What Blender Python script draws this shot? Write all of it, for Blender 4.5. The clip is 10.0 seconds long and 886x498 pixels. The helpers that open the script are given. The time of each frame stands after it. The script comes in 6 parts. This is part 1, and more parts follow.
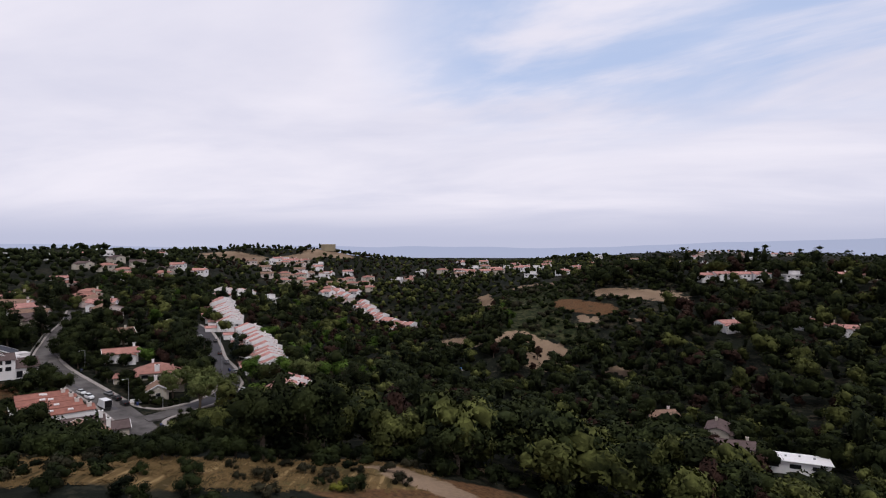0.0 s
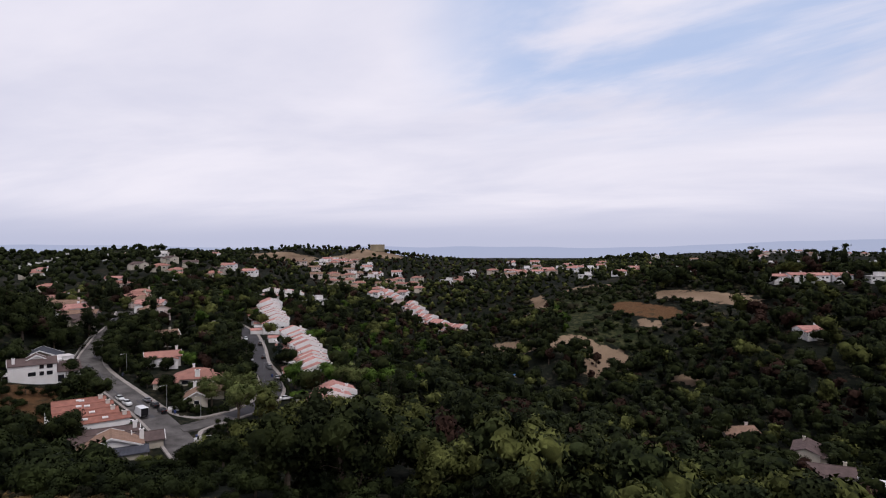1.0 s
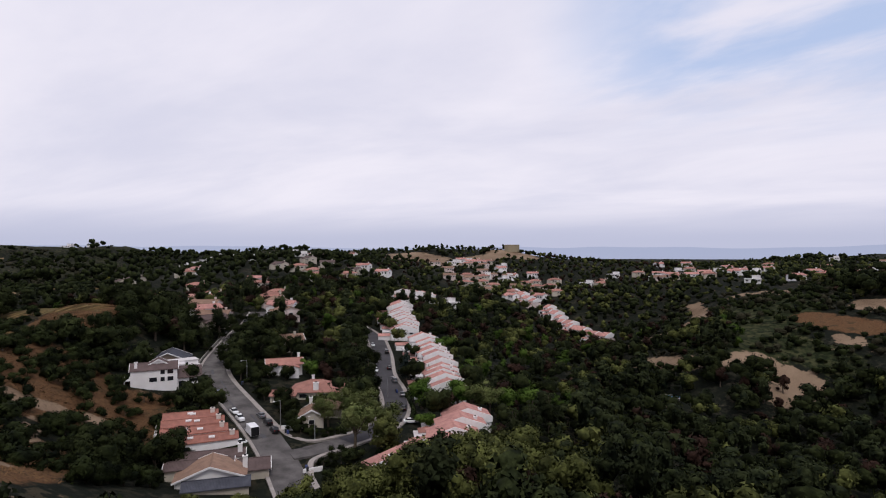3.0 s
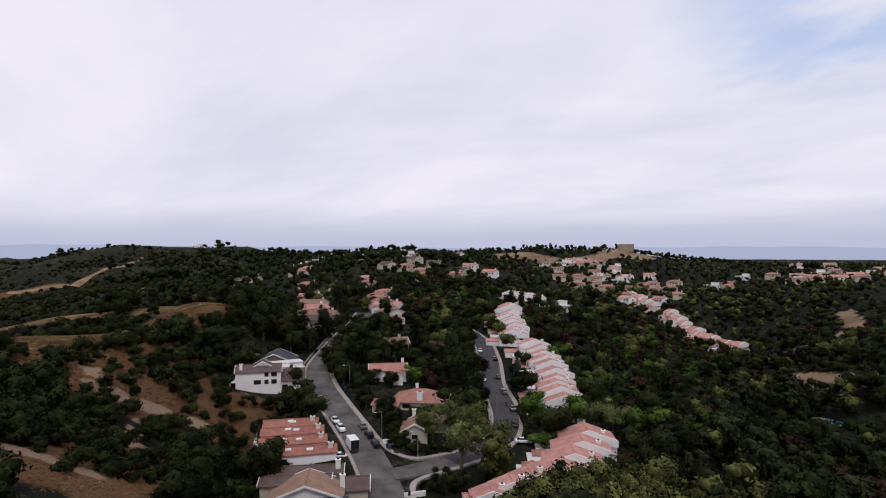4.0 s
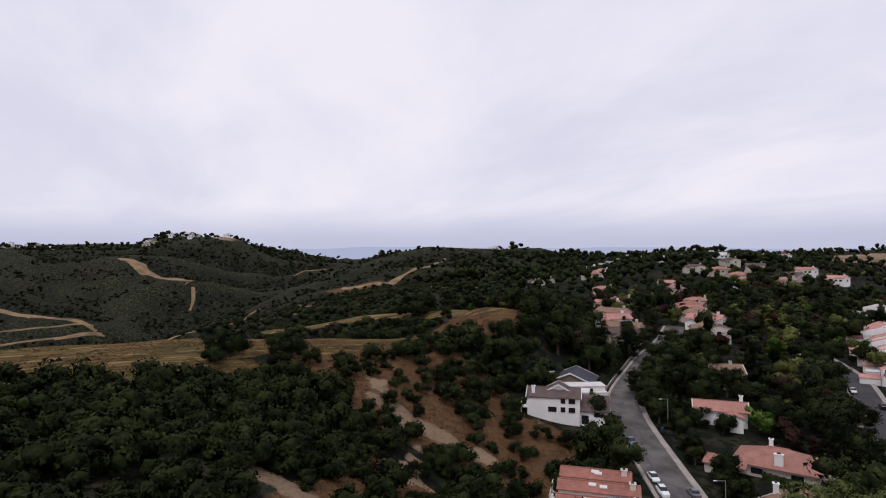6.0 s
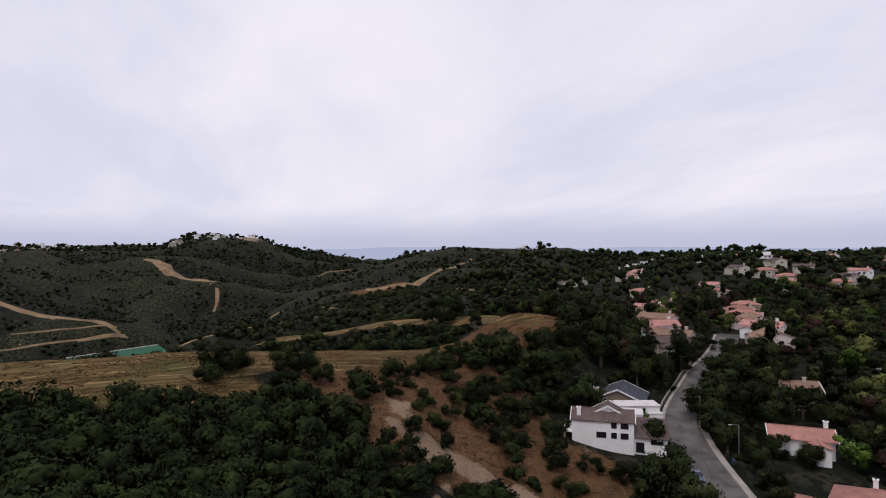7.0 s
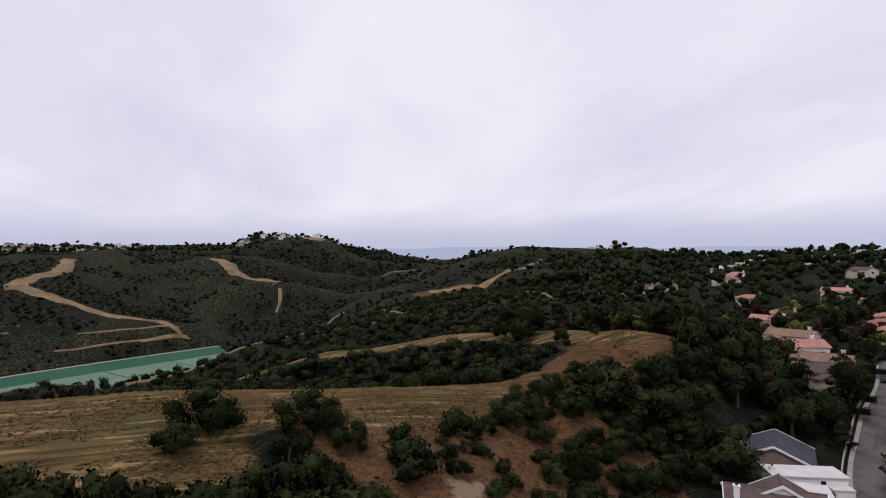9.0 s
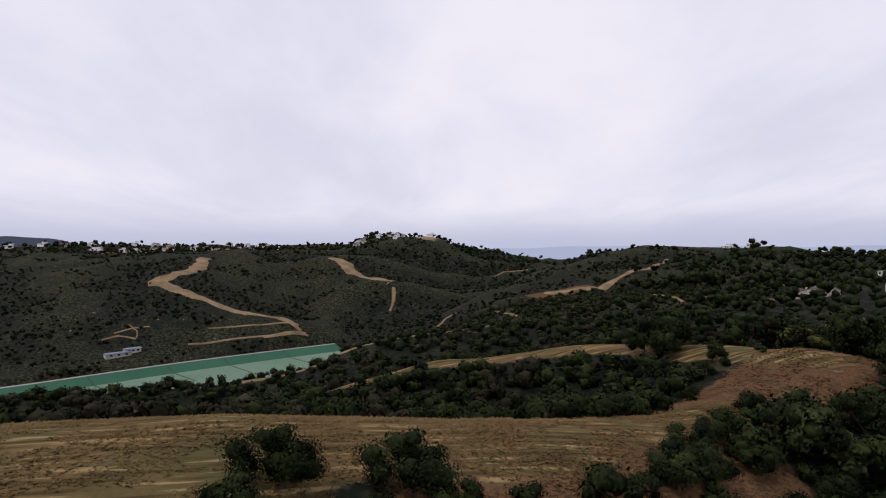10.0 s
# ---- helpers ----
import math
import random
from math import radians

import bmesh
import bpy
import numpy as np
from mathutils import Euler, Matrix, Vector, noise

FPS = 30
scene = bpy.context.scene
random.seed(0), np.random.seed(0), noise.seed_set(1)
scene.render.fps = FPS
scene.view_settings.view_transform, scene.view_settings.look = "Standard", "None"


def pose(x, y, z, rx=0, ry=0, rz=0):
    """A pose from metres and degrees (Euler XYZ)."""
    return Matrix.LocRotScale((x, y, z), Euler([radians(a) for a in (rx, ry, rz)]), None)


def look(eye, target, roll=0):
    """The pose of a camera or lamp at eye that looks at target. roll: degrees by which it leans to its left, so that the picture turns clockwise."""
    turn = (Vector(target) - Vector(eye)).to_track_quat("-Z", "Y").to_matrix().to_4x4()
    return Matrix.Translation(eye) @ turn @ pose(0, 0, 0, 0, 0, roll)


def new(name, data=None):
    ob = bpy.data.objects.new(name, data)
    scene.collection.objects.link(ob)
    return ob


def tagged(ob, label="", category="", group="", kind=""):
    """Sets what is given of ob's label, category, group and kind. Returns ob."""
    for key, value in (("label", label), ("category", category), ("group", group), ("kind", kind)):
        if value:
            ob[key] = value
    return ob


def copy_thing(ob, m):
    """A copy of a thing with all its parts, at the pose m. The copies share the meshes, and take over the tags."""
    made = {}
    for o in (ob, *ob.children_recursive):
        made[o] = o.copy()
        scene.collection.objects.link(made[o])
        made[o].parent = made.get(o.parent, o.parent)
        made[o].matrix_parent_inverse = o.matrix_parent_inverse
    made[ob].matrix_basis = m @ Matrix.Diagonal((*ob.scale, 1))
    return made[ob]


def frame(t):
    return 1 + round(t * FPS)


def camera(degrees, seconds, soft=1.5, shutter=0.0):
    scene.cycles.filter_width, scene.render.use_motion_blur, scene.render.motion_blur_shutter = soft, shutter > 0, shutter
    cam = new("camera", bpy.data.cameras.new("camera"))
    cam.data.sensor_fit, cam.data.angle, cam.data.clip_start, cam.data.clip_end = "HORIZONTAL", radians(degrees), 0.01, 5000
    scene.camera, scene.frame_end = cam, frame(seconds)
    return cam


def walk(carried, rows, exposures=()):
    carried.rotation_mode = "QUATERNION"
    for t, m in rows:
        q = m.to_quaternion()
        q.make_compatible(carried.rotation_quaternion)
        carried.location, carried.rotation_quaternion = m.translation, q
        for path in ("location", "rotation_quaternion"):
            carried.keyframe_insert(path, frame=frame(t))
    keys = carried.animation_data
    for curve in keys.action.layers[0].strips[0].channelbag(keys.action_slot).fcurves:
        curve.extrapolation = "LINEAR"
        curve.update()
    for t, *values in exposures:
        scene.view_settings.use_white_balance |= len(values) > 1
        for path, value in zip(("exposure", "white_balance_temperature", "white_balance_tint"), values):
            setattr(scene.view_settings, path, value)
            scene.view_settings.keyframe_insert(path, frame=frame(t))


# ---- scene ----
cam = camera(73.7, 10.0, soft=1.1)
METRES, EYE, TILT, LEAN, TURN = 200.0, 60.0, 0.0, 0.0, 0.0
ROWS = [
    (0.0, 0.0, 0.0, 0.0, 0.0, 0.0, 0.0),
    (0.5, -0.0026, 0.0439, -0.0005, 2.68, 0.02, 0.06),
    (1.0, -0.0076, 0.0883, -0.001, 4.75, 0.02, 0.13),
    (1.5, -0.0144, 0.1336, -0.0017, 6.51, 0.05, 0.18),
    (2.0, -0.0235, 0.1782, -0.0025, 10.17, 0.07, 0.16),
    (3.5, -0.0707, 0.312, -0.0042, 21.95, 0.13, 0.17),
    (4.0, -0.0923, 0.352, -0.0044, 27.89, 0.14, 0.19),
    (4.5, -0.1192, 0.3897, -0.0045, 36.43, 0.19, 0.17),
    (5.0, -0.1519, 0.4241, -0.004, 44.23, 0.25, 0.18),
    (5.5, -0.1895, 0.455, -0.0041, 50.51, 0.31, 0.22),
    (6.0, -0.2314, 0.4831, -0.0041, 55.44, 0.37, 0.26),
    (7.5, -0.369, 0.5625, -0.0025, 58.15, 0.4, 0.36),
    (8.0, -0.4174, 0.5894, -0.0024, 59.12, 0.41, 0.34),
    (8.5, -0.467, 0.6152, -0.0025, 61.37, 0.41, 0.34),
    (9.0, -0.5176, 0.6382, -0.0024, 64.15, 0.4, 0.32),
    (9.5, -0.5711, 0.6584, -0.003, 69.25, 0.41, 0.28),
    (10.0, -0.626, 0.6724, -0.0034, 74.98, 0.42, 0.28),
]
walk(cam, [(t, pose(0, 0, EYE, TILT, LEAN, TURN) @ pose(METRES * x, METRES * y, METRES * z, 90 + pitch, roll, yaw)) for t, x, y, z, yaw, pitch, roll in ROWS])

# ---- sky and sun: a bright overcast with a thin blue opening ----
SUN_ELEVATION, SUN_AZIMUTH = 58.0, 150.0      # azimuth clockwise from +y


def make_world():
    w = bpy.data.worlds.new("overcast_sky")
    w.use_nodes = True
    scene.world = w
    nt = w.node_tree
    nt.nodes.clear()
    N, L = nt.nodes.new, nt.links.new
    out, bg = N("ShaderNodeOutputWorld"), N("ShaderNodeBackground")
    L(bg.outputs[0], out.inputs[0])
    sky = N("ShaderNodeTexSky")
    sky.sky_type, sky.sun_disc = "NISHITA", False
    sky.sun_elevation, sky.sun_rotation = radians(SUN_ELEVATION), radians(SUN_AZIMUTH)
    blue = N("ShaderNodeMix")
    blue.data_type, blue.blend_type = "RGBA", "MIX"
    blue.inputs[0].default_value = 0.72
    dim = N("ShaderNodeVectorMath")
    dim.operation = "SCALE"
    dim.inputs["Scale"].default_value = 0.1
    L(sky.outputs[0], dim.inputs[0])
    L(dim.outputs[0], blue.inputs[6])
    blue.inputs[7].default_value = (0.47, 0.62, 0.95, 1)
    co, sep = N("ShaderNodeTexCoord"), N("ShaderNodeSeparateXYZ")
    L(co.outputs["Generated"], sep.inputs[0])

    def m(op, a, b=None, clamp=False):
        n = N("ShaderNodeMath")
        n.operation, n.use_clamp = op, clamp
        for i, v in enumerate((a, b)):
            if v is None:
                continue
            if isinstance(v, (int, float)):
                n.inputs[i].default_value = v
            else:
                L(v, n.inputs[i])
        return n.outputs[0]

    up = m("MAXIMUM", sep.outputs[2], 0.0)
    lift = m("ADD", up, 0.16)
    px, py = m("DIVIDE", sep.outputs[0], lift), m("DIVIDE", sep.outputs[1], lift)
    flat = N("ShaderNodeCombineXYZ")
    L(px, flat.inputs[0])
    L(py, flat.inputs[1])

    def noise_tex(scale, detail, rough, stretch=(1, 1, 1), turn=0.0, distort=0.0):
        mp = N("ShaderNodeMapping")
        mp.vector_type = "TEXTURE"
        mp.inputs["Scale"].default_value = stretch
        mp.inputs["Rotation"].default_value = (0, 0, turn)
        L(flat.outputs[0], mp.inputs[0])
        n = N("ShaderNodeTexNoise")
        n.inputs["Scale"].default_value, n.inputs["Detail"].default_value = scale, detail
        n.inputs["Roughness"].default_value, n.inputs["Distortion"].default_value = rough, distort
        L(mp.outputs[0], n.inputs["Vector"])
        return n.outputs[0]

    def ramp(v, lo, hi):
        n = N("ShaderNodeMapRange")
        n.interpolation_type = "SMOOTHSTEP"
        n.inputs[1].default_value, n.inputs[2].default_value = lo, hi
        L(v, n.inputs[0])
        return n.outputs[0]

    # the opening lies towards the first heading's right, about 22 degrees up
    dot = N("ShaderNodeVectorMath")
    dot.operation = "DOT_PRODUCT"
    az, el = radians(23.0), radians(22.0)
    dot.inputs[1].default_value = (math.sin(az) * math.cos(el), math.cos(az) * math.cos(el), math.sin(el))
    L(co.outputs["Generated"], dot.inputs[0])
    opening = ramp(dot.outputs["Value"], 0.85, 0.96)
    wisps = noise_tex(1.25, 7, 0.55, (2.6, 1.0, 1), radians(-41), 0.35)
    thin = m("MULTIPLY", m("MULTIPLY", opening, ramp(sep.outputs[2], 0.13, 0.29)), ramp(wisps, 0.6, 0.42))
    shade = noise_tex(0.9, 6, 0.55, (2.0, 1.0, 1), radians(-12), 0.3)
    cloud = N("ShaderNodeMix")
    cloud.data_type = "RGBA"
    L(ramp(shade, 0.3, 0.68), cloud.inputs[0])
    cloud.inputs[6].default_value = (0.69, 0.69, 0.83, 1)
    cloud.inputs[7].default_value = (0.87, 0.84, 0.94, 1)
    low = N("ShaderNodeMix")
    low.data_type = "RGBA"
    L(ramp(sep.outputs[2], 0.085, 0.012), low.inputs[0])
    L(cloud.outputs[2], low.inputs[6])
    low.inputs[7].default_value = (0.52, 0.54, 0.70, 1)
    both = N("ShaderNodeMix")
    both.data_type = "RGBA"
    L(m("MULTIPLY", thin, 0.8), both.inputs[0])
    L(low.outputs[2], both.inputs[6])
    L(blue.outputs[2], both.inputs[7])
    L(both.outputs[2], bg.inputs[0])
    bg.inputs[1].default_value = 1.0


make_world()
sun = new("sun", bpy.data.lights.new("sun", "SUN"))
sun.data.energy, sun.data.angle, sun.data.color = 1.2, radians(14), (1.0, 0.96, 0.9)
_a, _e = radians(SUN_AZIMUTH), radians(SUN_ELEVATION)
sun.matrix_world = look((300 * math.sin(_a), 300 * math.cos(_a), 400), (300 * math.sin(_a) - math.sin(_a) * math.cos(_e), 300 * math.cos(_a) - math.cos(_a) * math.cos(_e), 400 - math.sin(_e)))
scene.view_settings.exposure = 0.0


# ---- materials ----
def material(name, base, rough=0.8, metal=0.0, spec=0.3, other=None, scale=1.0, amount=0.5, fine=0.0, fine_scale=8.0, bump=0.0, island=0.0, random_ob=0.0, coords="Object", stretch=(1, 1, 1)):
    """A plain procedural surface: base mixed with other by noise, fine grain, bump, and a spread between pieces."""
    mat = bpy.data.materials.new(name)
    mat.use_nodes = True
    nt = mat.node_tree
    N, L = nt.nodes.new, nt.links.new
    b = nt.nodes["Principled BSDF"]
    b.inputs["Roughness"].default_value, b.inputs["Metallic"].default_value = rough, metal
    b.inputs["Specular IOR Level"].default_value = spec
    co = N("ShaderNodeTexCoord")
    mp = N("ShaderNodeMapping")
    mp.inputs["Scale"].default_value = stretch
    if coords == "World":
        geo0 = N("ShaderNodeNewGeometry")
        L(geo0.outputs["Position"], mp.inputs[0])
    else:
        L(co.outputs[coords], mp.inputs[0])
    n1 = N("ShaderNodeTexNoise")
    n1.inputs["Scale"].default_value, n1.inputs["Detail"].default_value = scale, 5
    L(mp.outputs[0], n1.inputs["Vector"])
    mr = N("ShaderNodeMapRange")
    mr.inputs[1].default_value, mr.inputs[2].default_value = 0.35, 0.65
    mr.inputs[4].default_value = amount
    L(n1.outputs[0], mr.inputs[0])
    mix = N("ShaderNodeMix")
    mix.data_type = "RGBA"
    L(mr.outputs[0], mix.inputs[0])
    mix.inputs[6].default_value = (*base, 1)
    mix.inputs[7].default_value = (*(other or [c * 0.6 for c in base]), 1)
    last = mix.outputs[2]
    n2 = None
    if fine or bump:
        n2 = N("ShaderNodeTexNoise")
        n2.inputs["Scale"].default_value, n2.inputs["Detail"].default_value = fine_scale, 4
        L(mp.outputs[0], n2.inputs["Vector"])

    def vary(last, value, spread):
        mr2 = N("ShaderNodeMapRange")
        mr2.inputs[3].default_value, mr2.inputs[4].default_value = 1 - spread, 1 + spread
        L(value, mr2.inputs[0])
        sc = N("ShaderNodeVectorMath")
        sc.operation = "SCALE"
        L(last, sc.inputs[0])
        L(mr2.outputs[0], sc.inputs["Scale"])
        return sc.outputs[0]

    if fine:
        last = vary(last, n2.outputs[0], fine)
    if island:
        geo = N("ShaderNodeNewGeometry")
        last = vary(last, geo.outputs["Random Per Island"], island)
    if random_ob:
        ob = N("ShaderNodeObjectInfo")
        last = vary(last, ob.outputs["Random"], random_ob)
    L(last, b.inputs["Base Color"])
    if bump:
        bp = N("ShaderNodeBump")
        bp.inputs["Strength"].default_value, bp.inputs["Distance"].default_value = bump, 0.05
        L(n2.outputs[0], bp.inputs["Height"])
        L(bp.outputs[0], b.inputs["Normal"])
    return mat


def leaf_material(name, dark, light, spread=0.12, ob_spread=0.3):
    """Leaves: clumps, sprays and a deep relief that breaks up the crowns. dark also holds the shade inside crowns,
    light the sunlit sprays.
    """
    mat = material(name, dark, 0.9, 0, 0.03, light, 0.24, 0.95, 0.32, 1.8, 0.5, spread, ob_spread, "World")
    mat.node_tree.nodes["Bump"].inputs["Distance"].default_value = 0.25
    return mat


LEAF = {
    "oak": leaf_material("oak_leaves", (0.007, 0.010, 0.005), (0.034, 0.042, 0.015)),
    # paler olive beside the oak: highlights on crown tops are put into this colour
    "olive": leaf_material("olive_lit_leaves", (0.020, 0.024, 0.009), (0.120, 0.130, 0.040)),
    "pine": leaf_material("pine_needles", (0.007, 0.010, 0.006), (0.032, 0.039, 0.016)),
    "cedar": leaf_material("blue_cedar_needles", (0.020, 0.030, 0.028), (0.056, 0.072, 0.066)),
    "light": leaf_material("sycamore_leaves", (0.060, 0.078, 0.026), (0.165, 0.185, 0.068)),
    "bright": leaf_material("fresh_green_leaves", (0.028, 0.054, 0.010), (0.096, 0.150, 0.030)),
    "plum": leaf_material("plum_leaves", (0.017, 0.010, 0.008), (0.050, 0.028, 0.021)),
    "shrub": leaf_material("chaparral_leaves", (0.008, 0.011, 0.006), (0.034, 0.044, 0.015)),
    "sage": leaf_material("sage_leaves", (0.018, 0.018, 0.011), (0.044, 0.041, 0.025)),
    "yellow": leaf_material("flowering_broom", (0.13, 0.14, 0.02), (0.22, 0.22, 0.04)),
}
BARK = material("bark", (0.11, 0.085, 0.065), 0.95, 0, 0.05, (0.05, 0.04, 0.03), 2.0, 0.8, 0.3, 9, 0.4)
ASPHALT = material("asphalt", (0.135, 0.124, 0.120), 0.9, 0, 0.05, (0.060, 0.055, 0.054), 0.22, 0.85, 0.35, 3.0, 0.15, coords="World")
ASPHALT_DARK = material("fresh_asphalt", (0.070, 0.067, 0.072), 0.9, 0, 0.08, (0.048, 0.045, 0.049), 0.2, 0.7, 0.2, 3.0, 0.15, coords="World")
PATCH = material("asphalt_patch", (0.085, 0.083, 0.09), 0.9, 0, 0.2, (0.06, 0.058, 0.06), 0.8, 0.7, 0.3, 4.0, coords="World")
CONCRETE = material("concrete", (0.34, 0.305, 0.285), 0.9, 0, 0.05, (0.22, 0.195, 0.18), 0.5, 0.7, 0.2, 5, 0.1, coords="World")
CONCRETE_WALL = material("retaining_concrete", (0.36, 0.33, 0.30), 0.9, 0, 0.2, (0.22, 0.20, 0.18), 0.6, 0.8, 0.25, 4, 0.1, coords="World")
WHITE_WALL = material("white_stucco", (0.78, 0.76, 0.76), 0.9, 0, 0.2, (0.66, 0.63, 0.62), 0.35, 0.6, 0.06, 9, 0.08, random_ob=0.06)
PINK_WALL = material("pale_pink_stucco", (0.62, 0.52, 0.49), 0.9, 0, 0.2, (0.52, 0.42, 0.39), 0.35, 0.6, 0.06, 9, 0.08, random_ob=0.08)
CREAM_WALL = material("cream_stucco", (0.50, 0.45, 0.38), 0.9, 0, 0.2, (0.40, 0.35, 0.29), 0.35, 0.6, 0.06, 9, 0.08, random_ob=0.1)
BROWN_WALL = material("brown_stucco", (0.20, 0.155, 0.125), 0.9, 0, 0.2, (0.16, 0.12, 0.1), 0.4, 0.6, 0.08, 9, 0.08)
TRIM = material("white_trim", (0.74, 0.72, 0.72), 0.7, 0, 0.3, (0.6, 0.58, 0.57), 0.7, 0.5)
GLASS = material("dark_window_glass", (0.012, 0.013, 0.016), 0.12, 0, 0.5, (0.02, 0.021, 0.025), 0.5, 0.5)
CHIMNEY = material("painted_brick", (0.62, 0.56, 0.52), 0.9, 0, 0.2, (0.48, 0.42, 0.39), 1.2, 0.7, 0.1, 9)
DARK = material("dark_vent", (0.03, 0.03, 0.03), 0.8)
WOOD = material("weathered_wood", (0.22, 0.17, 0.13), 0.9, 0, 0.2, (0.13, 0.10, 0.08), 1.5, 0.8, 0.3, 6, 0.2)
STEEL = material("galvanised_steel", (0.42, 0.43, 0.44), 0.5, 0.7, 0.5, (0.3, 0.3, 0.32), 2, 0.6)


def tile_material(name, base, other, spread=0.05):
    """Roof tiles: courses up the slope as relief, blotched and weathered colour."""
    mat = material(name, base, 0.9, 0, 0.08, other, 0.55, 0.85, 0.28, 2.2, 0, 0, spread)
    nt = mat.node_tree
    N, L = nt.nodes.new, nt.links.new
    co, wv = N("ShaderNodeTexCoord"), N("ShaderNodeTexWave")
    wv.wave_type, wv.bands_direction = "BANDS", "X"
    wv.inputs["Scale"].default_value, wv.inputs["Distortion"].default_value = 1.0, 0.6
    L(co.outputs["Object"], wv.inputs["Vector"])
    wv2 = N("ShaderNodeTexWave")
    wv2.wave_type, wv2.bands_direction = "BANDS", "Y"
    wv2.inputs["Scale"].default_value, wv2.inputs["Distortion"].default_value = 0.8, 0.4
    L(co.outputs["Object"], wv2.inputs["Vector"])
    ad = N("ShaderNodeMath")
    L(wv.outputs[1], ad.inputs[0])
    L(wv2.outputs[1], ad.inputs[1])
    bp = N("ShaderNodeBump")
    bp.inputs["Strength"].default_value, bp.inputs["Distance"].default_value = 0.5, 0.06
    L(ad.outputs[0], bp.inputs["Height"])
    L(bp.outputs[0], nt.nodes["Principled BSDF"].inputs["Normal"])
    return mat


TILE_RED = tile_material("terracotta_tiles", (0.33, 0.145, 0.112), (0.22, 0.10, 0.08))
TILE_PINK = tile_material("faded_pink_tiles", (0.48, 0.25, 0.215), (0.34, 0.17, 0.15), 0.12)
TILE_CORAL = tile_material("coral_tiles", (0.37, 0.185, 0.15), (0.27, 0.135, 0.112), 0.12)
TILE_BROWN = tile_material("brown_shingles", (0.125, 0.09, 0.085), (0.085, 0.062, 0.06))
TILE_TAN = tile_material("tan_shingles", (0.27, 0.172, 0.125), (0.19, 0.122, 0.092), 0.1)
TILE_GREY = tile_material("slate_grey_shingles", (0.075, 0.078, 0.095), (0.05, 0.052, 0.065))
ROOF_FLAT = material("pale_flat_roofing", (0.64, 0.60, 0.60), 0.9, 0, 0.2, (0.50, 0.47, 0.46), 0.4, 0.7, 0.1, 5)
# ---- the lie of the land: crests, slopes and valley floors ----
SPINES = []


def spine(*points):
    SPINES.append(points)


spine((-82, 171, 3.3), (-99, 189, 5), (-113.5, 202, 7), (-148, 228.5, 11.5), (-164, 245, 13.8), (-175, 265, 16.2), (-184, 290, 19.5), (-194, 312, 21.7), (-215, 350, 25))
spine((-99, 189, 5), (-88, 203, 5), (-81, 218, 5), (-85, 240, 6.8), (-104, 270, 9.6), (-117, 299, 11), (-132, 325, 13.6), (-146, 348, 15.5), (-160, 400, 17))
spine((-90, 20, 33), (-44, 72, 33), (-20, 92, 26), (10, 88, 22), (40, 80, 12))
spine((-30, 130, 16), (5, 120, 17), (36, 140, 6), (60, 150, 0))
spine((-60, 120, 20), (-70, 135, 12), (-76, 146, 7))
spine((-48, 148, 14), (-47, 162, 12), (-40, 176, 7), (-20, 190, 2))
spine((-90, 80, 30), (-110, 110, 27), (-120, 123, 25), (-128, 140, 18), (-125, 160, 8))
spine((-254, 50, 27), (-236, 90, 30.5), (-232, 125, 31), (-223, 150, 32), (-214, 173, 32.4), (-214, 203, 32))
spine((-214, 60, 38), (-206, 111, 38.2), (-201, 140, 36.6), (-198, 160, 34.4), (-200, 180, 32.4))
spine((-192, 80, 36), (-188, 118, 35), (-184, 145, 33))
spine((-165, 170, 24), (-178, 160, 30), (-185, 195, 24), (-172, 203, 15))
spine((-150, 165, 15), (-140, 178, 6), (-150, 200, 9))
spine((-280, 90, 10), (-270, 120, 13), (-262, 160, 14), (-258, 190, 17), (-246, 210, 22), (-230, 218, 29))
spine((-218, 262, 33), (-229, 252, 35.5), (-253, 246, 34), (-278, 238, 32), (-295, 219, 30.4), (-314, 180, 24), (-319, 155, 17), (-335, 120, 6))
spine((-219, 224, 32.5), (-224, 238, 34))
spine((-355, 210, 4), (-375, 160, -8), (-390, 110, -18))
spine((-439, 32, -6), (-450, 78, -9), (-455, 120, -8), (-464, 163, 0), (-467, 210, 10), (-484, 274, 14), (-442, 378, 25))
spine((60, 200, -14), (100, 210, -20), (120, 261, -24), (105, 360, -26), (60, 420, -14))
spine((0, 300, -18), (8, 373, -20), (-40, 450, -16), (-75, 611, -16))
spine((48, 392, -6), (60, 480, 6), (70, 560, 16), (80, 700, 24), (80, 800, 30))
spine((38, 605, -1), (0, 640, 2))
spine((184, 394, 4), (270, 420, 2), (290, 525, 30), (200, 560, 31), (350, 515, 32))
spine((150, 100, -20), (250, 200, -16), (400, 300, -5))
spine((400, 450, 26), (600, 600, 26))
spine((-190, 240, 15), (-218, 308, 22), (-241, 342, 25), (-259, 411, 24), (-300, 480, 28), (-330, 580, 42), (-365, 640, 54), (-400, 690, 48))
spine((-480, 760, 44), (-560, 800, 50))
spine((-52, 235, 1.6), (-60, 210, 1.6), (-72, 265, 6), (-90, 300, 9), (-110, 350, 12), (-135, 400, 15), (-150, 430, 16))
spine((-190, 440, 17), (-190, 520, 19), (-130, 520, 17))
spine((-300, 1000, 50), (-220, 1080, 62), (-180, 1100, 50))
spine((-420, 1000, 54), (-350, 1020, 60))
spine((150, 1150, 30), (230, 1230, 34), (300, 1270, 44), (380, 1300, 34))
spine((700, 1800, 52), (1000, 1500, 44))
spine((400, 900, 22), (650, 1000, 20), (500, 760, 26))
spine((0, 1000, 34), (-100, 800, 10))
spine((-330, 290, 14), (-383, 286, 12), (-420, 330, 16))
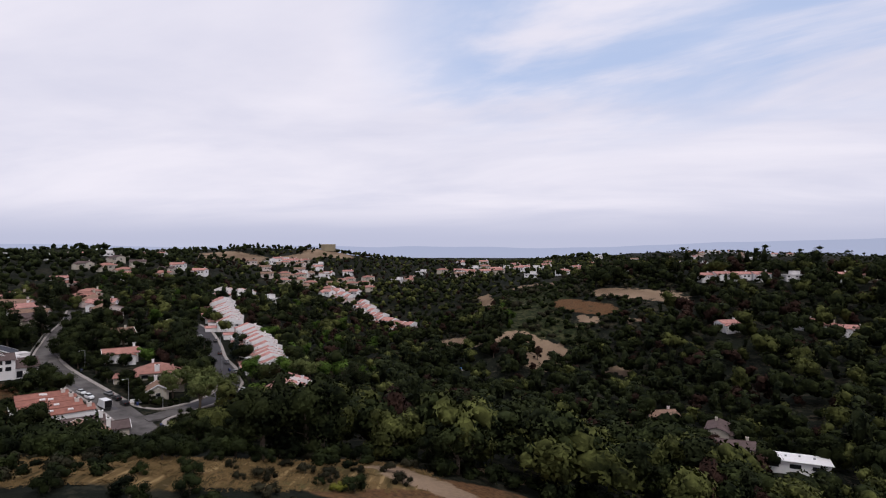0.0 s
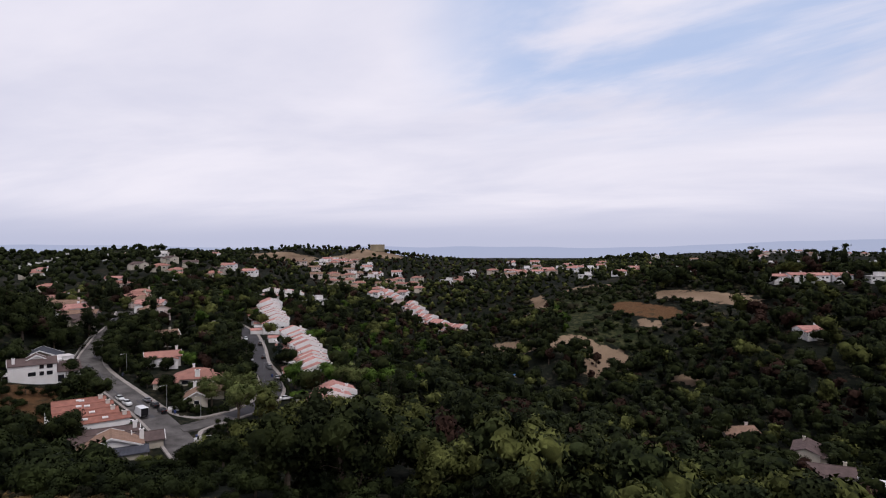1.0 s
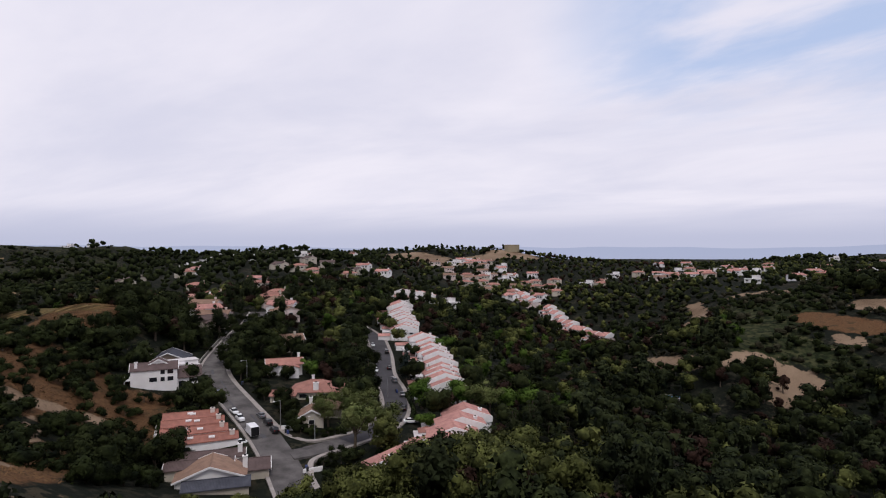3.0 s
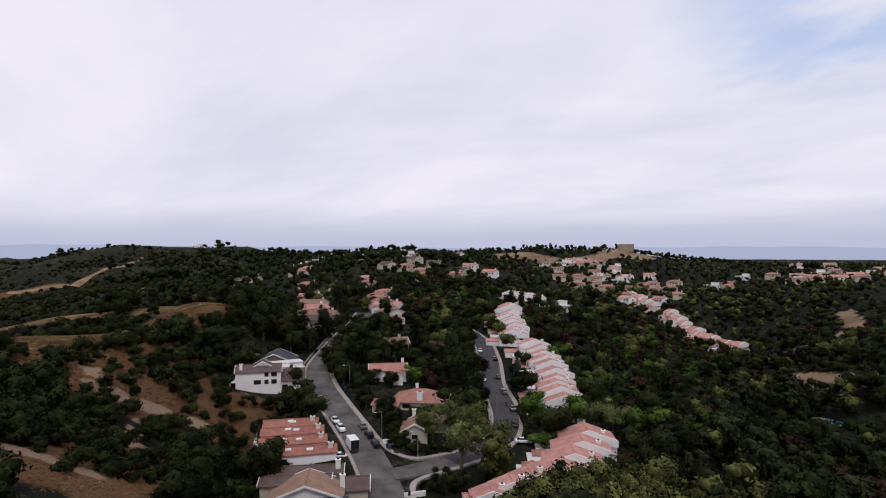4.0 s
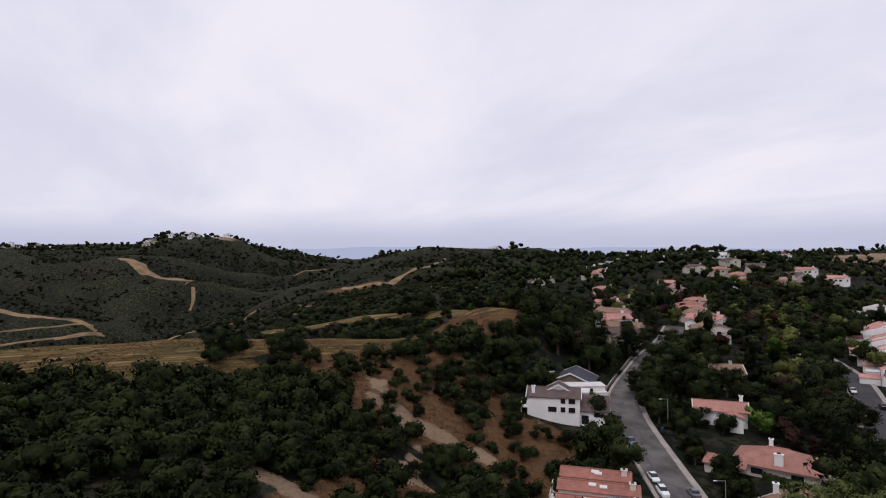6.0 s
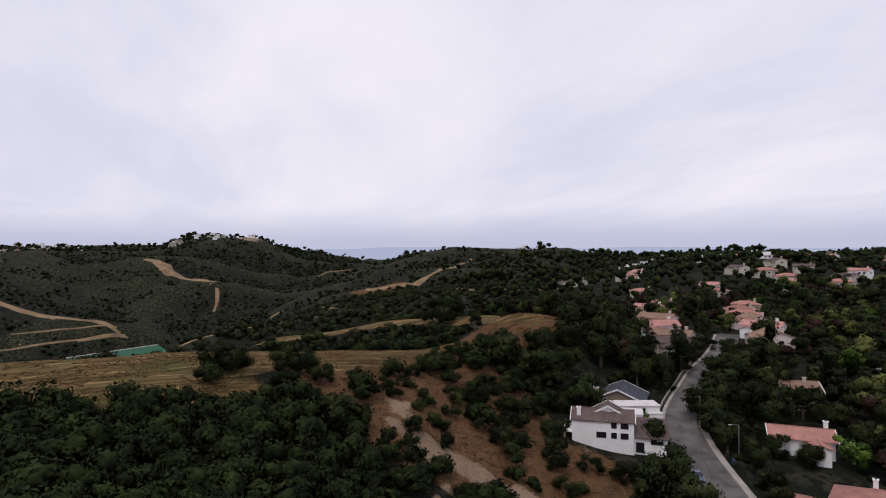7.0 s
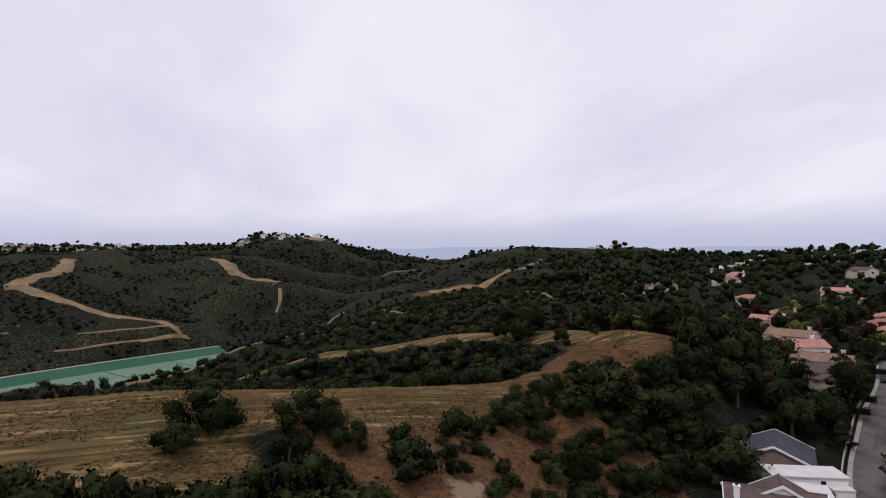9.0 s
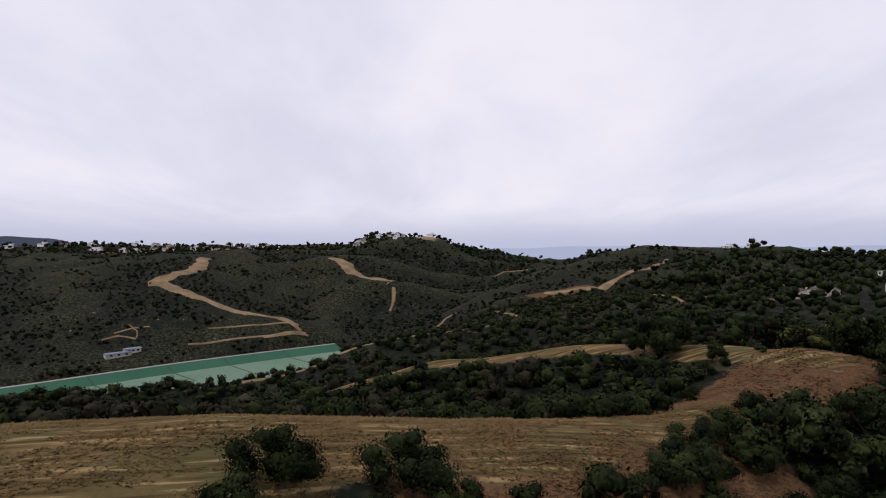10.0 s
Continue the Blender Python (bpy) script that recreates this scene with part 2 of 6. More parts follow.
spine((-525, 529, 26), (-600, 700, 45), (-560, 420, 18))
spine((-706, 506, 33), (-722, 438, 20), (-904, 584, 58), (-890, 777, 60))
spine((-772, 307, -15), (-700, 330, -12), (-620, 330, -5))
spine((-650, -66, -45), (-720, 29, -45), (-807, 188, -45))
spine((-560, 0, -45), (-650, 150, -45), (-480, 60, -30), (-520, 200, -20))
spine((-815, 146, -18), (-872, 67, -5), (-940, -20, 23), (-1117, 12, 54))
spine((-810, -12, -6), (-780, -40, -20), (-700, -110, -40))
spine((-877, -140, -3), (-1100, -200, 38), (-1361, -268, 68))
spine((-900, 170, -30), (-1000, 150, -10), (-1090, 120, 20))
spine((-913, 273, -24), (-992, 287, 12), (-1121, 221, 44), (-1460, 250, 66))
spine((-950, 400, -14), (-1134, 423, 8), (-1336, 606, 40))
spine((-1300, 350, 66), (-1460, 322, 92), (-1435, 460, 88), (-1360, 520, 64))
spine((-1520, 12, 70), (-1600, -300, 74))
spine((-900, -300, 0), (-650, -300, -35))
spine((-150, 1500, 12), (100, 1600, 14), (-900, 1500, 15), (-1700, 1100, 10), (-1800, 800, 10))
spine((300, -100, -10), (0, -100, 20), (-300, -100, 20), (-500, -200, -20))


def spine_samples():
    pts = []
    for line in SPINES:
        for a, b in zip(line, line[1:]):
            a, b = np.array(a, float), np.array(b, float)
            n = max(1, int(np.hypot(*(b - a)[:2]) / 22))
            pts += [a + (b - a) * k / n for k in range(n)]
        pts.append(np.array(line[-1], float))
    pts += [np.array((3200 * math.cos(k * math.pi / 12), 3200 * math.sin(k * math.pi / 12), 0)) for k in range(24)]
    return np.array(pts)


LAND = spine_samples()
_n = len(LAND)
_m = np.zeros((_n + 1, _n + 1))
_m[:_n, :_n] = np.sqrt(((LAND[:, None, :2] - LAND[None, :, :2]) ** 2).sum(2) + 196.0)
_m[np.arange(_n), np.arange(_n)] -= 2.0
_m[:_n, _n] = _m[_n, :_n] = 1
LAND_W = np.linalg.solve(_m, np.append(LAND[:, 2], 0))


def raw_height(x, y):
    """Height of the open land, without roads, for arrays x, y."""
    x, y = np.atleast_1d(np.asarray(x, float)), np.atleast_1d(np.asarray(y, float))
    out = np.empty(len(x))
    for i in range(0, len(x), 20000):
        s = slice(i, i + 20000)
        out[s] = np.sqrt((x[s, None] - LAND[:, 0]) ** 2 + (y[s, None] - LAND[:, 1]) ** 2 + 196.0) @ LAND_W[:_n] + LAND_W[_n]
    return out


def smooth_line(points, step=3.0):
    """A Catmull-Rom line through 3D points, in even steps."""
    p = [np.array(q, float) for q in points]
    p = [2 * p[0] - p[1]] + p + [2 * p[-1] - p[-2]]
    out = []
    for i in range(1, len(p) - 2):
        n = max(2, int(np.linalg.norm((p[i + 1] - p[i])[:2]) / step))
        for k in range(n):
            t = k / n
            out.append(0.5 * (2 * p[i] + (p[i + 1] - p[i - 1]) * t + (2 * p[i - 1] - 5 * p[i] + 4 * p[i + 1] - p[i + 2]) * t * t + (3 * p[i] - p[i - 1] - 3 * p[i + 1] + p[i + 2]) * t ** 3))
    out.append(p[-2])
    return np.array(out)


def away(x, y, line):
    """Distance of points from a polyline, and the line's height at the nearest place."""
    x, y = np.atleast_1d(np.asarray(x, float)), np.atleast_1d(np.asarray(y, float))
    best, h = np.full(len(x), 1e9), np.zeros(len(x))
    for a, b in zip(line, line[1:]):
        dx, dy = b[0] - a[0], b[1] - a[1]
        t = np.clip(((x - a[0]) * dx + (y - a[1]) * dy) / (dx * dx + dy * dy + 1e-9), 0, 1)
        d = np.hypot(x - a[0] - t * dx, y - a[1] - t * dy)
        near = d < best
        best[near] = d[near]
        h[near] = (a[2] + t * (b[2] - a[2]))[near] if len(a) > 2 else 0
    return best, h


# centre lines of the two streets (with their height) and their half widths
STREET_A = smooth_line([(-82, 171, 3.3), (-99, 189, 5), (-113.6, 202, 7), (-131, 215.5, 9.4), (-147.6, 228.6, 11.5), (-159, 239, 13), (-166.8, 248.3, 14.1), (-173.2, 259.4, 15.4), (-180, 274, 17.4), (-187, 289, 19.2), (-197, 314, 21.7), (-212, 342, 24.4)])
STREET_B = smooth_line([(-99, 189, 5.02), (-92.8, 196.3, 5.05), (-88, 205.5, 5.08), (-84.5, 214, 5.1), (-82.9, 226, 5.5), (-86.2, 239.5, 6.7), (-93.8, 254, 8.3), (-104.2, 270.5, 9.7), (-116, 296, 11.2), (-124.6, 313, 12.3), (-136, 333, 13.8), (-152, 352, 15.6), (-168, 366, 17)])
HALF_A, HALF_B = 4.3, 3.9


def height(x, y):
    """Height of the ground with the streets cut into it."""
    x, y = np.atleast_1d(np.asarray(x, float)), np.atleast_1d(np.asarray(y, float))
    z = raw_height(x, y)
    near = (x > -240) & (x < -50) & (y > 140) & (y < 390)
    for line, half in ((STREET_B, HALF_B), (STREET_A, HALF_A)):
        if near.any():
            d, h = away(x[near], y[near], line)
            k = np.clip((d - half - 2.5) / 6.0, 0, 1)
            k = k * k * (3 - 2 * k)
            z[near] = (h - 0.25) * (1 - k) + z[near] * k
    return z


def ground_z(x, y):
    return float(land_height(x, y)[0])


# ---- bare earth, dry grass and brown slopes: soft bands along lines ----
BARE, GOLD, RUST, GREEN = [], [], [], []


def band(kind, radius, *points):
    kind.append((radius, points))


band(GOLD, 17, (-216, 40), (-210, 100), (-208, 140), (-206, 165))
band(GOLD, 9, (-194, 70), (-188, 105), (-185, 130))
band(GOLD, 8, (-207, 172), (-209, 195), (-214, 210))
band(GOLD, 9, (-58, 76), (-36, 79), (-22, 86), (-10, 92))
band(GOLD, 11, (-236, 250), (-253, 247), (-278, 239), (-295, 220), (-314, 181), (-319, 157))
band(GOLD, 8, (-600, 330), (-520, 420), (-470, 470))
band(RUST, 22, (-186, 168), (-176, 178), (-182, 190))
band(RUST, 12, (-168, 164), (-160, 174), (-156, 186))
band(RUST, 13, (-219, 220), (-225, 236), (-231, 250))
band(RUST, 10, (-118, 128), (-130, 140), (-140, 150))
band(BARE, 2.7, (-136, 126), (-129, 130), (-122, 133))
band(BARE, 2.4, (-164, 161), (-160, 167), (-156.5, 173), (-151, 182))
band(BARE, 1.6, (-175, 166), (-168, 161), (-163, 165))
band(BARE, 1.8, (-152, 163), (-148, 159), (-143, 156))
band(RUST, 8, (-128, 186), (-146, 196), (-158, 205))
band(RUST, 6, (-14, 82), (4, 90), (20, 88))
band(BARE, 3.5, (-9, 96), (0, 89), (8, 84))
band(RUST, 5, (-14, 99), (-6, 92), (2, 87))
band(BARE, 3, (9, 110), (12, 106))
band(BARE, 9, (0, 441), (12, 430), (24, 418))
band(BARE, 12, (44, 416), (62, 428), (80, 420))
band(BARE, 9, (60, 380), (68, 396), (74, 412))
band(BARE, 15, (148, 522), (168, 514), (190, 502))
band(BARE, 5, (110, 466), (117, 459))
band(BARE, 3.5, (140, 452), (148, 450))
band(BARE, 6, (-14, 515), (4, 526), (18, 537), (32, 552), (44, 572), (46, 600), (44, 634))
band(BARE, 6, (72, 616), (92, 601), (110, 588))
band(RUST, 13, (104, 502), (116, 488), (128, 480))
band(BARE, 4, (112, 388), (118, 380))
band(BARE, 36, (-350, 950), (-320, 945))
band(BARE, 27, (-345, 895), (-305, 905), (-270, 890))
band(BARE, 26, (-245, 985), (-214, 1040), (-182, 1030))
band(BARE, 26, (-225, 1060), (-190, 1066))
TRACKS = []          # pale earth tracks and fire breaks: half width at the ends, and the line


def track(w0, w1, *points):
    TRACKS.append((w0, w1, points))


track(11, 13, (-1117, 12), (-1060, 14), (-1010, 2), (-950, -18), (-925, -14))
track(12, 7, (-940, -22), (-915, 12), (-872, 67), (-846, 96))
track(6, 3, (-850, 92), (-830, 122), (-806, 152))
track(1.0, 1.0, (-803, 55), (-812, 100), (-813, 150))
track(1.3, 1.0, (-770, 40), (-788, 90), (-797, 130), (-806, 160))
track(1.6, 3.0, (-792, 112), (-799, 135), (-806, 158))
track(1.0, 1.0, (-766, -40), (-775, -25), (-771, -8))
track(0.9, 0.9, (-780, -30), (-790, -12), (-793, 0))
track(0.9, 0.9, (-772, -8), (-784, -10), (-795, -20))
track(16, 14, (-1130, 215), (-1090, 232), (-1066, 240), (-1030, 262), (-985, 288))
track(3.5, 1.5, (-975, 288), (-955, 284), (-928, 274))
track(4, 4, (-722, 410), (-705, 425), (-690, 437), (-672, 444))
track(6, 4, (-668, 446), (-680, 475), (-690, 498), (-720, 545), (-772, 600))
track(2.2, 2.2, (-752, 292), (-768, 312), (-785, 326))
track(2.5, 2.5, (-660, 330), (-632, 335), (-600, 330))
track(1.6, 1.6, (-1130, 497), (-1135, 520), (-1132, 566))
track(2, 2, (-560, 430), (-500, 415), (-450, 380))
track(2.2, 2.2, (-445, 113), (-464, 163), (-470, 212), (-484, 274), (-500, 330))
band(BARE, 22, (-1425, 452), (-1400, 440))
band(BARE, 14, (-1345, -190), (-1335, -120), (-1330, -60))
band(BARE, 14, (-1330, -30), (-1290, 20))
band(BARE, 9, (-1310, -150), (-1290, -90))
band(RUST, 13, (-726, 400), (-706, 418), (-694, 436))
band(GREEN, 30, (50, 452), (64, 480), (86, 530), (90, 560))
band(GREEN, 14, (90, 450), (100, 440))


def band_mask(kind, x, y, soft=0.35):
    v = np.zeros(len(x))
    for radius, pts in kind:
        xs, ys = [p[0] for p in pts], [p[1] for p in pts]
        r = radius * 1.5
        s = (x > min(xs) - r) & (x < max(xs) + r) & (y > min(ys) - r) & (y < max(ys) + r)
        if s.any():
            d, _ = away(x[s], y[s], pts)
            v[s] = np.maximum(v[s], np.clip((radius * (1 + soft) - d) / (2 * soft * radius), 0, 1))
    return v


# ---- ground: one sheet to the horizon, fine in the middle ----
def spaced(lo, hi, fine_lo, fine_hi, fine, mid_lo, mid_hi):
    """Steps that are fine in the middle, 10 m over the visible hills and wide beyond."""
    def outward(p, end, mid_end, sign):
        out, s = [], fine
        while (end - p) * sign > 0:
            s = min(s * 1.09, 10 if (mid_end - p) * sign > 0 else 170)
            p += s * sign
            out.append(min(p, end) if sign > 0 else max(p, end))
        return out
    mid = list(np.arange(fine_lo, fine_hi + 0.01, fine))
    return np.array(outward(mid[0], lo, mid_lo, -1)[::-1] + mid + outward(mid[-1], hi, mid_hi, 1))


def hash_noise(x, y, cell, seed):
    """Smooth value noise for arrays."""
    rng = np.random.RandomState(seed)
    table = rng.rand(128, 128)
    u, v = x / cell, y / cell
    i, j = np.floor(u).astype(int), np.floor(v).astype(int)
    fu, fv = u - i, v - j
    fu, fv = fu * fu * (3 - 2 * fu), fv * fv * (3 - 2 * fv)
    g = lambda a, b: table[a % 128, b % 128]
    return (g(i, j) * (1 - fu) + g(i + 1, j) * fu) * (1 - fv) + (g(i, j + 1) * (1 - fu) + g(i + 1, j + 1) * fu) * fv


def ground_material():
    mat = bpy.data.materials.new("hill_ground")
    mat.use_nodes = True
    nt = mat.node_tree
    N, L = nt.nodes.new, nt.links.new
    b = nt.nodes["Principled BSDF"]
    b.inputs["Roughness"].default_value, b.inputs["Specular IOR Level"].default_value = 0.95, 0.03
    geo, at = N("ShaderNodeNewGeometry"), N("ShaderNodeAttribute")
    at.attribute_name = "cover"
    sep = N("ShaderNodeSeparateColor")
    L(at.outputs["Color"], sep.inputs[0])

    def noise_tex(scale, detail=6, rough=0.6):
        n = N("ShaderNodeTexNoise")
        n.inputs["Scale"].default_value, n.inputs["Detail"].default_value, n.inputs["Roughness"].default_value = scale, detail, rough
        L(geo.outputs["Position"], n.inputs["Vector"])
        return n.outputs[0]

    big, mid, small = noise_tex(0.02), noise_tex(0.16), noise_tex(1.4)

    def mix(f, a, c):
        n = N("ShaderNodeMix")
        n.data_type = "RGBA"
        L(f, n.inputs[0])
        for i, v in ((6, a), (7, c)):
            if isinstance(v, tuple):
                n.inputs[i].default_value = (*v, 1)
            else:
                L(v, n.inputs[i])
        return n.outputs[2]

    def ramp(v, lo, hi):
        n = N("ShaderNodeMapRange")
        n.inputs[1].default_value, n.inputs[2].default_value = lo, hi
        L(v, n.inputs[0])
        return n.outputs[0]

    def torn(mask, k=1.2):
        """The mask with its edge broken up by noise."""
        a = N("ShaderNodeMath")
        a.operation = "MULTIPLY_ADD"
        L(mid, a.inputs[0])
        a.inputs[1].default_value = k
        a2 = N("ShaderNodeMath")
        L(mask, a2.inputs[0])
        L(a.outputs[0], a2.inputs[1])
        a.inputs[2].default_value = -0.5 * k
        return ramp(a2.outputs[0], 0.38, 0.56)

    # scrub tones hold extra blue for the haze over the far hills
    scrub = mix(ramp(mid, 0.45, 0.57), (0.012, 0.014, 0.010), (0.030, 0.029, 0.021))
    scrub = mix(ramp(noise_tex(0.045), 0.52, 0.62), scrub, (0.042, 0.036, 0.024))
    scrub = mix(ramp(big, 0.5, 0.66), scrub, (0.012, 0.014, 0.009))
    # olive spur grass, with lit spurs against dim ravines also put into colour
    sp = N("ShaderNodeAttribute")
    sp.attribute_name = "spur"
    scrub = mix(ramp(sp.outputs["Fac"], 0.58, 0.9), scrub, mix(ramp(mid, 0.4, 0.6), (0.050, 0.049, 0.027), (0.028, 0.029, 0.017)))
    scrub = mix(ramp(noise_tex(0.38, 3, 0.55), 0.47, 0.53), scrub, (0.010, 0.012, 0.009))
    gold = mix(ramp(mid, 0.35, 0.68), (0.142, 0.092, 0.040), (0.096, 0.063, 0.027))
    gold = mix(ramp(small, 0.4, 0.75), gold, (0.155, 0.103, 0.047))
    gold = mix(ramp(noise_tex(0.05), 0.47, 0.6), gold, (0.082, 0.072, 0.030))
    st = N("ShaderNodeMapping")
    st.inputs["Rotation"].default_value, st.inputs["Scale"].default_value = (0, 0, radians(8)), (0.75, 0.06, 0.3)
    L(geo.outputs["Position"], st.inputs[0])
    sn = N("ShaderNodeTexNoise")
    sn.inputs["Scale"].default_value, sn.inputs["Detail"].default_value = 1.0, 5
    L(st.outputs[0], sn.inputs["Vector"])
    gold = mix(ramp(sn.outputs[0], 0.5, 0.6), gold, (0.058, 0.042, 0.018))
    gold = mix(ramp(sn.outputs[0], 0.43, 0.35), gold, (0.26, 0.180, 0.086))
    rust = mix(ramp(mid, 0.35, 0.68), (0.112, 0.058, 0.028), (0.142, 0.080, 0.042))
    rust = mix(ramp(small, 0.42, 0.7), rust, (0.052, 0.032, 0.019))
    rust = mix(ramp(mid, 0.55, 0.7), rust, (0.034, 0.028, 0.016))
    bare = mix(ramp(small, 0.4, 0.62), (0.170, 0.115, 0.076), (0.095, 0.066, 0.044))
    bare = mix(ramp(big, 0.35, 0.7), bare, (0.29, 0.21, 0.145))
    green = mix(ramp(mid, 0.4, 0.62), (0.022, 0.029, 0.013), (0.056, 0.056, 0.027))
    green = mix(ramp(noise_tex(0.3, 3, 0.6), 0.48, 0.56), green, (0.012, 0.016, 0.008))
    g = torn(at.outputs["Alpha"])
    c = mix(g, scrub, green)
    c = mix(torn(sep.outputs[2]), c, rust)
    c = mix(torn(sep.outputs[1]), c, gold)
    c = mix(torn(sep.outputs[0], 2.3), c, bare)
    L(c, b.inputs["Base Color"])
    bp = N("ShaderNodeBump")
    bp.inputs["Strength"].default_value, bp.inputs["Distance"].default_value = 0.6, 0.35
    L(small, bp.inputs["Height"])
    L(bp.outputs[0], b.inputs["Normal"])
    return mat


def spurs(x, y):
    """0 in the ravines to 1 on the spurs between them, on the western hills."""
    wx, wy = x + 40 * hash_noise(x, y, 90, 14), y + 40 * hash_noise(x, y, 90, 15)
    a = 1 - np.abs(2 * hash_noise(wx, wy, 150, 11) - 1)
    b = 1 - np.abs(2 * hash_noise(wx, wy, 62, 12) - 1)
    return 0.68 * a + 0.32 * b


def land_height(x, y):
    """Ground height with its small relief."""
    x, y = np.atleast_1d(np.asarray(x, float)), np.atleast_1d(np.asarray(y, float))
    z = height(x, y)
    far = np.clip((np.hypot(x + 60, y - 100) - 250) / 500, 0, 1)
    d_road = np.minimum(away(x, y, STREET_A[::3])[0], away(x, y, STREET_B[::3])[0])
    open_land = np.clip((d_road - 9) / 10, 0, 1)
    z += open_land * ((hash_noise(x, y, 14, 3) - 0.5) * 1.0 + (hash_noise(x, y, 47, 4) - 0.5) * 2.0 * (0.4 + far))
    z += far * ((hash_noise(x, y, 120, 5) - 0.5) * 6)
    west = np.clip((-x - 360) / 220, 0, 1) * np.clip((np.hypot(x + 720, y - 40) - 90) / 120, 0, 1)
    for _, _, pts in TRACKS[:6]:
        west *= np.clip((away(x, y, pts)[0] - 12) / 70, 0.12, 1) if west.any() else 1
    z += west * (spurs(x, y) - 0.55) * 26
    return np.where(reservoir_mask(x, y) > 0.5, np.minimum(z, -52), z)


def build_ground():
    xs, ys = spaced(-4900, 4700, -330, 130, 3.0, -1500, 400), spaced(-4600, 4900, 50, 420, 3.0, -300, 1150)
    X, Y = np.meshgrid(xs, ys)
    x, y = X.ravel(), Y.ravel()
    z = land_height(x, y)
    nx, ny = len(xs), len(ys)
    idx = np.arange(nx * ny).reshape(ny, nx)
    f = np.stack([idx[:-1, :-1], idx[:-1, 1:], idx[1:, 1:], idx[1:, :-1]], -1).reshape(-1, 4)
    me = bpy.data.meshes.new("ground")
    me.from_pydata(np.stack([x, y, z], 1).tolist(), [], f.tolist())
    col = np.stack([band_mask(BARE, x, y), band_mask(GOLD, x, y), band_mask(RUST, x, y), band_mask(GREEN, x, y)], 1)
    a = me.attributes.new("cover", "FLOAT_COLOR", "POINT")
    a.data.foreach_set("color", col.ravel().astype(np.float32))
    a = me.attributes.new("spur", "FLOAT", "POINT")
    a.data.foreach_set("value", (spurs(x, y) * np.clip((-x - 330) / 120, 0, 1)).astype(np.float32))
    me.shade_smooth()
    me.materials.append(ground_material())
    return tagged(new("ground", me), "dry hillside ground with brown grass and scrub", "ground", kind="structure")


RES_FAR = [(-640, -90), (-655, -62), (-716, 30), (-760, 110), (-800, 190)]


def reservoir_mask(x, y):
    """1 inside the basin: from its far shore 190 m towards the field."""
    d, _ = away(x, y, RES_FAR)
    side = (x + 720) * 0.88 - (y - 30) * -0.47
    inside = (d < 185) & (side > -4) & (y < 200) & (y > -140)
    return inside.astype(float)


build_ground()


# ---- helpers for things ----
def part(name, bm, mat, parent=None, label=""):
    """Link a bmesh as one mesh object, under a thing or a part."""
    me = bpy.data.meshes.new(name)
    bm.to_mesh(me)
    bm.free()
    if mat:
        me.materials.append(mat)
    ob = new(name, me)
    ob.parent = parent
    if label:
        ob["label"] = label
    return ob


def mesh_part(name, verts, faces, mat, parent=None):
    me = bpy.data.meshes.new(name)
    me.from_pydata(np.asarray(verts).tolist(), [], np.asarray(faces).tolist() if isinstance(faces, np.ndarray) else faces)
    me.materials.append(mat)
    ob = new(name, me)
    ob.parent = parent
    return ob


def add_box(bm, c, s, rz=0.0, bevel=0.0):
    r = bmesh.ops.create_cube(bm, size=1.0)
    m = Matrix.Translation(c) @ Matrix.Rotation(rz, 4, "Z") @ Matrix.Diagonal((*s, 1))
    bmesh.ops.transform(bm, matrix=m, verts=r["verts"])
    if bevel:
        es = list({e for v in r["verts"] for e in v.link_edges})
        bmesh.ops.bevel(bm, geom=es, offset=bevel, segments=1, affect="EDGES")


def box_part(name, c, s, mat, parent, label="", bevel=0.0, rz=0.0):
    bm = bmesh.new()
    add_box(bm, c, s, rz, bevel)
    return part(name, bm, mat, parent, label)


def prism(bm, profile, x0, x1):
    """Extrude a closed (y, z) profile along x."""
    a = [bm.verts.new((x0, y, z)) for y, z in profile]
    b = [bm.verts.new((x1, y, z)) for y, z in profile]
    n = len(profile)
    fs = [bm.faces.new(a[::-1]), bm.faces.new(b)]
    for i in range(n):
        fs.append(bm.faces.new((a[i], a[(i + 1) % n], b[(i + 1) % n], b[i])))
    bmesh.ops.recalc_face_normals(bm, faces=fs)


def thing(name, label, category, m, group="", kind=""):
    ob = new(name)
    ob.empty_display_size = 0.5
    ob.matrix_basis = m
    return tagged(ob, label, category, group, kind)


# ---- streets, kerbs and pavements ----
def offset_line(line, d):
    """The line moved sideways by d (right of its way: plus)."""
    p = np.asarray(line, float)
    t = np.gradient(p[:, :2], axis=0)
    t /= np.linalg.norm(t, axis=1)[:, None] + 1e-9
    q = p.copy()
    q[:, 0] += t[:, 1] * d
    q[:, 1] -= t[:, 0] * d
    return q


def sweep(line, profile):
    """Verts and faces of a closed (sideways, up) profile swept along a line."""
    rows = [offset_line(line, u) + np.array((0, 0, w)) for u, w in profile]
    n, k = len(line), len(profile)
    V = np.stack(rows, 1).reshape(-1, 3)
    F = []
    for i in range(n - 1):
        for j in range(k):
            a, b = i * k + j, i * k + (j + 1) % k
            F.append((a, b, b + k, a + k))
    F += [tuple(range(k))[::-1], tuple((n - 1) * k + j for j in range(k))]
    return V, F


def swept(name, line, profile, mat, label, category, kind="structure"):
    V, F = sweep(line, profile)
    ob = mesh_part(name, V, F, mat)
    return tagged(ob, label, category, kind=kind)


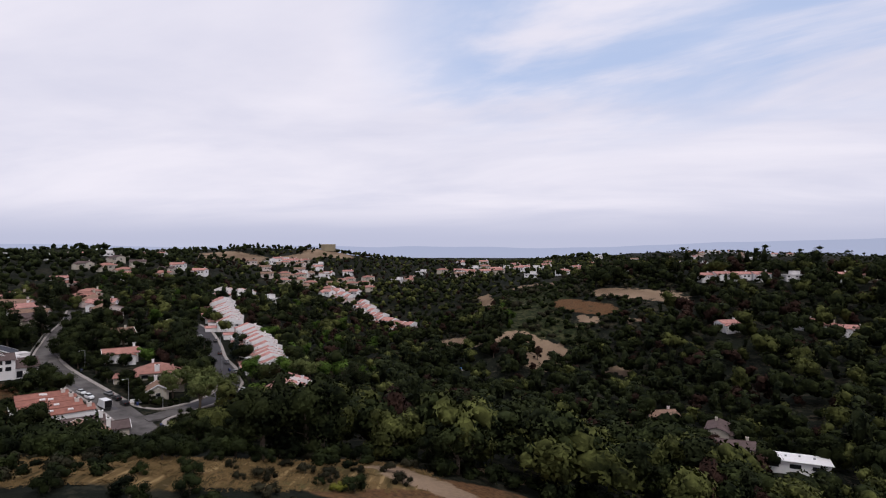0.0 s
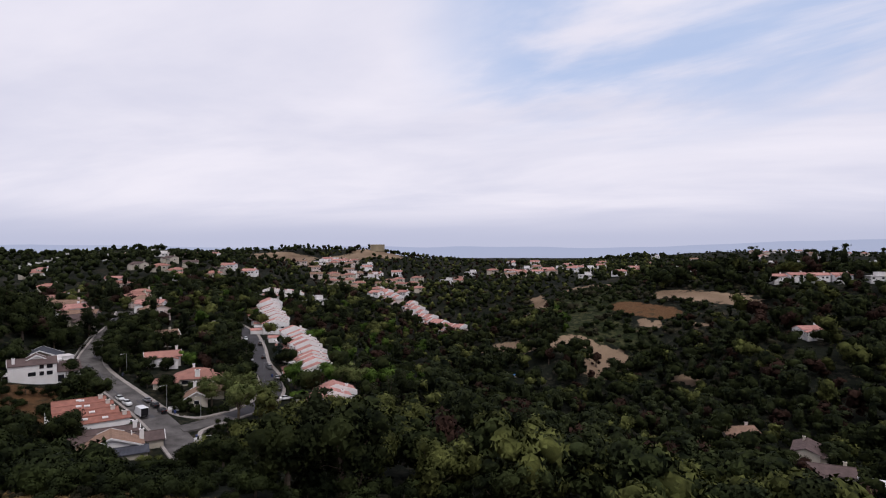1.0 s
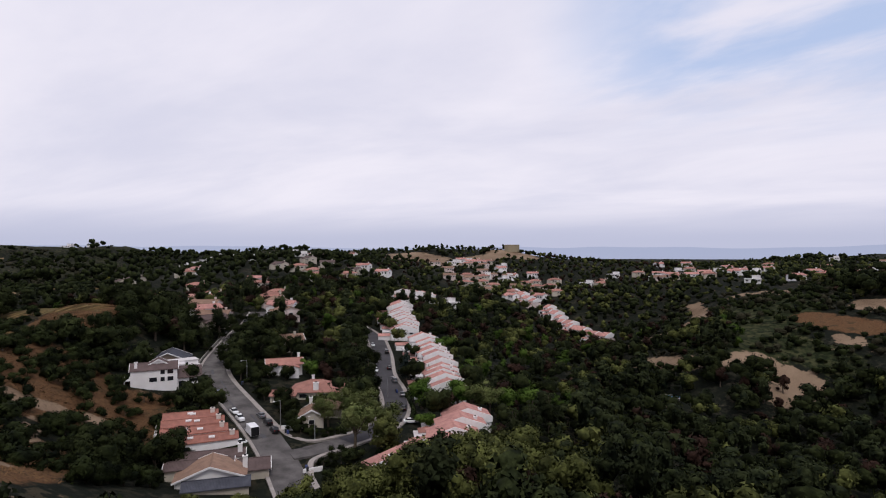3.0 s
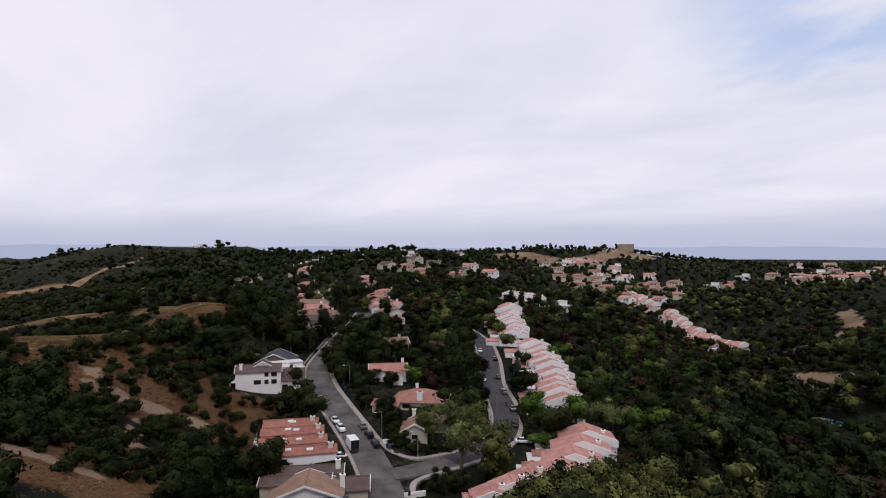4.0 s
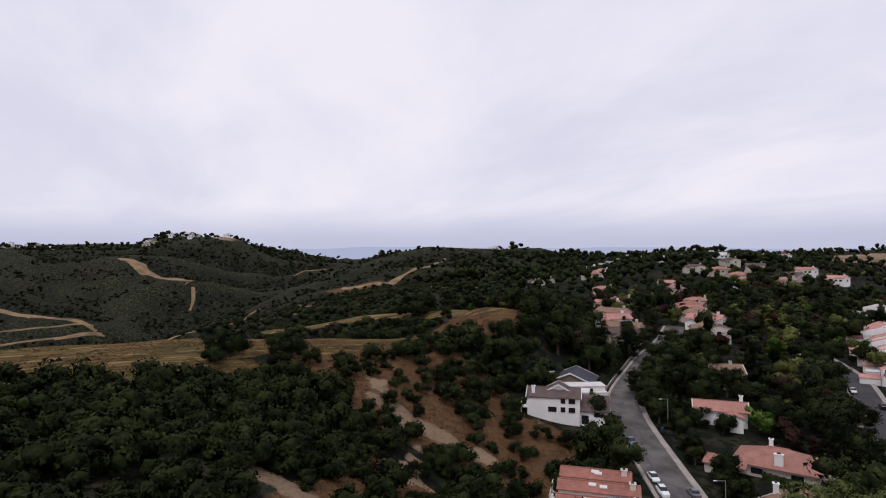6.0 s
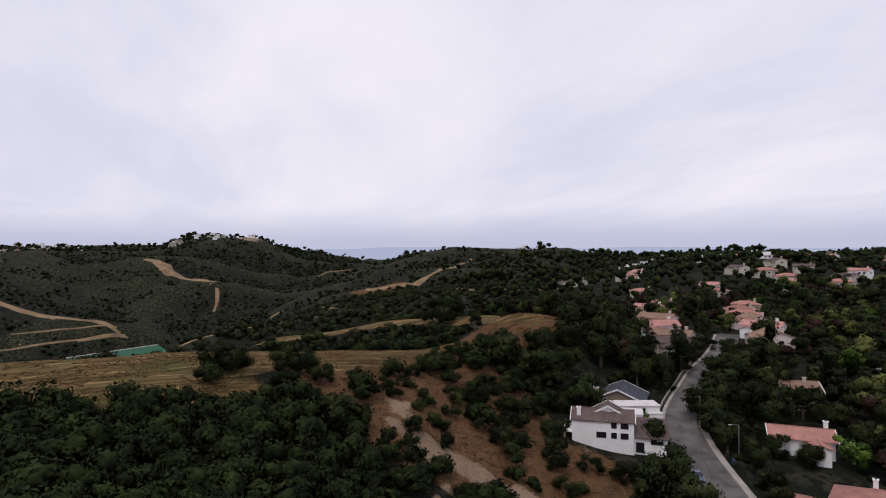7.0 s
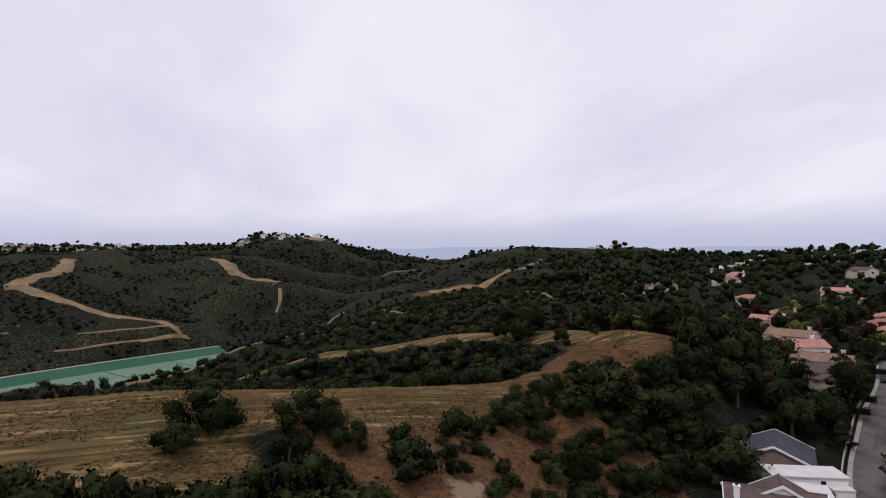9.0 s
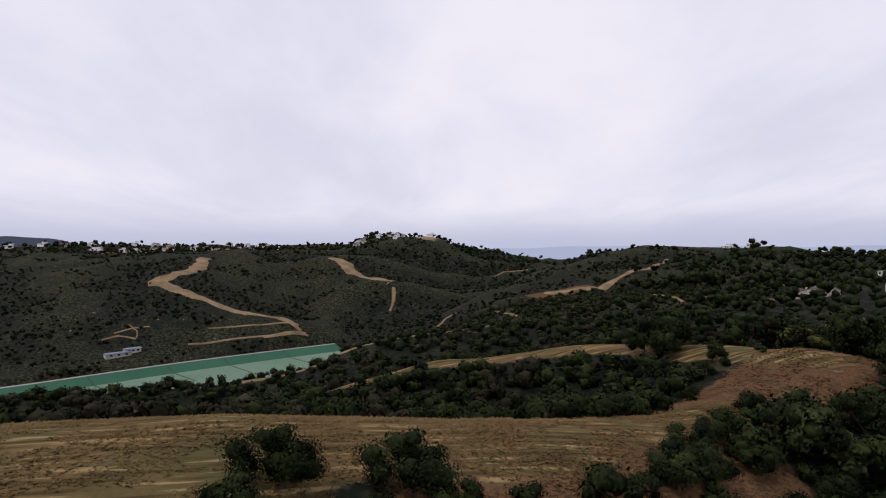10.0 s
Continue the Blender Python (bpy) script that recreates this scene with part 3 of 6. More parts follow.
swept("road_upper", STREET_A, [(-HALF_A, -0.5), (HALF_A, -0.5), (HALF_A, 0.0), (0, 0.07), (-HALF_A, 0.0)], ASPHALT, "worn grey asphalt street climbing the hill", "road")
swept("road_mouth", STREET_B[1:7], [(-HALF_B, -0.5), (HALF_B, -0.5), (HALF_B, 0.02), (0, 0.09), (-HALF_B, 0.02)], ASPHALT, "worn grey asphalt at the mouth of the side street", "road")
swept("road_lower", STREET_B[6:], [(-HALF_B, -0.5), (HALF_B, -0.5), (HALF_B, 0.03), (0, 0.1), (-HALF_B, 0.03)], ASPHALT_DARK, "dark asphalt side street along townhouses", "road")

_right_a = offset_line(STREET_A, HALF_A)
_left_a = offset_line(STREET_A, -HALF_A)
_left_b = offset_line(STREET_B, -HALF_B)
_right_b = offset_line(STREET_B, HALF_B)
_up = _right_a[(_right_a[:, 1] > 206.5) & (_right_a[:, 1] < 262)][::-1]
_corner = smooth_line([tuple(_up[-1]), (-105.5, 202.3, 6.0), (-101.5, 201.2, 5.6), (-97.8, 201.3, 5.3), (-94.8, 203.0, 5.2), (-92.4, 206.5, 5.15), tuple(_left_b[_left_b[:, 1] > 211][0])], 1.5)
KERB_NORTH = np.vstack([_up[:-1], _corner[:-1], _left_b[_left_b[:, 1] > 211]])
_low = _right_b[_right_b[:, 1] > 204][::-1]
_corner2 = smooth_line([tuple(_low[-1]), (-86.4, 198.6, 5.1), (-88.8, 194.2, 5.05), (-89.8, 190.6, 4.95), (-89.2, 187.2, 4.75), tuple(_right_a[_right_a[:, 1] < 183][-1])], 1.5)
KERB_SOUTH = np.vstack([_low[:-1], _corner2[:-1], _right_a[_right_a[:, 1] < 183][::-1]])
for nm, ln, d, w in (("pavement_north", KERB_NORTH, -1, 1.45), ("pavement_south", KERB_SOUTH, -1, 1.45), ("pavement_west", _left_a, -1, 0.9)):
    swept(nm, ln, [(0, -0.4), (0, 0.16), (d * 0.18, 0.18), (d * w, 0.2), (d * w, -0.6)], CONCRETE, "pale concrete kerb and pavement along the street", "pavement")
swept("retaining_wall", offset_line(STREET_A, -HALF_A - 1.6)[(STREET_A[:, 1] > 250) & (STREET_A[:, 1] < 296)], [(0, -0.6), (0, 0.75), (-0.3, 0.75), (-0.3, -1.2)], CONCRETE_WALL, "low weathered concrete retaining wall beside the street", "wall")


EARTH = material("pale_track_earth", (0.245, 0.17, 0.10), 0.95, 0, 0.05, (0.13, 0.09, 0.052), 0.07, 0.85, 0.25, 0.6, 0.3, coords="World")


def build_tracks():
    rng = np.random.RandomState(77)
    for w0, w1, pts in TRACKS:
        line = smooth_line([(x, y, 0) for x, y in pts], 6)
        n = len(line)
        f = np.linspace(0, 1, n)
        half = w0 + (w1 - w0) * f
        cols = []
        for u in (-1, -0.5, 0, 0.5, 1):
            wob = 1 + 1.1 * (np.convolve(rng.rand(n + 2), (0.3, 0.4, 0.3), "valid") - 0.55) * abs(u)
            q = np.stack([offset_line(line, 1.0)[:, i] - line[:, i] for i in (0, 1)], 1) * (u * half * wob)[:, None] + line[:, :2]
            z = land_height(q[:, 0], q[:, 1]) + 0.7 - 0.9 * (abs(u) == 1)
            cols.append(np.column_stack([q, z]))
        V = np.stack(cols, 1).reshape(-1, 3)
        F = [(i * 5 + j, i * 5 + j + 1, i * 5 + j + 6, i * 5 + j + 5) for i in range(n - 1) for j in range(4)]
        ob = mesh_part("dirt_track", V, F, EARTH)
        ob.data.shade_smooth()
        tagged(ob, "pale earth track worn into the scrub hillside", "track", kind="structure")


build_tracks()


def road_patch(i, u, length, width):
    """A dark repair laid on the upper street."""
    seg = STREET_A[i:i + max(2, int(length / 3))]
    swept("road_patch", offset_line(seg, u), [(-width / 2, -0.02), (width / 2, -0.02), (width / 2, 0.085), (-width / 2, 0.085)], PATCH, "dark asphalt repair strip on the street", "road patch")


for i, u, ln, w in ((16, 1.0, 9, 0.7), (20, -1.6, 14, 0.5), (27, 0.8, 12, 0.45), (33, -0.6, 10, 0.9), (38, 1.4, 16, 0.4), (44, -1.2, 12, 0.5), (50, 0.3, 15, 0.6), (12, -0.5, 8, 1.4)):
    road_patch(i, u, ln, w)


# ---- houses ----
def roof_bm(kind, L, W, pitch, over, thick=0.22):
    """A roof with its eaves' wall line at z = 0, ridge along x."""
    bm = bmesh.new()
    k = math.tan(radians(pitch))
    ye, xe = W / 2 + over, L / 2 + over
    ze, zr = -over * k, W / 2 * k
    if kind == "gable":
        prism(bm, [(-ye, ze), (0, zr), (ye, ze), (ye, ze + thick), (0, zr + thick * 1.15), (-ye, ze + thick)], -xe, xe)
    elif kind == "shed":
        zr = W * k
        prism(bm, [(-ye, ze), (W / 2 + over * 0.4, zr + over * 0.4 * k), (W / 2 + over * 0.4, zr + over * 0.4 * k + thick), (-ye, ze + thick)], -xe, xe)
    elif kind == "flat":
        add_box(bm, (0, 0, thick / 2 + 0.01), (2 * xe, 2 * ye, thick))
        return bm
    else:
        rx = max(0.15, xe - ye)
        lo = [bm.verts.new((sx * xe, sy * ye, ze)) for sx, sy in ((-1, -1), (1, -1), (1, 1), (-1, 1))]
        up = [bm.verts.new((v.co.x, v.co.y, ze + thick)) for v in lo]
        r0, r1 = bm.verts.new((-rx, 0, zr + thick)), bm.verts.new((rx, 0, zr + thick))
        fs = [bm.faces.new(lo[::-1])] + [bm.faces.new((lo[i], lo[(i + 1) % 4], up[(i + 1) % 4], up[i])) for i in range(4)]
        fs += [bm.faces.new((up[0], up[1], r1, r0)), bm.faces.new((up[1], up[2], r1)), bm.faces.new((up[2], up[3], r0, r1)), bm.faces.new((up[3], up[0], r0))]
        bmesh.ops.recalc_face_normals(bm, faces=fs)
    return bm


def block(house, c, size, kind, pitch, wall, roof, over=0.5, yaw=0.0, deep=4.0, roof_name="roof", trim=None):
    """Walls with a roof: c is the middle at floor level, size (L, W, wall height)."""
    L, W, h = size
    m = Matrix.Translation(c) @ Matrix.Rotation(radians(yaw), 4, "Z")
    k = math.tan(radians(pitch))
    bm = bmesh.new()
    if kind == "gable":
        prism(bm, [(-W / 2, -deep), (W / 2, -deep), (W / 2, h), (0, h + W / 2 * k), (-W / 2, h)], -L / 2, L / 2)
    elif kind == "shed":
        prism(bm, [(-W / 2, -deep), (W / 2, -deep), (W / 2, h + W * k), (-W / 2, h)], -L / 2, L / 2)
    else:
        add_box(bm, (0, 0, (h - deep) / 2), (L, W, h + deep))
    w = part("wall", bm, wall, house)
    w.matrix_basis = m
    r = part(roof_name, roof_bm(kind, L, W, pitch, over), roof, house)
    r.matrix_basis = m @ Matrix.Translation((0, 0, h + 0.01))
    if kind in ("gable", "hip"):
        cap = bmesh.new()
        rl = L + 2 * over if kind == "gable" else max(0.4, L - W)
        add_box(cap, (0, 0, h + W / 2 * k + 0.27), (rl, 0.32, 0.16))
        part("ridge_cap", cap, roof, r).matrix_basis = Matrix.Translation((0, 0, -h - 0.01))
    if trim and kind == "gable":
        for sx in (-1, 1):
            bm = bmesh.new()
            ye, ze = W / 2 + over, -over * k
            prism(bm, [(-ye, ze - 0.12), (0, W / 2 * k - 0.12), (ye, ze - 0.12), (ye, ze + 0.3), (0, W / 2 * k + 0.34), (-ye, ze + 0.3)], -0.08, 0.08)
            part("bargeboard", bm, trim, r, "white gable trim").matrix_basis = Matrix.Translation((sx * (L / 2 + over + 0.05), 0, 0))
    return m


def window(house, m, side, u, z, w, h, frame_mat=None, name="window"):
    """A window on a block whose frame is m; side: -y, +y, -x, +x with the wall's distance, u along it."""
    ax, dist = side
    if ax in ("-y", "+y"):
        s = -1 if ax == "-y" else 1
        loc, size, pane = (u, s * dist, z), (w + 0.16, 0.14, h + 0.16), (w, 0.06, h)
        off = (0, s * 0.075, 0)
    else:
        s = -1 if ax == "-x" else 1
        loc, size, pane = (s * dist, u, z), (0.14, w + 0.16, h + 0.16), (0.06, w, h)
        off = (s * 0.075, 0, 0)
    f = box_part(name, (0, 0, 0), size, frame_mat or TRIM, house)
    f.matrix_basis = m @ Matrix.Translation(loc)
    box_part("pane", off, pane, GLASS, f, "dark glass")
    return f


def chimney(house, c, s=(0.9, 0.8), h=2.2, mat=None):
    ch = box_part("chimney", (0, 0, 0), (s[0], s[1], h + 1.6), mat or CHIMNEY, house, "painted chimney", 0.04)
    ch.matrix_basis = Matrix.Translation((c[0], c[1], c[2] + h / 2 - 0.8))
    box_part("chimney_cap", (0, 0, h / 2 + 0.88), (s[0] + 0.24, s[1] + 0.24, 0.16), mat or CHIMNEY, ch)
    box_part("flue", (0, 0, h / 2 + 1.1), (s[0] * 0.45, s[1] * 0.45, 0.3), DARK, ch)


def skylight(house, m, x, y, z, pitch):
    s = box_part("skylight", (0, 0, 0), (1.5, 0.9, 0.22), TRIM, house, "white skylight curb")
    s.matrix_basis = m @ Matrix.Translation((x, y, z)) @ Matrix.Rotation(radians(pitch), 4, "X")
    box_part("pane", (0, 0, 0.12), (1.3, 0.7, 0.05), ROOF_FLAT, s)


FOOT = []          # footprints kept free of trees: x, y, radius


def house_at(label, x, y, z, yaw, clear, name="house", group=""):
    FOOT.append((x, y, clear))
    return thing(name, label, "house", pose(x, y, z, 0, 0, yaw), group)


# the white house above the street bend
wh = house_at("white two-storey stucco house with brown shingle roof", -166.9, 217.8, 12.0, 42, 12)
_m = block(wh, (0, 0, 0), (14.3, 9.0, 7.0), "gable", 21, WHITE_WALL, TILE_BROWN, 0.35, trim=TRIM)
for u, z, w, h in ((2.6, 6.2, 1.3, 1.4), (5.0, 6.2, 1.8, 1.4), (-0.3, 3.8, 2.3, 1.4), (2.6, 3.8, 1.3, 1.4), (5.0, 3.8, 1.8, 1.4)):
    window(wh, _m, ("-y", 4.5), u, z, w, h)
_m2 = block(wh, (1.2, 1.4, 6.0), (5.0, 8.6, 1.5), "gable", 28, WHITE_WALL, TILE_BROWN, 0.3, 90, 0.2, trim=TRIM)
window(wh, _m2, ("-x", 2.5), 0.0, 2.0, 2.4, 0.8)
_m3 = block(wh, (10.9, 0.4, 0), (7.4, 8.0, 3.6), "shed", 16, WHITE_WALL, TILE_BROWN, 0.6, trim=TRIM)
for u, z, w, h in ((-2.4, 1.2, 1.9, 2.4), (1.4, 2.5, 2.8, 0.9)):
    window(wh, _m3, ("-y", 4.0), u, z, w, h)
block(wh, (6.4, 9.4, 0.5), (6.4, 5.4, 5.6), "flat", 0, WHITE_WALL, ROOF_FLAT, 0.25)
window(wh, Matrix.Translation((6.4, 9.4, 0.5)), ("+x", 3.2), -0.5, 4.0, 1.3, 1.3)
window(wh, Matrix.Translation((6.4, 9.4, 0.5)), ("+x", 3.2), -0.5, 1.6, 1.3, 1.3)
bm = bmesh.new()
add_box(bm, (-8.1, -1, 4.0), (2.0, 7.0, 0.25))
add_box(bm, (-9.0, -1, 4.6), (0.14, 7.0, 1.0))
add_box(bm, (-8.9, -4.2, 0.2), (0.3, 0.3, 7.6))
part("balcony", bm, WHITE_WALL, wh, "white side balcony")
bm = bmesh.new()
add_box(bm, (15.4, -3.6, -0.6), (1.6, 0.3, 4.0))
add_box(bm, (16.2, -1.6, -0.8), (0.3, 4.2, 3.6))
part("garden_wall", bm, WHITE_WALL, wh, "white entry wall")
chimney(wh, (-5.6, -2.8, 7.2), (0.9, 0.9), 2.4, WHITE_WALL)
window(wh, _m3, ("+x", 3.7), 0.5, 1.4, 3.4, 2.2, name="garage_door")

# the brown gabled house behind it
bh = house_at("brown stucco house with slate-grey gable roof", -188.0, 248.2, 12.2, 34, 9)
_m = block(bh, (0, 0, 0), (13.0, 14.5, 3.6), "gable", 23, BROWN_WALL, TILE_GREY, 0.5, 90, trim=TRIM)
window(bh, _m, ("-x", 6.5), 3.6, 3.4, 0.9, 1.2)
chimney(bh, (-6.4, -5.2, 3.6), (1.5, 1.3), 3.0, CREAM_WALL)
block(bh, (-9.2, -1.5, -0.4), (5.0, 6.0, 2.6), "shed", 12, BROWN_WALL, TILE_GREY, 0.3)
box_part("terrace", (-12.5, -7.4, 0.0), (9.0, 3.6, 1.0), CONCRETE, bh, "pale concrete terrace")
box_part("terrace_wall", (-12.5, -9.3, 0.4), (9.0, 0.25, 1.6), WHITE_WALL, bh, "white terrace wall")
fh = house_at("white flat-roofed house with a small upper window", -175.5, 238.8, 13.0, 57, 6)
_m = block(fh, (0, 0, 0), (13.0, 5.6, 4.3), "flat", 0, WHITE_WALL, ROOF_FLAT, 0.3)
window(fh, _m, ("-y", 2.8), 2.2, 3.2, 0.9, 1.1)
window(fh, _m, ("-y", 2.8), 2.2, 1.4, 0.9, 1.1)
block(fh, (5.0, -3.6, -0.4), (3.6, 2.0, 3.0), "flat", 0, WHITE_WALL, ROOF_FLAT, 0.12)
chimney(fh, (-5.6, 0.2, 4.3), (0.8, 0.8), 0.7, WHITE_WALL)
for x, y, r in ((-182, 240, 7), (-192, 239, 7.5), (-199, 240, 9), (-195, 232, 6), (-176, 233, 5), (-171, 237, 5)):
    FOOT.append((x, y, r))

# four stepped townhouses with red tiles
for k in range(4):
    x, y, z, length = ((-118.1, 183.7, 4.9, 16.4), (-124.6, 187.7, 5.3, 16.6), (-129.2, 192.6, 5.8, 16.0), (-133.6, 196.8, 6.3, 14.4))[k]
    th = house_at("pale stucco townhouse under a weathered red tile roof", x, y, z, 41 - 0.8 * k, 8, "townhouse", "red-roofed townhouses beside the street")
    _m = block(th, (0, 0, 0), (length, 5.6, 4.6), "gable", 19, WHITE_WALL, TILE_RED, 0.35)
    half_l = length / 2
    window(th, _m, ("-y", 2.8), -4.5, 3.2, 1.8, 1.2)
    window(th, _m, ("-x", half_l), 0.2, 3.4, 2.0, 1.4)
    window(th, _m, ("+x", half_l), 0.2, 1.4, 2.6, 2.2, name="garage_door")
    for u, v in ((1.8 - k * 0.4, -1.5), (-3.4 + k * 1.1, -1.1)):
        skylight(th, _m, u, v, 4.6 + (v + 2.8) * math.tan(radians(19)) + 0.36, 19)
    chimney(th, (half_l - 1.3, -0.9, 4.9), (1.2, 1.3), 1.5, CHIMNEY)
    bm = bmesh.new()
    add_box(bm, (-half_l - 1.0, 0, 1.8), (2.0, 4.6, 0.2))
    add_box(bm, (-half_l - 1.95, 0, 2.3), (0.1, 4.6, 1.0))
    for sy in (-2.2, 2.2):
        add_box(bm, (-half_l - 1.8, sy, -0.6), (0.2, 0.2, 4.8))
    part("balcony", bm, TRIM, th, "white wooden balcony")

# the grey and tan roofed house by the junction
gh = house_at("tan stucco house with brown and grey shingle gables", -107.5, 173.2, 3.2, 34.5, 12)
_m = block(gh, (-1.0, 5.6, 0.4), (17.0, 6.0, 4.4), "gable", 17, CREAM_WALL, TILE_BROWN, 0.5, trim=TRIM)
_m = block(gh, (-2.5, 1.0, 0.2), (15.0, 6.0, 4.2), "gable", 16, CREAM_WALL, TILE_BROWN, 0.5, trim=TRIM)
_m = block(gh, (0.5, -4.0, 0.0), (9.0, 15.0, 3.8), "gable", 20, WHITE_WALL, TILE_TAN, 0.6, 90, trim=TRIM)
window(gh, _m, ("-x", 4.5), 1.5, 1.8, 2.0, 1.4)
_m = block(gh, (2.0, -9.0, -0.8), (14.0, 6.0, 3.6), "gable", 18, CREAM_WALL, TILE_GREY, 0.5)
_m = block(gh, (10.0, 0.5, 0.0), (7.0, 8.0, 3.2), "gable", 18, CREAM_WALL, TILE_BROWN, 0.5, trim=TRIM)
window(gh, _m, ("+x", 3.5), 0, 1.4, 4.6, 2.1, name="garage_door")
chimney(gh, (6.6, 4.2, 5.4), (1.1, 0.9), 2.0, WHITE_WALL)
chimney(gh, (8.0, -3.2, 4.6), (1.1, 0.9), 2.0, WHITE_WALL)

# the red hip-roofed house with its garage, and its neighbours
rh = house_at("cream house with coral hip tile roof and chimneys", -113.5, 234.5, 9.0, 18, 11)
_m = block(rh, (0, 0, 0), (16.5, 12.0, 3.1), "hip", 23, CREAM_WALL, TILE_CORAL, 0.7)
window(rh, _m, ("-y", 6.0), -3.4, 1.7, 2.4, 1.3)
window(rh, _m, ("-y", 6.0), 4.4, 1.7, 2.4, 1.3)
chimney(rh, (0.8, -5.2, 3.6), (1.7, 0.9), 2.3, WHITE_WALL)
chimney(rh, (-1.8, 2.6, 5.4), (0.8, 0.8), 1.4, WHITE_WALL)
_m = block(rh, (-9.6, -5.2, -0.4), (8.0, 6.4, 2.7), "gable", 16, CREAM_WALL, TILE_CORAL, 0.5)
window(rh, _m, ("-x", 4.25), 0, 1.2, 4.6, 2.1, name="garage_door")
box_part("driveway", (-16.6, -7.6, -0.9), (9.0, 5.6, 0.7), CONCRETE, rh, "pale concrete driveway", rz=0.1)
for x, y, r in ((-126, 222, 6), (-108, 223, 6), (-103, 228, 5), (-130, 243, 6), (-126, 236, 5), (-97, 209, 5), (-116, 192, 7), (-121, 196, 6), (-108, 192, 6), (-150, 222, 5), (-146, 216, 4), (-158, 212, 4), (-150, 274, 3), (-103, 205, 5), (-89, 214, 4), (-75, 222, 6), (-72, 214, 6)):
    FOOT.append((x, y, r))
r2 = house_at("white house with red tile gable roof among oaks", -138.5, 253.5, 12.6, 35, 8)
_m = block(r2, (0, 0, 0), (13.0, 8.0, 3.2), "gable", 22, WHITE_WALL, TILE_CORAL, 0.6, trim=TRIM)
window(r2, _m, ("-y", 4.0), 3.4, 1.6, 2.0, 1.3)
chimney(r2, (5.4, 0.6, 5.0), (0.9, 0.9), 1.6, WHITE_WALL)
block(r2, (2.8, -5.6, -0.3), (5.0, 4.5, 2.8), "gable", 20, WHITE_WALL, TILE_CORAL, 0.4, 90)
sh = house_at("small cream house with tan roof among trees", -153.0, 281.5, 16.8, 25, 7)
_m = block(sh, (0, 0, 0), (9.5, 8.0, 3.6), "gable", 26, CREAM_WALL, TILE_TAN, 0.5, 20, trim=TRIM)
window(sh, _m, ("+x", 4.75), 0, 1.8, 1.4, 1.2)
chimney(sh, (1.5, 0.4, 5.0), (0.9, 0.9), 1.7, CREAM_WALL)
tn = house_at("cream house with pale tan shingle roofs", -101.5, 215.5, 6.6, 30, 8)
_m = block(tn, (2.5, 5.0, 0.3), (8.5, 8.0, 3.2), "hip", 27, CREAM_WALL, TILE_TAN, 0.5)
_m = block(tn, (-2.6, -2.2, 0.0), (7.5, 7.0, 3.4), "gable", 28, CREAM_WALL, TILE_TAN, 0.5, 90, trim=TRIM)
window(tn, _m, ("-x", 3.75), 0, 1.8, 1.6, 1.2)
chimney(tn, (-2.8, 1.8, 4.6), (1.0, 0.9), 2.6, WHITE_WALL)


# rows of stepped white and pink townhouses
def pink_unit(W, D, h, kind, seed):
    """One unit, built at the world's middle: gable towards -y, white party wall in front."""
    rng = random.Random(seed)
    u = thing("townhouse", "white stucco townhouse with faded pink tile roof", "house", Matrix.Identity(4), "stepped townhouses along the side street")
    wall = WHITE_WALL if kind != "pink" else PINK_WALL
    m = block(u, (0, 0, 0), (D, W, h), "gable", 19, wall, TILE_PINK, 0.2, 90, 5.0)
    k = math.tan(radians(19))
    bm = bmesh.new()
    prism(bm, [(-W / 2 - 0.3, h - 1.4), (W / 2 + 0.3, h - 1.4), (W / 2 + 0.3, h + 0.42), (0, h + W / 2 * k + 0.5), (-W / 2 - 0.3, h + 0.42)], -0.14, 0.14)
    pw = part("party_wall", bm, TRIM, u, "white parapet edge")
    pw.matrix_basis = Matrix.Translation((0, -D / 2 - 0.3, 0)) @ Matrix.Rotation(radians(90), 4, "Z")
    window(u, m, ("-x", D / 2), -W * 0.28, h - 1.6, 1.6, 1.3)
    window(u, m, ("-y", W / 2), 0.6, h - 1.5, 1.6, 1.3)
    window(u, m, ("+y", W / 2), 0.6, h - 1.5, 1.6, 1.3)
    chimney(u, (W * 0.3, rng.uniform(-1, 1.5), h + 0.4), (1.0, 0.9), 1.5, WHITE_WALL)
    # the low street wing with a flat pale roof and a coral hip
    block(u, (-W / 2 - 3.2, 0.4, -0.6), (6.0, D - 0.6, 2.8), "flat" if kind in ("flat", "big") else "gable", 16, wall, ROOF_FLAT if kind in ("flat", "big") else TILE_PINK, 0.2)
    if kind == "big":
        block(u, (-W / 2 - 2.4, D * 0.36, -0.4), (4.6, 3.6, 3.3), "hip", 24, wall, TILE_CORAL, 0.3)
    fm = Matrix.Translation((-W / 2 - 3.2, 0.4, -0.6))
    window(u, fm, ("-x", 3.0), 0, 1.1, D * 0.5, 2.1, name="garage_door")
    return u


UNITS = [pink_unit(14.8, 8.4, 5.6, "big", 1), pink_unit(13.5, 5.9, 5.2, "white", 2), pink_unit(12.0, 5.7, 4.9, "flat", 3), pink_unit(13.0, 5.9, 5.2, "pink", 4), pink_unit(8.6, 5.4, 4.6, "pink", 5)]
for i, u in enumerate(UNITS):
    u.matrix_basis = pose(-60.3 if i == 0 else 0, 213.0 if i == 0 else 0, 2.2 if i == 0 else 0, 0, 0, 31)
used_units = set()


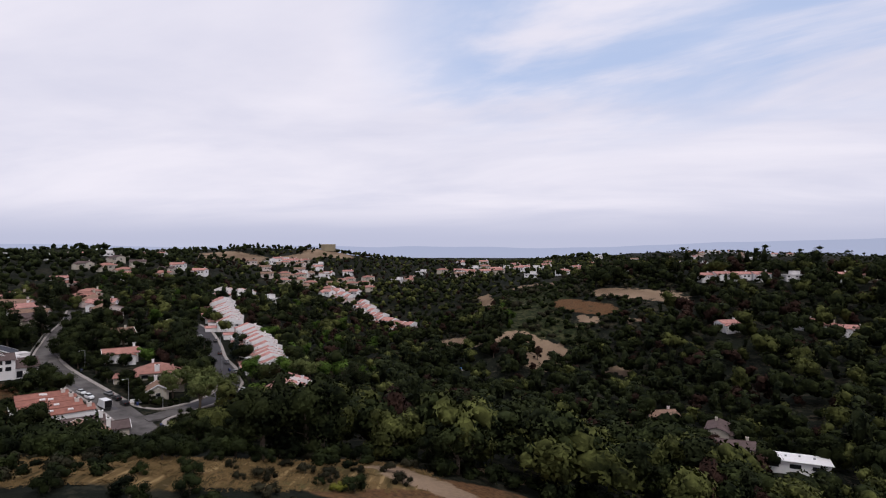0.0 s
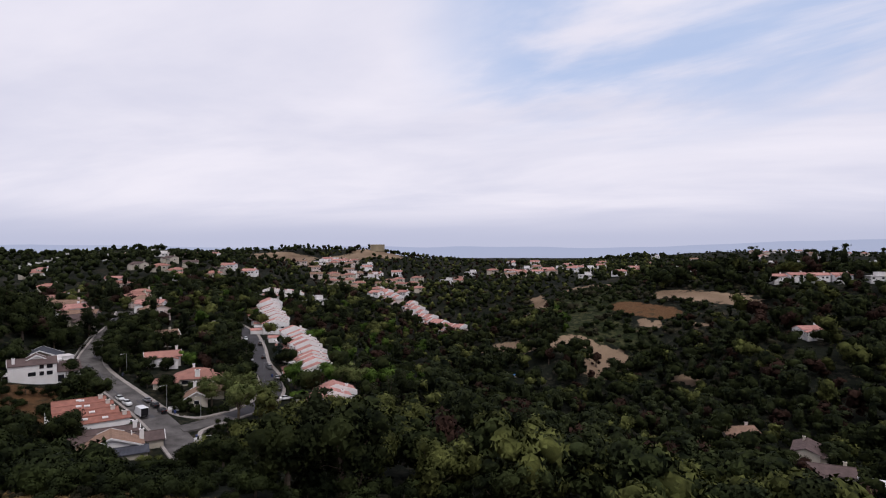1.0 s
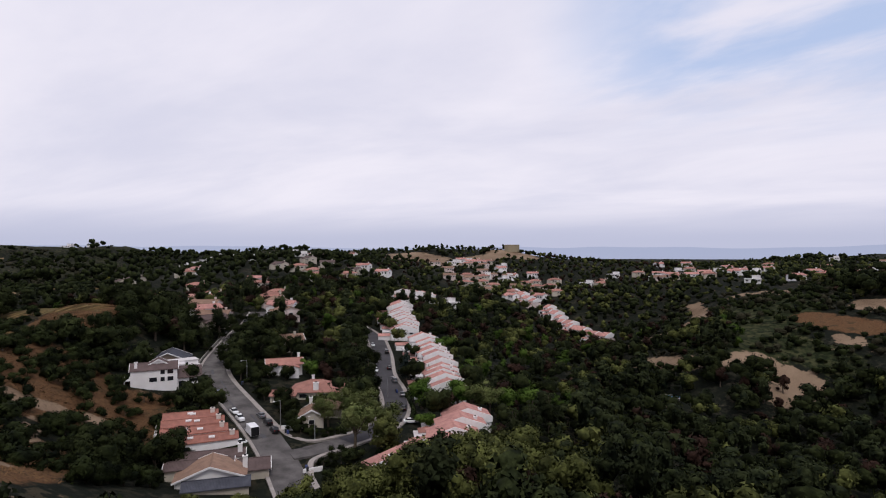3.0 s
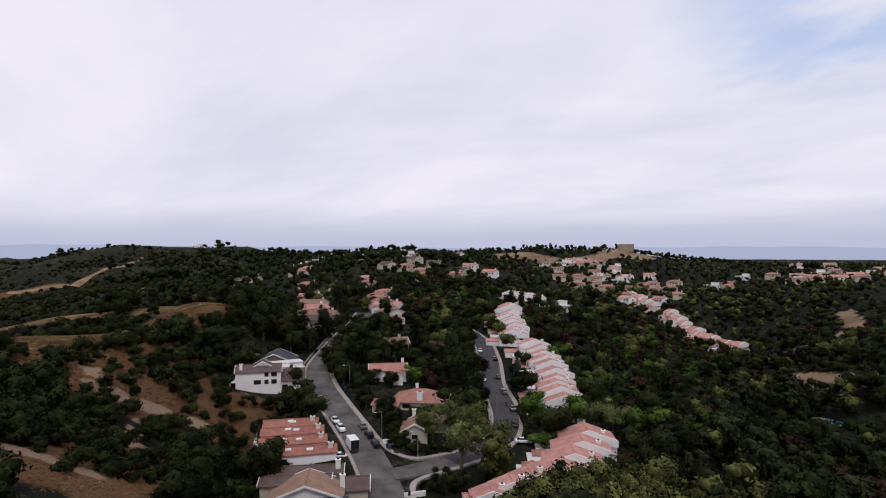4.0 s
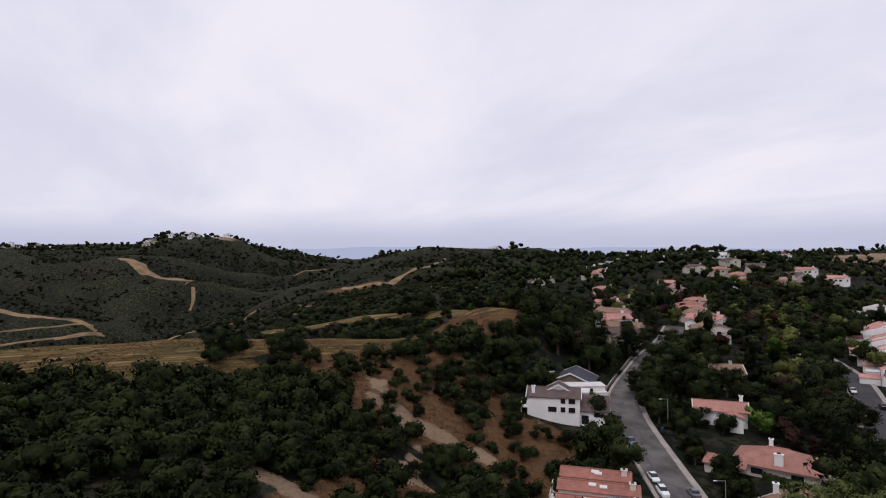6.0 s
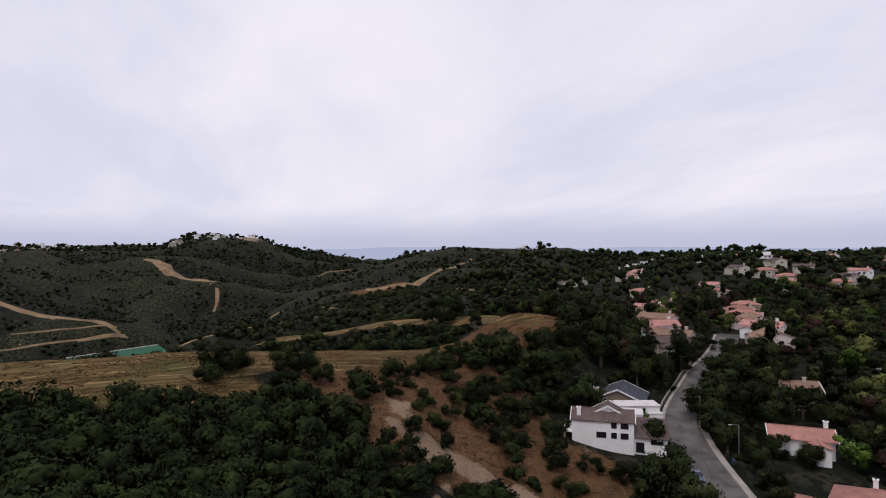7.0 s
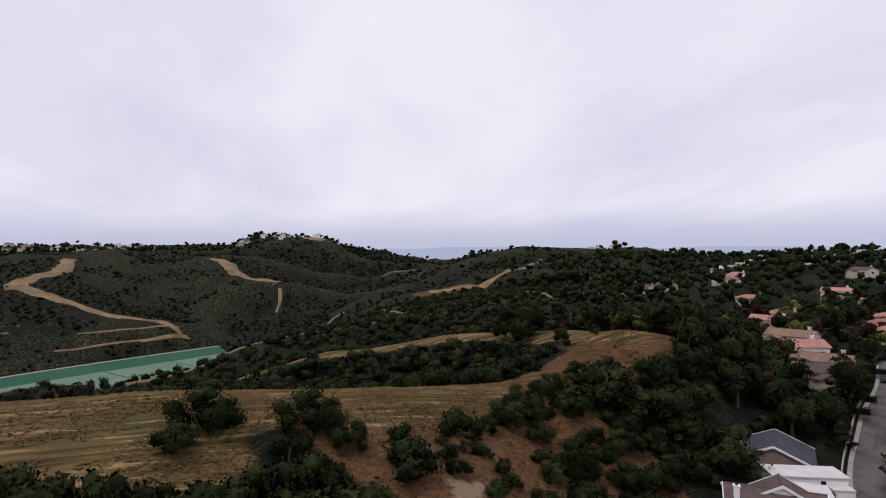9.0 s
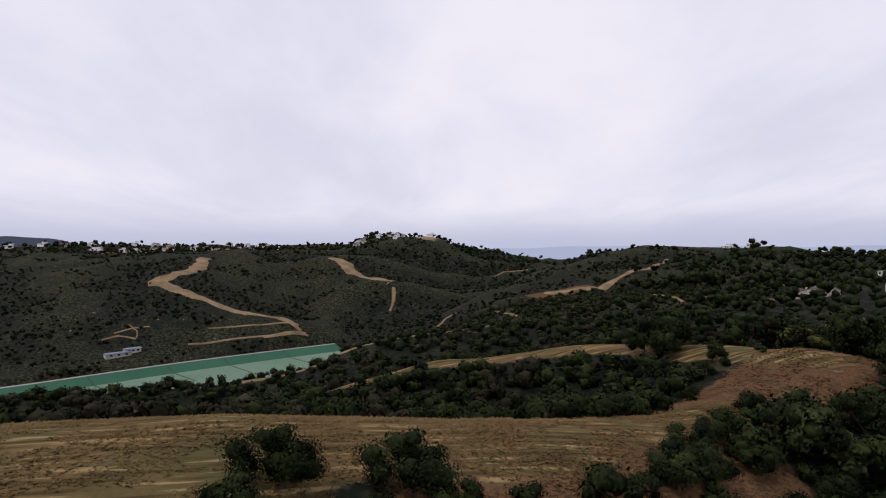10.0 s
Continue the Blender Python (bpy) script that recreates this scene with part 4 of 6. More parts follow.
def unit(i, x, y, yaw, lift=0.0):
    z = ground_z(x, y) + lift
    FOOT.append((x, y, 9.0))
    m = pose(x, y, z, 0, 0, yaw)
    if i not in used_units:
        used_units.add(i)
        UNITS[i].matrix_basis = m
        return UNITS[i]
    return copy_thing(UNITS[i], m)


def row(start, end, n, yaw, kinds, sway=1.0, lift=0.0, seed=5):
    rng = random.Random(seed)
    for k in range(n):
        f = k / max(1, n - 1)
        unit(kinds[k % len(kinds)], start[0] + (end[0] - start[0]) * f + rng.uniform(-sway, sway), start[1] + (end[1] - start[1]) * f, yaw + rng.uniform(-5, 5), lift + rng.uniform(-0.9, 0.7))


for k, (x, y, z) in enumerate(((-59.0, 205.6, 1.4), (-58.6, 214.4, 1.8), (-59.0, 223.2, 2.2), (-59.8, 232.0, 2.4))):
    unit(0, x, y, 23 + k * 0.5, z - ground_z(x, y))
for k, (x, y, z) in enumerate(((-68.8, 187.0, 2.2), (-66.4, 192.6, 2.6), (-64.0, 198.0, 3.0))):
    unit(4, x, y, 34, z - ground_z(x, y))
row((-72.0, 255.0), (-88.0, 292.0), 6, 29, [2, 1, 1, 2, 3], 1.6, 0.4, 7)
row((-93.0, 300.0), (-106.0, 322.0), 4, 30, [1, 3, 2], 1.5, 0.8, 8)
row((-122.0, 338.0), (-149.0, 402.0), 9, 27, [1, 2, 1], 2.4, 0.8, 9)
row((-153.0, 412.0), (-160.0, 428.0), 3, 40, [1, 2], 1.2, 1.2, 10)
row((-161.0, 489.0), (-187.0, 503.0), 5, 10, [2, 1], 1.0, 1.2, 11)
row((-88.0, 652.0), (-30.0, 548.0), 14, 55, [1, 3, 0], 2.0, 0.4, 12)
row((-132.0, 700.0), (-104.0, 664.0), 5, 60, [3, 0], 3.0, 0.4, 13)


# far houses: a few kinds, each built once and set down along the hills
def far_house(kind):
    wall, roof = {0: (CREAM_WALL, TILE_CORAL), 1: (WHITE_WALL, TILE_PINK), 2: (PINK_WALL, TILE_TAN), 3: (WHITE_WALL, ROOF_FLAT), 4: (CREAM_WALL, TILE_BROWN)}[kind]
    label = {0: "cream hillside house with coral tile roof", 1: "white hillside house with faded pink roof", 2: "pale pink hillside house with tan roof", 3: "white modern hillside house with flat roof", 4: "cream hillside house with brown shingle roof"}[kind]
    h = thing("house", label, "house", Matrix.Identity(4), "houses among the trees on the hills")
    if kind == 3:
        m = block(h, (0, 0, 0), (15, 9, 4.2), "flat", 0, wall, roof, 0.5)
        block(h, (3, 2, 4.2), (7, 6, 3.0), "flat", 0, wall, roof, 0.4, deep=0.2)
        hw = 4.2
    else:
        m = block(h, (0, 0, 0), (15, 9.5, 4.6), "gable" if kind != 0 else "hip", 20, wall, roof, 0.5)
        block(h, (-3.5, -5.0, -0.4), (6.5, 6, 3.8), "gable", 20, wall, roof, 0.4, 90)
        chimney(h, (5.0, 1.2, 5.6), (1.0, 0.9), 2.0, wall)
        hw = 4.75
    for u in (-5.6, 1.6, 5.0):
        window(h, m, ("-y", 4.5 if kind == 3 else 4.75), u, 2.6, 1.9, 1.4)
    window(h, m, ("+x", 7.5), 0, 2.6, 1.8, 1.4)
    return h


FAR = [far_house(k) for k in range(5)]
far_used = set()


def far_at(kind, x, y, yaw, lift=0.3):
    FOOT.append((x, y, 8.5))
    m = pose(x, y, ground_z(x, y) + lift, 0, 0, yaw)
    if kind not in far_used:
        far_used.add(kind)
        FAR[kind].matrix_basis = m
        return
    copy_thing(FAR[kind], m)


# beside the upper street
for k, x, y, yaw in ((4, -208, 297, 70), (2, -214, 308, 20), (1, -227, 316, 58), (2, -238, 330, 15), (2, -258, 350, 60), (1, -276, 372, 20), (0, -288, 398, 10),
                     (2, -189, 335, -42), (1, -201, 349, 14), (2, -212, 362, -40), (0, -232, 386, 30), (0, -246, 408, -15), (0, -258, 432, 40), (0, -300, 470, 10), (1, -318, 492, 20), (0, -332, 434, 40)):
    far_at(k, x, y, yaw, 1.0)
wr = house_at("long low house with a bright white flat roof", 127, 214, ground_z(127, 214) + 1.5, -24, 10)
block(wr, (0, 0, 0), (22, 9, 3.4), "flat", 0, WHITE_WALL, TRIM, 0.7)
for u in (-7, 0, 7):
    window(wr, Matrix.Identity(4), ("-y", 4.5), u, 1.8, 3.6, 1.5)
for k in range(4):
    box_part("roof_vent", (-7 + 4.5 * k, 1.5 - k % 2, 3.9), (0.7, 0.7, 0.6), STEEL, wr)
for x, y in ((119, 203), (124, 200), (113, 195), (110, 186), (116, 190), (104, 176), (130, 204)):
    FOOT.append((x, y, 8.0))
# open ground in front of houses that show through gaps in the woods
for x, y in ((121, 206), (108, 221), (116, 250), (100, 273), (22, 372), (10, 372), (8, 362), (185, 385), (190, 392), (247, 408), (258, 404), (270, 394), (235, 533), (252, 532), (268, 528), (284, 524), (308, 516), (345, 508), (103, 345), (110, 348), (-112, 222)):
    FOOT.append((x, y, 7.0))
for x, y in ((-10, 505), (4, 512), (18, 522), (32, 538), (48, 558), (52, 588), (10, 371), (9, 362)):
    FOOT.append((x, y, 10.0))
# valley, right-hand woods and ridge
for k, x, y, yaw in ((4, 114, 232, -20), (4, 122, 262, 60), (2, 105, 286, 10), (1, 194, 402, 10), (1, 258, 424, -20), (0, 270, 416, -15), (1, 281, 406, -25), (2, 292, 398, -10), (1, 240, 545, 8), (1, 256, 544, 5), (1, 272, 540, -4), (1, 288, 536, -6), (3, 312, 528, 0), (1, 350, 520, 4), (0, 372, 514, 8),
                     (3, -142, 481, 60), (1, 56, 790, 10), (0, 74, 786, 5), (3, 104, 700, -5), (0, 40, 796, 12), (2, 22, 806, 0)):
    far_at(k, x, y, yaw, 0.6)


def far_cluster(n, cx, cy, rx, ry, kinds, seed):
    rng = random.Random(seed)
    placed = []
    for _ in range(n * 20):
        if len(placed) >= n:
            break
        a, r = rng.uniform(0, 6.283), math.sqrt(rng.random())
        x, y = cx + rx * r * math.cos(a), cy + ry * r * math.sin(a)
        if all(math.hypot(x - p, y - q) > 19 for p, q in placed):
            placed.append((x, y))
            far_at(rng.choice(kinds), x, y, rng.uniform(-40, 40), 0.8)


far_cluster(20, -150, 745, 70, 80, [0, 0, 1, 2], 1)
far_cluster(16, -190, 860, 90, 80, [0, 1, 2, 3], 2)
far_cluster(5, -240, 925, 26, 24, [1, 2, 0, 3], 3)
far_cluster(14, 20, 850, 130, 50, [0, 1, 3], 4)
far_cluster(9, 190, 720, 80, 40, [0, 3, 1], 5)
far_cluster(10, -300, 590, 60, 60, [0, 1, 4], 6)
far_cluster(7, -430, 640, 90, 80, [3, 1, 4, 2], 7)
far_cluster(4, -420, 500, 50, 30, [1, 4, 0], 8)
far_cluster(9, -470, 860, 80, 80, [3, 1, 4], 9)
far_cluster(14, 520, 1250, 220, 160, [2, 3, 1, 0], 10)
far_cluster(12, 800, 1500, 180, 160, [2, 3, 1, 0], 11)
far_cluster(12, -1400, -140, 90, 120, [3, 4, 2, 0], 12)
far_cluster(8, -1440, 40, 60, 70, [3, 4, 2], 13)
far_cluster(9, -1420, 330, 50, 70, [3, 4], 14)
far_cluster(10, -930, 790, 120, 90, [3, 1, 4], 15)
far_cluster(8, 130, 1000, 130, 80, [3, 1, 0], 16)
for k, x, y, yaw in ((3, -1436, 456, 60), (3, -1440, 372, 80), (4, -1425, 300, 75), (3, -1400, -40, 80), (2, -1395, -90, 90), (3, -1398, -150, 85), (0, -1385, 40, 85), (4, -1392, -210, 95)):
    far_at(k, x, y, yaw, 2.0)
    FOOT.append((x + 22, y - 4, 10))
_h = random.Random(31)
for k in range(11):
    x, y = -1392 - 14 * math.sin(k * 1.7), -345 + 46 * k + _h.uniform(-14, 14)
    far_at(_h.choice((3, 4, 2, 4, 0)), x, y, 85 + _h.uniform(-25, 25), 1.0)


# ---- trees and shrubs ----
RNG = np.random.RandomState(11)


def ico():
    bm = bmesh.new()
    bmesh.ops.create_icosphere(bm, subdivisions=1, radius=1.0)
    v = np.array([p.co[:] for p in bm.verts])
    f = np.array([[q.index for q in p.verts] for p in bm.faces])
    bm.free()
    return v, f


ICO = ico()


def cards(centres, normals, size, rng):
    """Leaf sprays: one uneven three-cornered blade each."""
    n = len(centres)
    a = np.cross(normals, rng.normal(size=(n, 3)))
    a /= np.linalg.norm(a, axis=1)[:, None] + 1e-9
    b = np.cross(normals, a)
    s = size * rng.uniform(0.55, 1.1, (n, 1))
    w = s * rng.uniform(0.6, 1.0, (n, 1))
    droop = normals * s * rng.uniform(-0.35, 0.1, (n, 1))
    p, q, r = centres - a * s, centres + b * w + a * s * 0.4 + droop, centres - b * w + a * s * 0.6
    turned = (np.cross(q - p, r - p) * normals).sum(1) < 0
    q[turned], r[turned] = r[turned], q[turned].copy()
    return np.stack([p, q, r], 1).reshape(-1, 3), np.arange(3 * n).reshape(-1, 3)


def leaf_mesh(name, V, F, mat, N=None):
    """A mesh of leaves whose shading follows the rounded outline of the crown."""
    me = bpy.data.meshes.new(name)
    me.from_pydata(V.tolist(), [], F.tolist())
    me.materials.append(mat)
    if N is not None:
        me.shade_smooth()
        me.normals_split_custom_set_from_vertices(N.tolist())
    return me


def crown(lobes, n, size, rng, core=0.72, flat=0.0, few=0):
    """A crown of many leaf sprays on uneven lobes (x, y, z, rx, ry, rz), each round a knobbly inner mass."""
    ball, tris = ICO
    Vs, Fs, Ns, base = [], [], [], 0
    lobes = np.array(lobes)
    mid = lobes[:, :3].mean(0)
    reach = np.abs(lobes[:, :3] - mid).max(0) + lobes[:, 3:].mean(0)
    if few and len(lobes) > few:
        keep = np.unique(np.append(np.linspace(0, len(lobes) - 2, few - 1).astype(int), len(lobes) - 1))
        lobes = lobes[keep]
        lobes[:-1, 3:] *= {8: 1.15, 6: 1.3, 5: 1.4, 4: 1.5}[few] if few > 3 else 1.75
    area = (lobes[:, 3] * lobes[:, 5]) ** 0.8
    share = np.maximum(3, (n * area / area.sum()).astype(int))
    for lb, k in zip(lobes, share):
        if core:
            v = ball * (1 + rng.uniform(-0.2, 0.16, (len(ball), 1)))
            Vs.append(v * lb[3:] * core + lb[:3])
            Fs.append(tris + base)
            # normals lean down, so shade is put into the inner mass between sprays
            Ns.append(ball * 0.6 + (Vs[-1] - mid) / reach * 0.6 + rng.normal(size=ball.shape) * 0.2 - np.array((0, 0, 0.5)))
            base += len(v)
        d = rng.normal(size=(k, 3))
        d[:, 2] = d[:, 2] * 0.8 + 0.22
        d /= np.linalg.norm(d, axis=1)[:, None]
        c = lb[:3] + d * lb[3:] * rng.uniform(core * 0.92, 1.12, (k, 1))
        nrm = d + rng.normal(size=(k, 3)) * 0.42
        nrm[:, 2] += flat
        nrm /= np.linalg.norm(nrm, axis=1)[:, None]
        V, F = cards(c, nrm, size, rng)
        Vs.append(V)
        Fs.append(F + base)
        Ns.append(np.repeat(d * 0.6 + (c - mid) / reach * 0.9 + rng.normal(size=(k, 3)) * 0.3, 3, 0))
        base += len(V)
    Ns = np.vstack(Ns)
    return np.vstack(Vs), np.vstack(Fs), Ns / (np.linalg.norm(Ns, axis=1)[:, None] + 1e-9)


def tube(points, radii, sides=6):
    p = np.array(points, float)
    V, F = [], []
    for i, (q, r) in enumerate(zip(p, radii)):
        for k in range(sides):
            a = 2 * math.pi * k / sides
            V.append(q + np.array((math.cos(a) * r, math.sin(a) * r, 0)))
    for i in range(len(p) - 1):
        for k in range(sides):
            a, b = i * sides + k, i * sides + (k + 1) % sides
            F += [(a, b, b + sides), (a, b + sides, a + sides)]
    return np.array(V), np.array(F)


def join(parts):
    V, F, n = [], [], 0
    for v, f in parts:
        V.append(v)
        F.append(f + n)
        n += len(v)
    return np.vstack(V), np.vstack(F)


def species(kind, seed, detail):
    """(trunk, crown) geometry of one tree about its foot; detail scales the number of leaf cards."""
    rng = np.random.RandomState(seed)
    U = rng.uniform
    lobes, limbs = [], []
    n, size, core, flat = 1800, 0.38, 0.72, 0.0
    if kind in ("oak", "olive", "bright", "plum", "light"):
        H, R = {"oak": (9.5, 4.6), "olive": (9.0, 4.2), "bright": (9.5, 3.6), "plum": (8.5, 3.2), "light": (12.0, 5.0)}[kind]
        k = {"oak": 13, "olive": 13, "bright": 12, "plum": 11, "light": 15}[kind]
        for i in range(k):
            a, r = U(0, 6.28), R * math.sqrt(U(0.02, 0.7))
            z = H * (U(0.27, 0.86) if kind != "light" else U(0.38, 0.95)) * (1 - 0.22 * (r / R) ** 2)
            s = R * U(0.28, 0.48)
            lobes.append((r * math.cos(a), r * math.sin(a), z, s, s, s * U(0.65, 0.95)))
        lobes.append((0, 0, H * 0.55, R * 0.6, R * 0.6, H * 0.26))
        limbs = [l[:3] for l in lobes[:6]]
        if kind == "light":
            n, size, core = 2600, 0.31, 0.55
        trunk = ((0, 0, -1.5), (U(-.2, .2), U(-.2, .2), H * 0.25), (U(-.5, .5), U(-.5, .5), H * 0.55)), (0.42, 0.3, 0.14)
    elif kind == "pine" and detail == "far":
        H, R = 10.0, 4.0
        lobes = [(U(-2, 2), U(-2, 2), H * U(0.3, 0.8), R * U(0.35, 0.5), R * U(0.35, 0.5), R * 0.5) for i in range(6)]
        lobes.append((0, 0, H * 0.5, R * 0.6, R * 0.6, H * 0.34))
        trunk = ((0, 0, -1.5), (0, 0, H * 0.4), (0, 0, H * 0.6)), (0.36, 0.24, 0.06)
    elif kind == "pine":
        H, R = 14.0, 4.4
        for i in range(20):
            f = U(0.14, 1.0)
            a, r = U(0, 6.28), R * (1.1 - 0.78 * f) * U(0.35, 1.0)
            s = R * U(0.24, 0.4) * (1.25 - 0.55 * f)
            lobes.append((r * math.cos(a), r * math.sin(a), H * f * 0.95, s, s, s * 0.55))
        lobes.append((0, 0, H * 0.55, R * 0.42, R * 0.42, H * 0.34))
        limbs = [l[:3] for l in lobes[:8]]
        n, size, flat = 1900, 0.38, 0.35
        trunk = ((0, 0, -1.5), (0.1, 0, H * 0.4), (0, 0.1, H * 0.92)), (0.36, 0.24, 0.06)
    elif kind == "cedar":
        H, R = 14.0, 3.9
        for i in range(26):
            f = i / 26
            a, r = i * 2.4, R * (1 - f) * U(0.5, 0.95)
            s = R * (0.42 - 0.3 * f) * U(0.8, 1.15) + 0.25
            lobes.append((r * math.cos(a), r * math.sin(a), H * (0.1 + 0.86 * f), s, s, s * 0.5))
        lobes.append((0, 0, H * 0.42, R * 0.4, R * 0.4, H * 0.36))
        n, size, flat = 1400, 0.38, 0.4
        trunk = ((0, 0, -1.5), (0, 0, H * 0.5), (0, 0, H * 0.97)), (0.36, 0.2, 0.04)
    elif kind == "cypress":
        H, R = 8.0, 0.95
        lobes = [(U(-.15, .15), U(-.15, .15), H * (0.12 + 0.105 * i), R * (1 - 0.09 * i), R * (1 - 0.09 * i), 0.85) for i in range(8)]
        n, size = 420, 0.32
        trunk = ((0, 0, -1), (0, 0, H * 0.5), (0, 0, H * 0.8)), (0.2, 0.12, 0.05)
    else:
        H, R = 4.0, 2.6
        for i in range(16 if kind == "bush" else 9):
            a, r = U(0, 6.28), R * math.sqrt(U(0, 0.75))
            s = R * (U(0.2, 0.42) if kind == "bush" else U(0.3, 0.5))
            lobes.append((r * math.cos(a), r * math.sin(a), max(s * 0.4, H * U(0.2, 0.72) * (1 - 0.4 * (r / R) ** 2)), s, s, s * U(0.7, 0.95)))
        n, size = (3600, 0.13) if kind == "bush" else (1600, 0.195)
        trunk = ((0, 0, -0.8), (0.1, 0, 0.8), (0, 0.2, 1.8)), (0.2, 0.15, 0.08)
    # fewer lobes and larger sprays further off: share of sprays, their size, lobes kept, inner mass
    small = kind in ("shrub", "sage", "bush", "yellow")
    share, grow, few, fill = {"full": (1.1, 0.8, 0, core), "mid": (0.38, 1.15, 8, 0.78), "low": (0.12, 1.4, 5, 0.82), "far": (0.022, 1.7, 4, 0.92)}[detail]
    if small and detail != "full":
        share, grow, few, fill = {"mid": (0.22, 1.6, 6, 0.78), "low": (0.05, 2.2, 3, 0.84), "far": (0.012, 2.6, 2, 0.95)}[detail]
    V, F, nrm = crown(lobes, int(n * share), size * grow, rng, fill, flat, few)
    tb = [tube(*trunk)]
    top = np.array(trunk[0][1])
    for q in limbs:
        q = np.array(q)
        tb.append(tube((top, (top + q) / 2 + rng.normal(size=3) * 0.3, q), (trunk[1][1] * 0.6, trunk[1][1] * 0.35, 0.05), 5))
    return join(tb), (V, F, nrm)


TREE_LABEL = {
    "olive": ("tree", "olive green broadleaf tree with an uneven crown"),
    "oak": ("tree", "dark green broadleaf tree with a dense round crown"), "pine": ("pine_tree", "tall dark green pine with layered branches"),
    "cedar": ("cedar_tree", "blue-grey conical cedar tree"), "light": ("sycamore_tree", "airy pale green sycamore with bare limbs showing"),
    "bright": ("tree", "bright fresh green broadleaf tree"), "plum": ("tree", "dark reddish-brown leaved tree"),
    "shrub": ("shrub", "dark green rounded chaparral shrub on the slope"), "sage": ("shrub", "low grey-green sage shrub on dry ground"),
    "cypress": ("cypress_tree", "slim dark Italian cypress"), "yellow": ("shrub", "yellow flowering broom shrub")}
LEAF["cypress"], LEAF["bush"] = LEAF["pine"], LEAF["shrub"]
MESHES = {}


def tree_meshes(kind, variant):
    key = (kind, variant)
    if key not in MESHES:
        (tv, tf), (cv, cf, cn) = species(kind, hash_of(kind) + variant * 17, "full")
        out = []
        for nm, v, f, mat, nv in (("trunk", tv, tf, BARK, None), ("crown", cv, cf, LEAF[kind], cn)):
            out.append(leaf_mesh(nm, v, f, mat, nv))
        MESHES[key] = out
    return MESHES[key]


def hash_of(word):
    return sum(ord(c) * (i + 3) for i, c in enumerate(word))


TREE_COUNT = [0]


def tree(kind, x, y, scale=1.0, turn=None, group="", tall=1.0, variant=None, label=""):
    i = TREE_COUNT[0]
    TREE_COUNT[0] += 1
    rng = random.Random(i * 7 + 1)
    trunk, cr = tree_meshes("bush" if kind == "shrub" and scale > 1.25 else kind, rng.randrange(3) if variant is None else variant)
    name, lab = TREE_LABEL[kind]
    ob = thing(name, label or lab, "shrub" if name == "shrub" else "tree", pose(x, y, ground_z(x, y) - 0.1, 0, 0, rng.uniform(0, 360) if turn is None else turn), group)
    ob.scale = (scale * rng.uniform(0.9, 1.1), scale * rng.uniform(0.9, 1.1), scale * tall)
    for nm, me in (("trunk", trunk), ("crown", cr)):
        o = new(nm, me)
        o.parent = ob
    return ob


BUILT = []          # stands of trees already set: x, y, radius


def placed(kind, x, y, scale=1.0, **kw):
    BUILT.append((x, y, (2.2 if kind == "shrub" else 3.2) * scale))
    return tree(kind, x, y, scale, **kw)


# trees and shrubs that stand out
for x, y, s in ((-83.0, 201.5, 1.15), (-77.6, 207.5, 1.2), (-97.0, 212.5, 0.95), (-93.6, 219.5, 1.0), (-91.5, 226, 0.9)):
    placed("light", x, y, s, group="pale sycamores by the junction")
placed("cedar", -93.5, 268, 0.95)
for x, y, s in ((-139.5, 245.0, 0.6), (-133.0, 246.0, 0.7), (-144.5, 249.0, 0.6)):
    placed("oak", x, y, s, label="dark oak in front of the white house")
placed("pine", -98, 243, 1.05, label="broad dark green conifer behind the sidewalk")
placed("pine", -106, 248, 0.95)
for x, y, s in ((-77.5, 240.5, 1.3), (-66.5, 247, 1.35), (-95, 312, 1.1), (-83.5, 252, 0.6), (-104, 330, 0.6), (-52, 258, 1.2), (-46, 270, 1.3), (-50, 284, 1.2), (-152, 440, 1.0)):
    placed("bright", x, y, s)
for x, y, s in ((-62, 246, 1.0), (-57, 253, 0.95)):
    placed("light", x, y, s)
for x, y, s in ((-108, 208.6, 0.62), (-112, 213.5, 0.75), (-116.5, 219.5, 0.85), (-119, 223.5, 0.6), (-103.5, 206.4, 0.5), (-141.5, 244.5, 0.5), (-88, 192.2, 0.0)):
    if s:
        placed("oak", x, y, s)
for x, y, s in ((-105.5, 206.5, 0.9), (-102.0, 205.0, 0.8), (-108.5, 211.5, 1.0), (-112.0, 217.0, 1.05), (-107.0, 215.0, 0.9), (-98.5, 206.0, 0.8), (-95.0, 208.5, 0.7), (-116.0, 222.5, 0.8), (-92.0, 211.0, 0.7)):
    placed("shrub", x, y, s * 1.15, label="round dark green garden bush behind the pavement")
for x, y, s in ((-84.5, 194.5, 1.0), (-81.5, 190.5, 0.9), (-85.5, 189.0, 0.7), (-80.5, 196.5, 0.9), (-75, 202, 0.7), (-75, 192, 0.8), (-80, 182, 0.9), (-76, 176, 0.9)):
    placed("shrub", x, y, s)
for k in range(6):
    placed("cypress", -133.5 + k * 1.3, 173.8 + k * 0.9, 0.62 + 0.05 * (k % 3), group="row of slim cypresses beside the townhouses")
for x, y, s in ((50, 371, 1.15), (42, 376, 1.0), (33, 384, 1.1), (56, 366, 0.8), (62, 388, 1.0)):
    placed("plum", x, y, s, tall=1.25)
placed("oak", -266, 236, 1.55, label="large dark oak on the grassy ridge")
placed("oak", -270, 231, 1.0)
placed("oak", -268, 240, 1.15)
placed("oak", -263, 232, 1.0)
for x, y, s in ((-252, 240, 1.0), (-247, 236, 1.1), (-242, 229, 0.9), (-244, 246, 0.6)):
    placed("shrub", x, y, s)
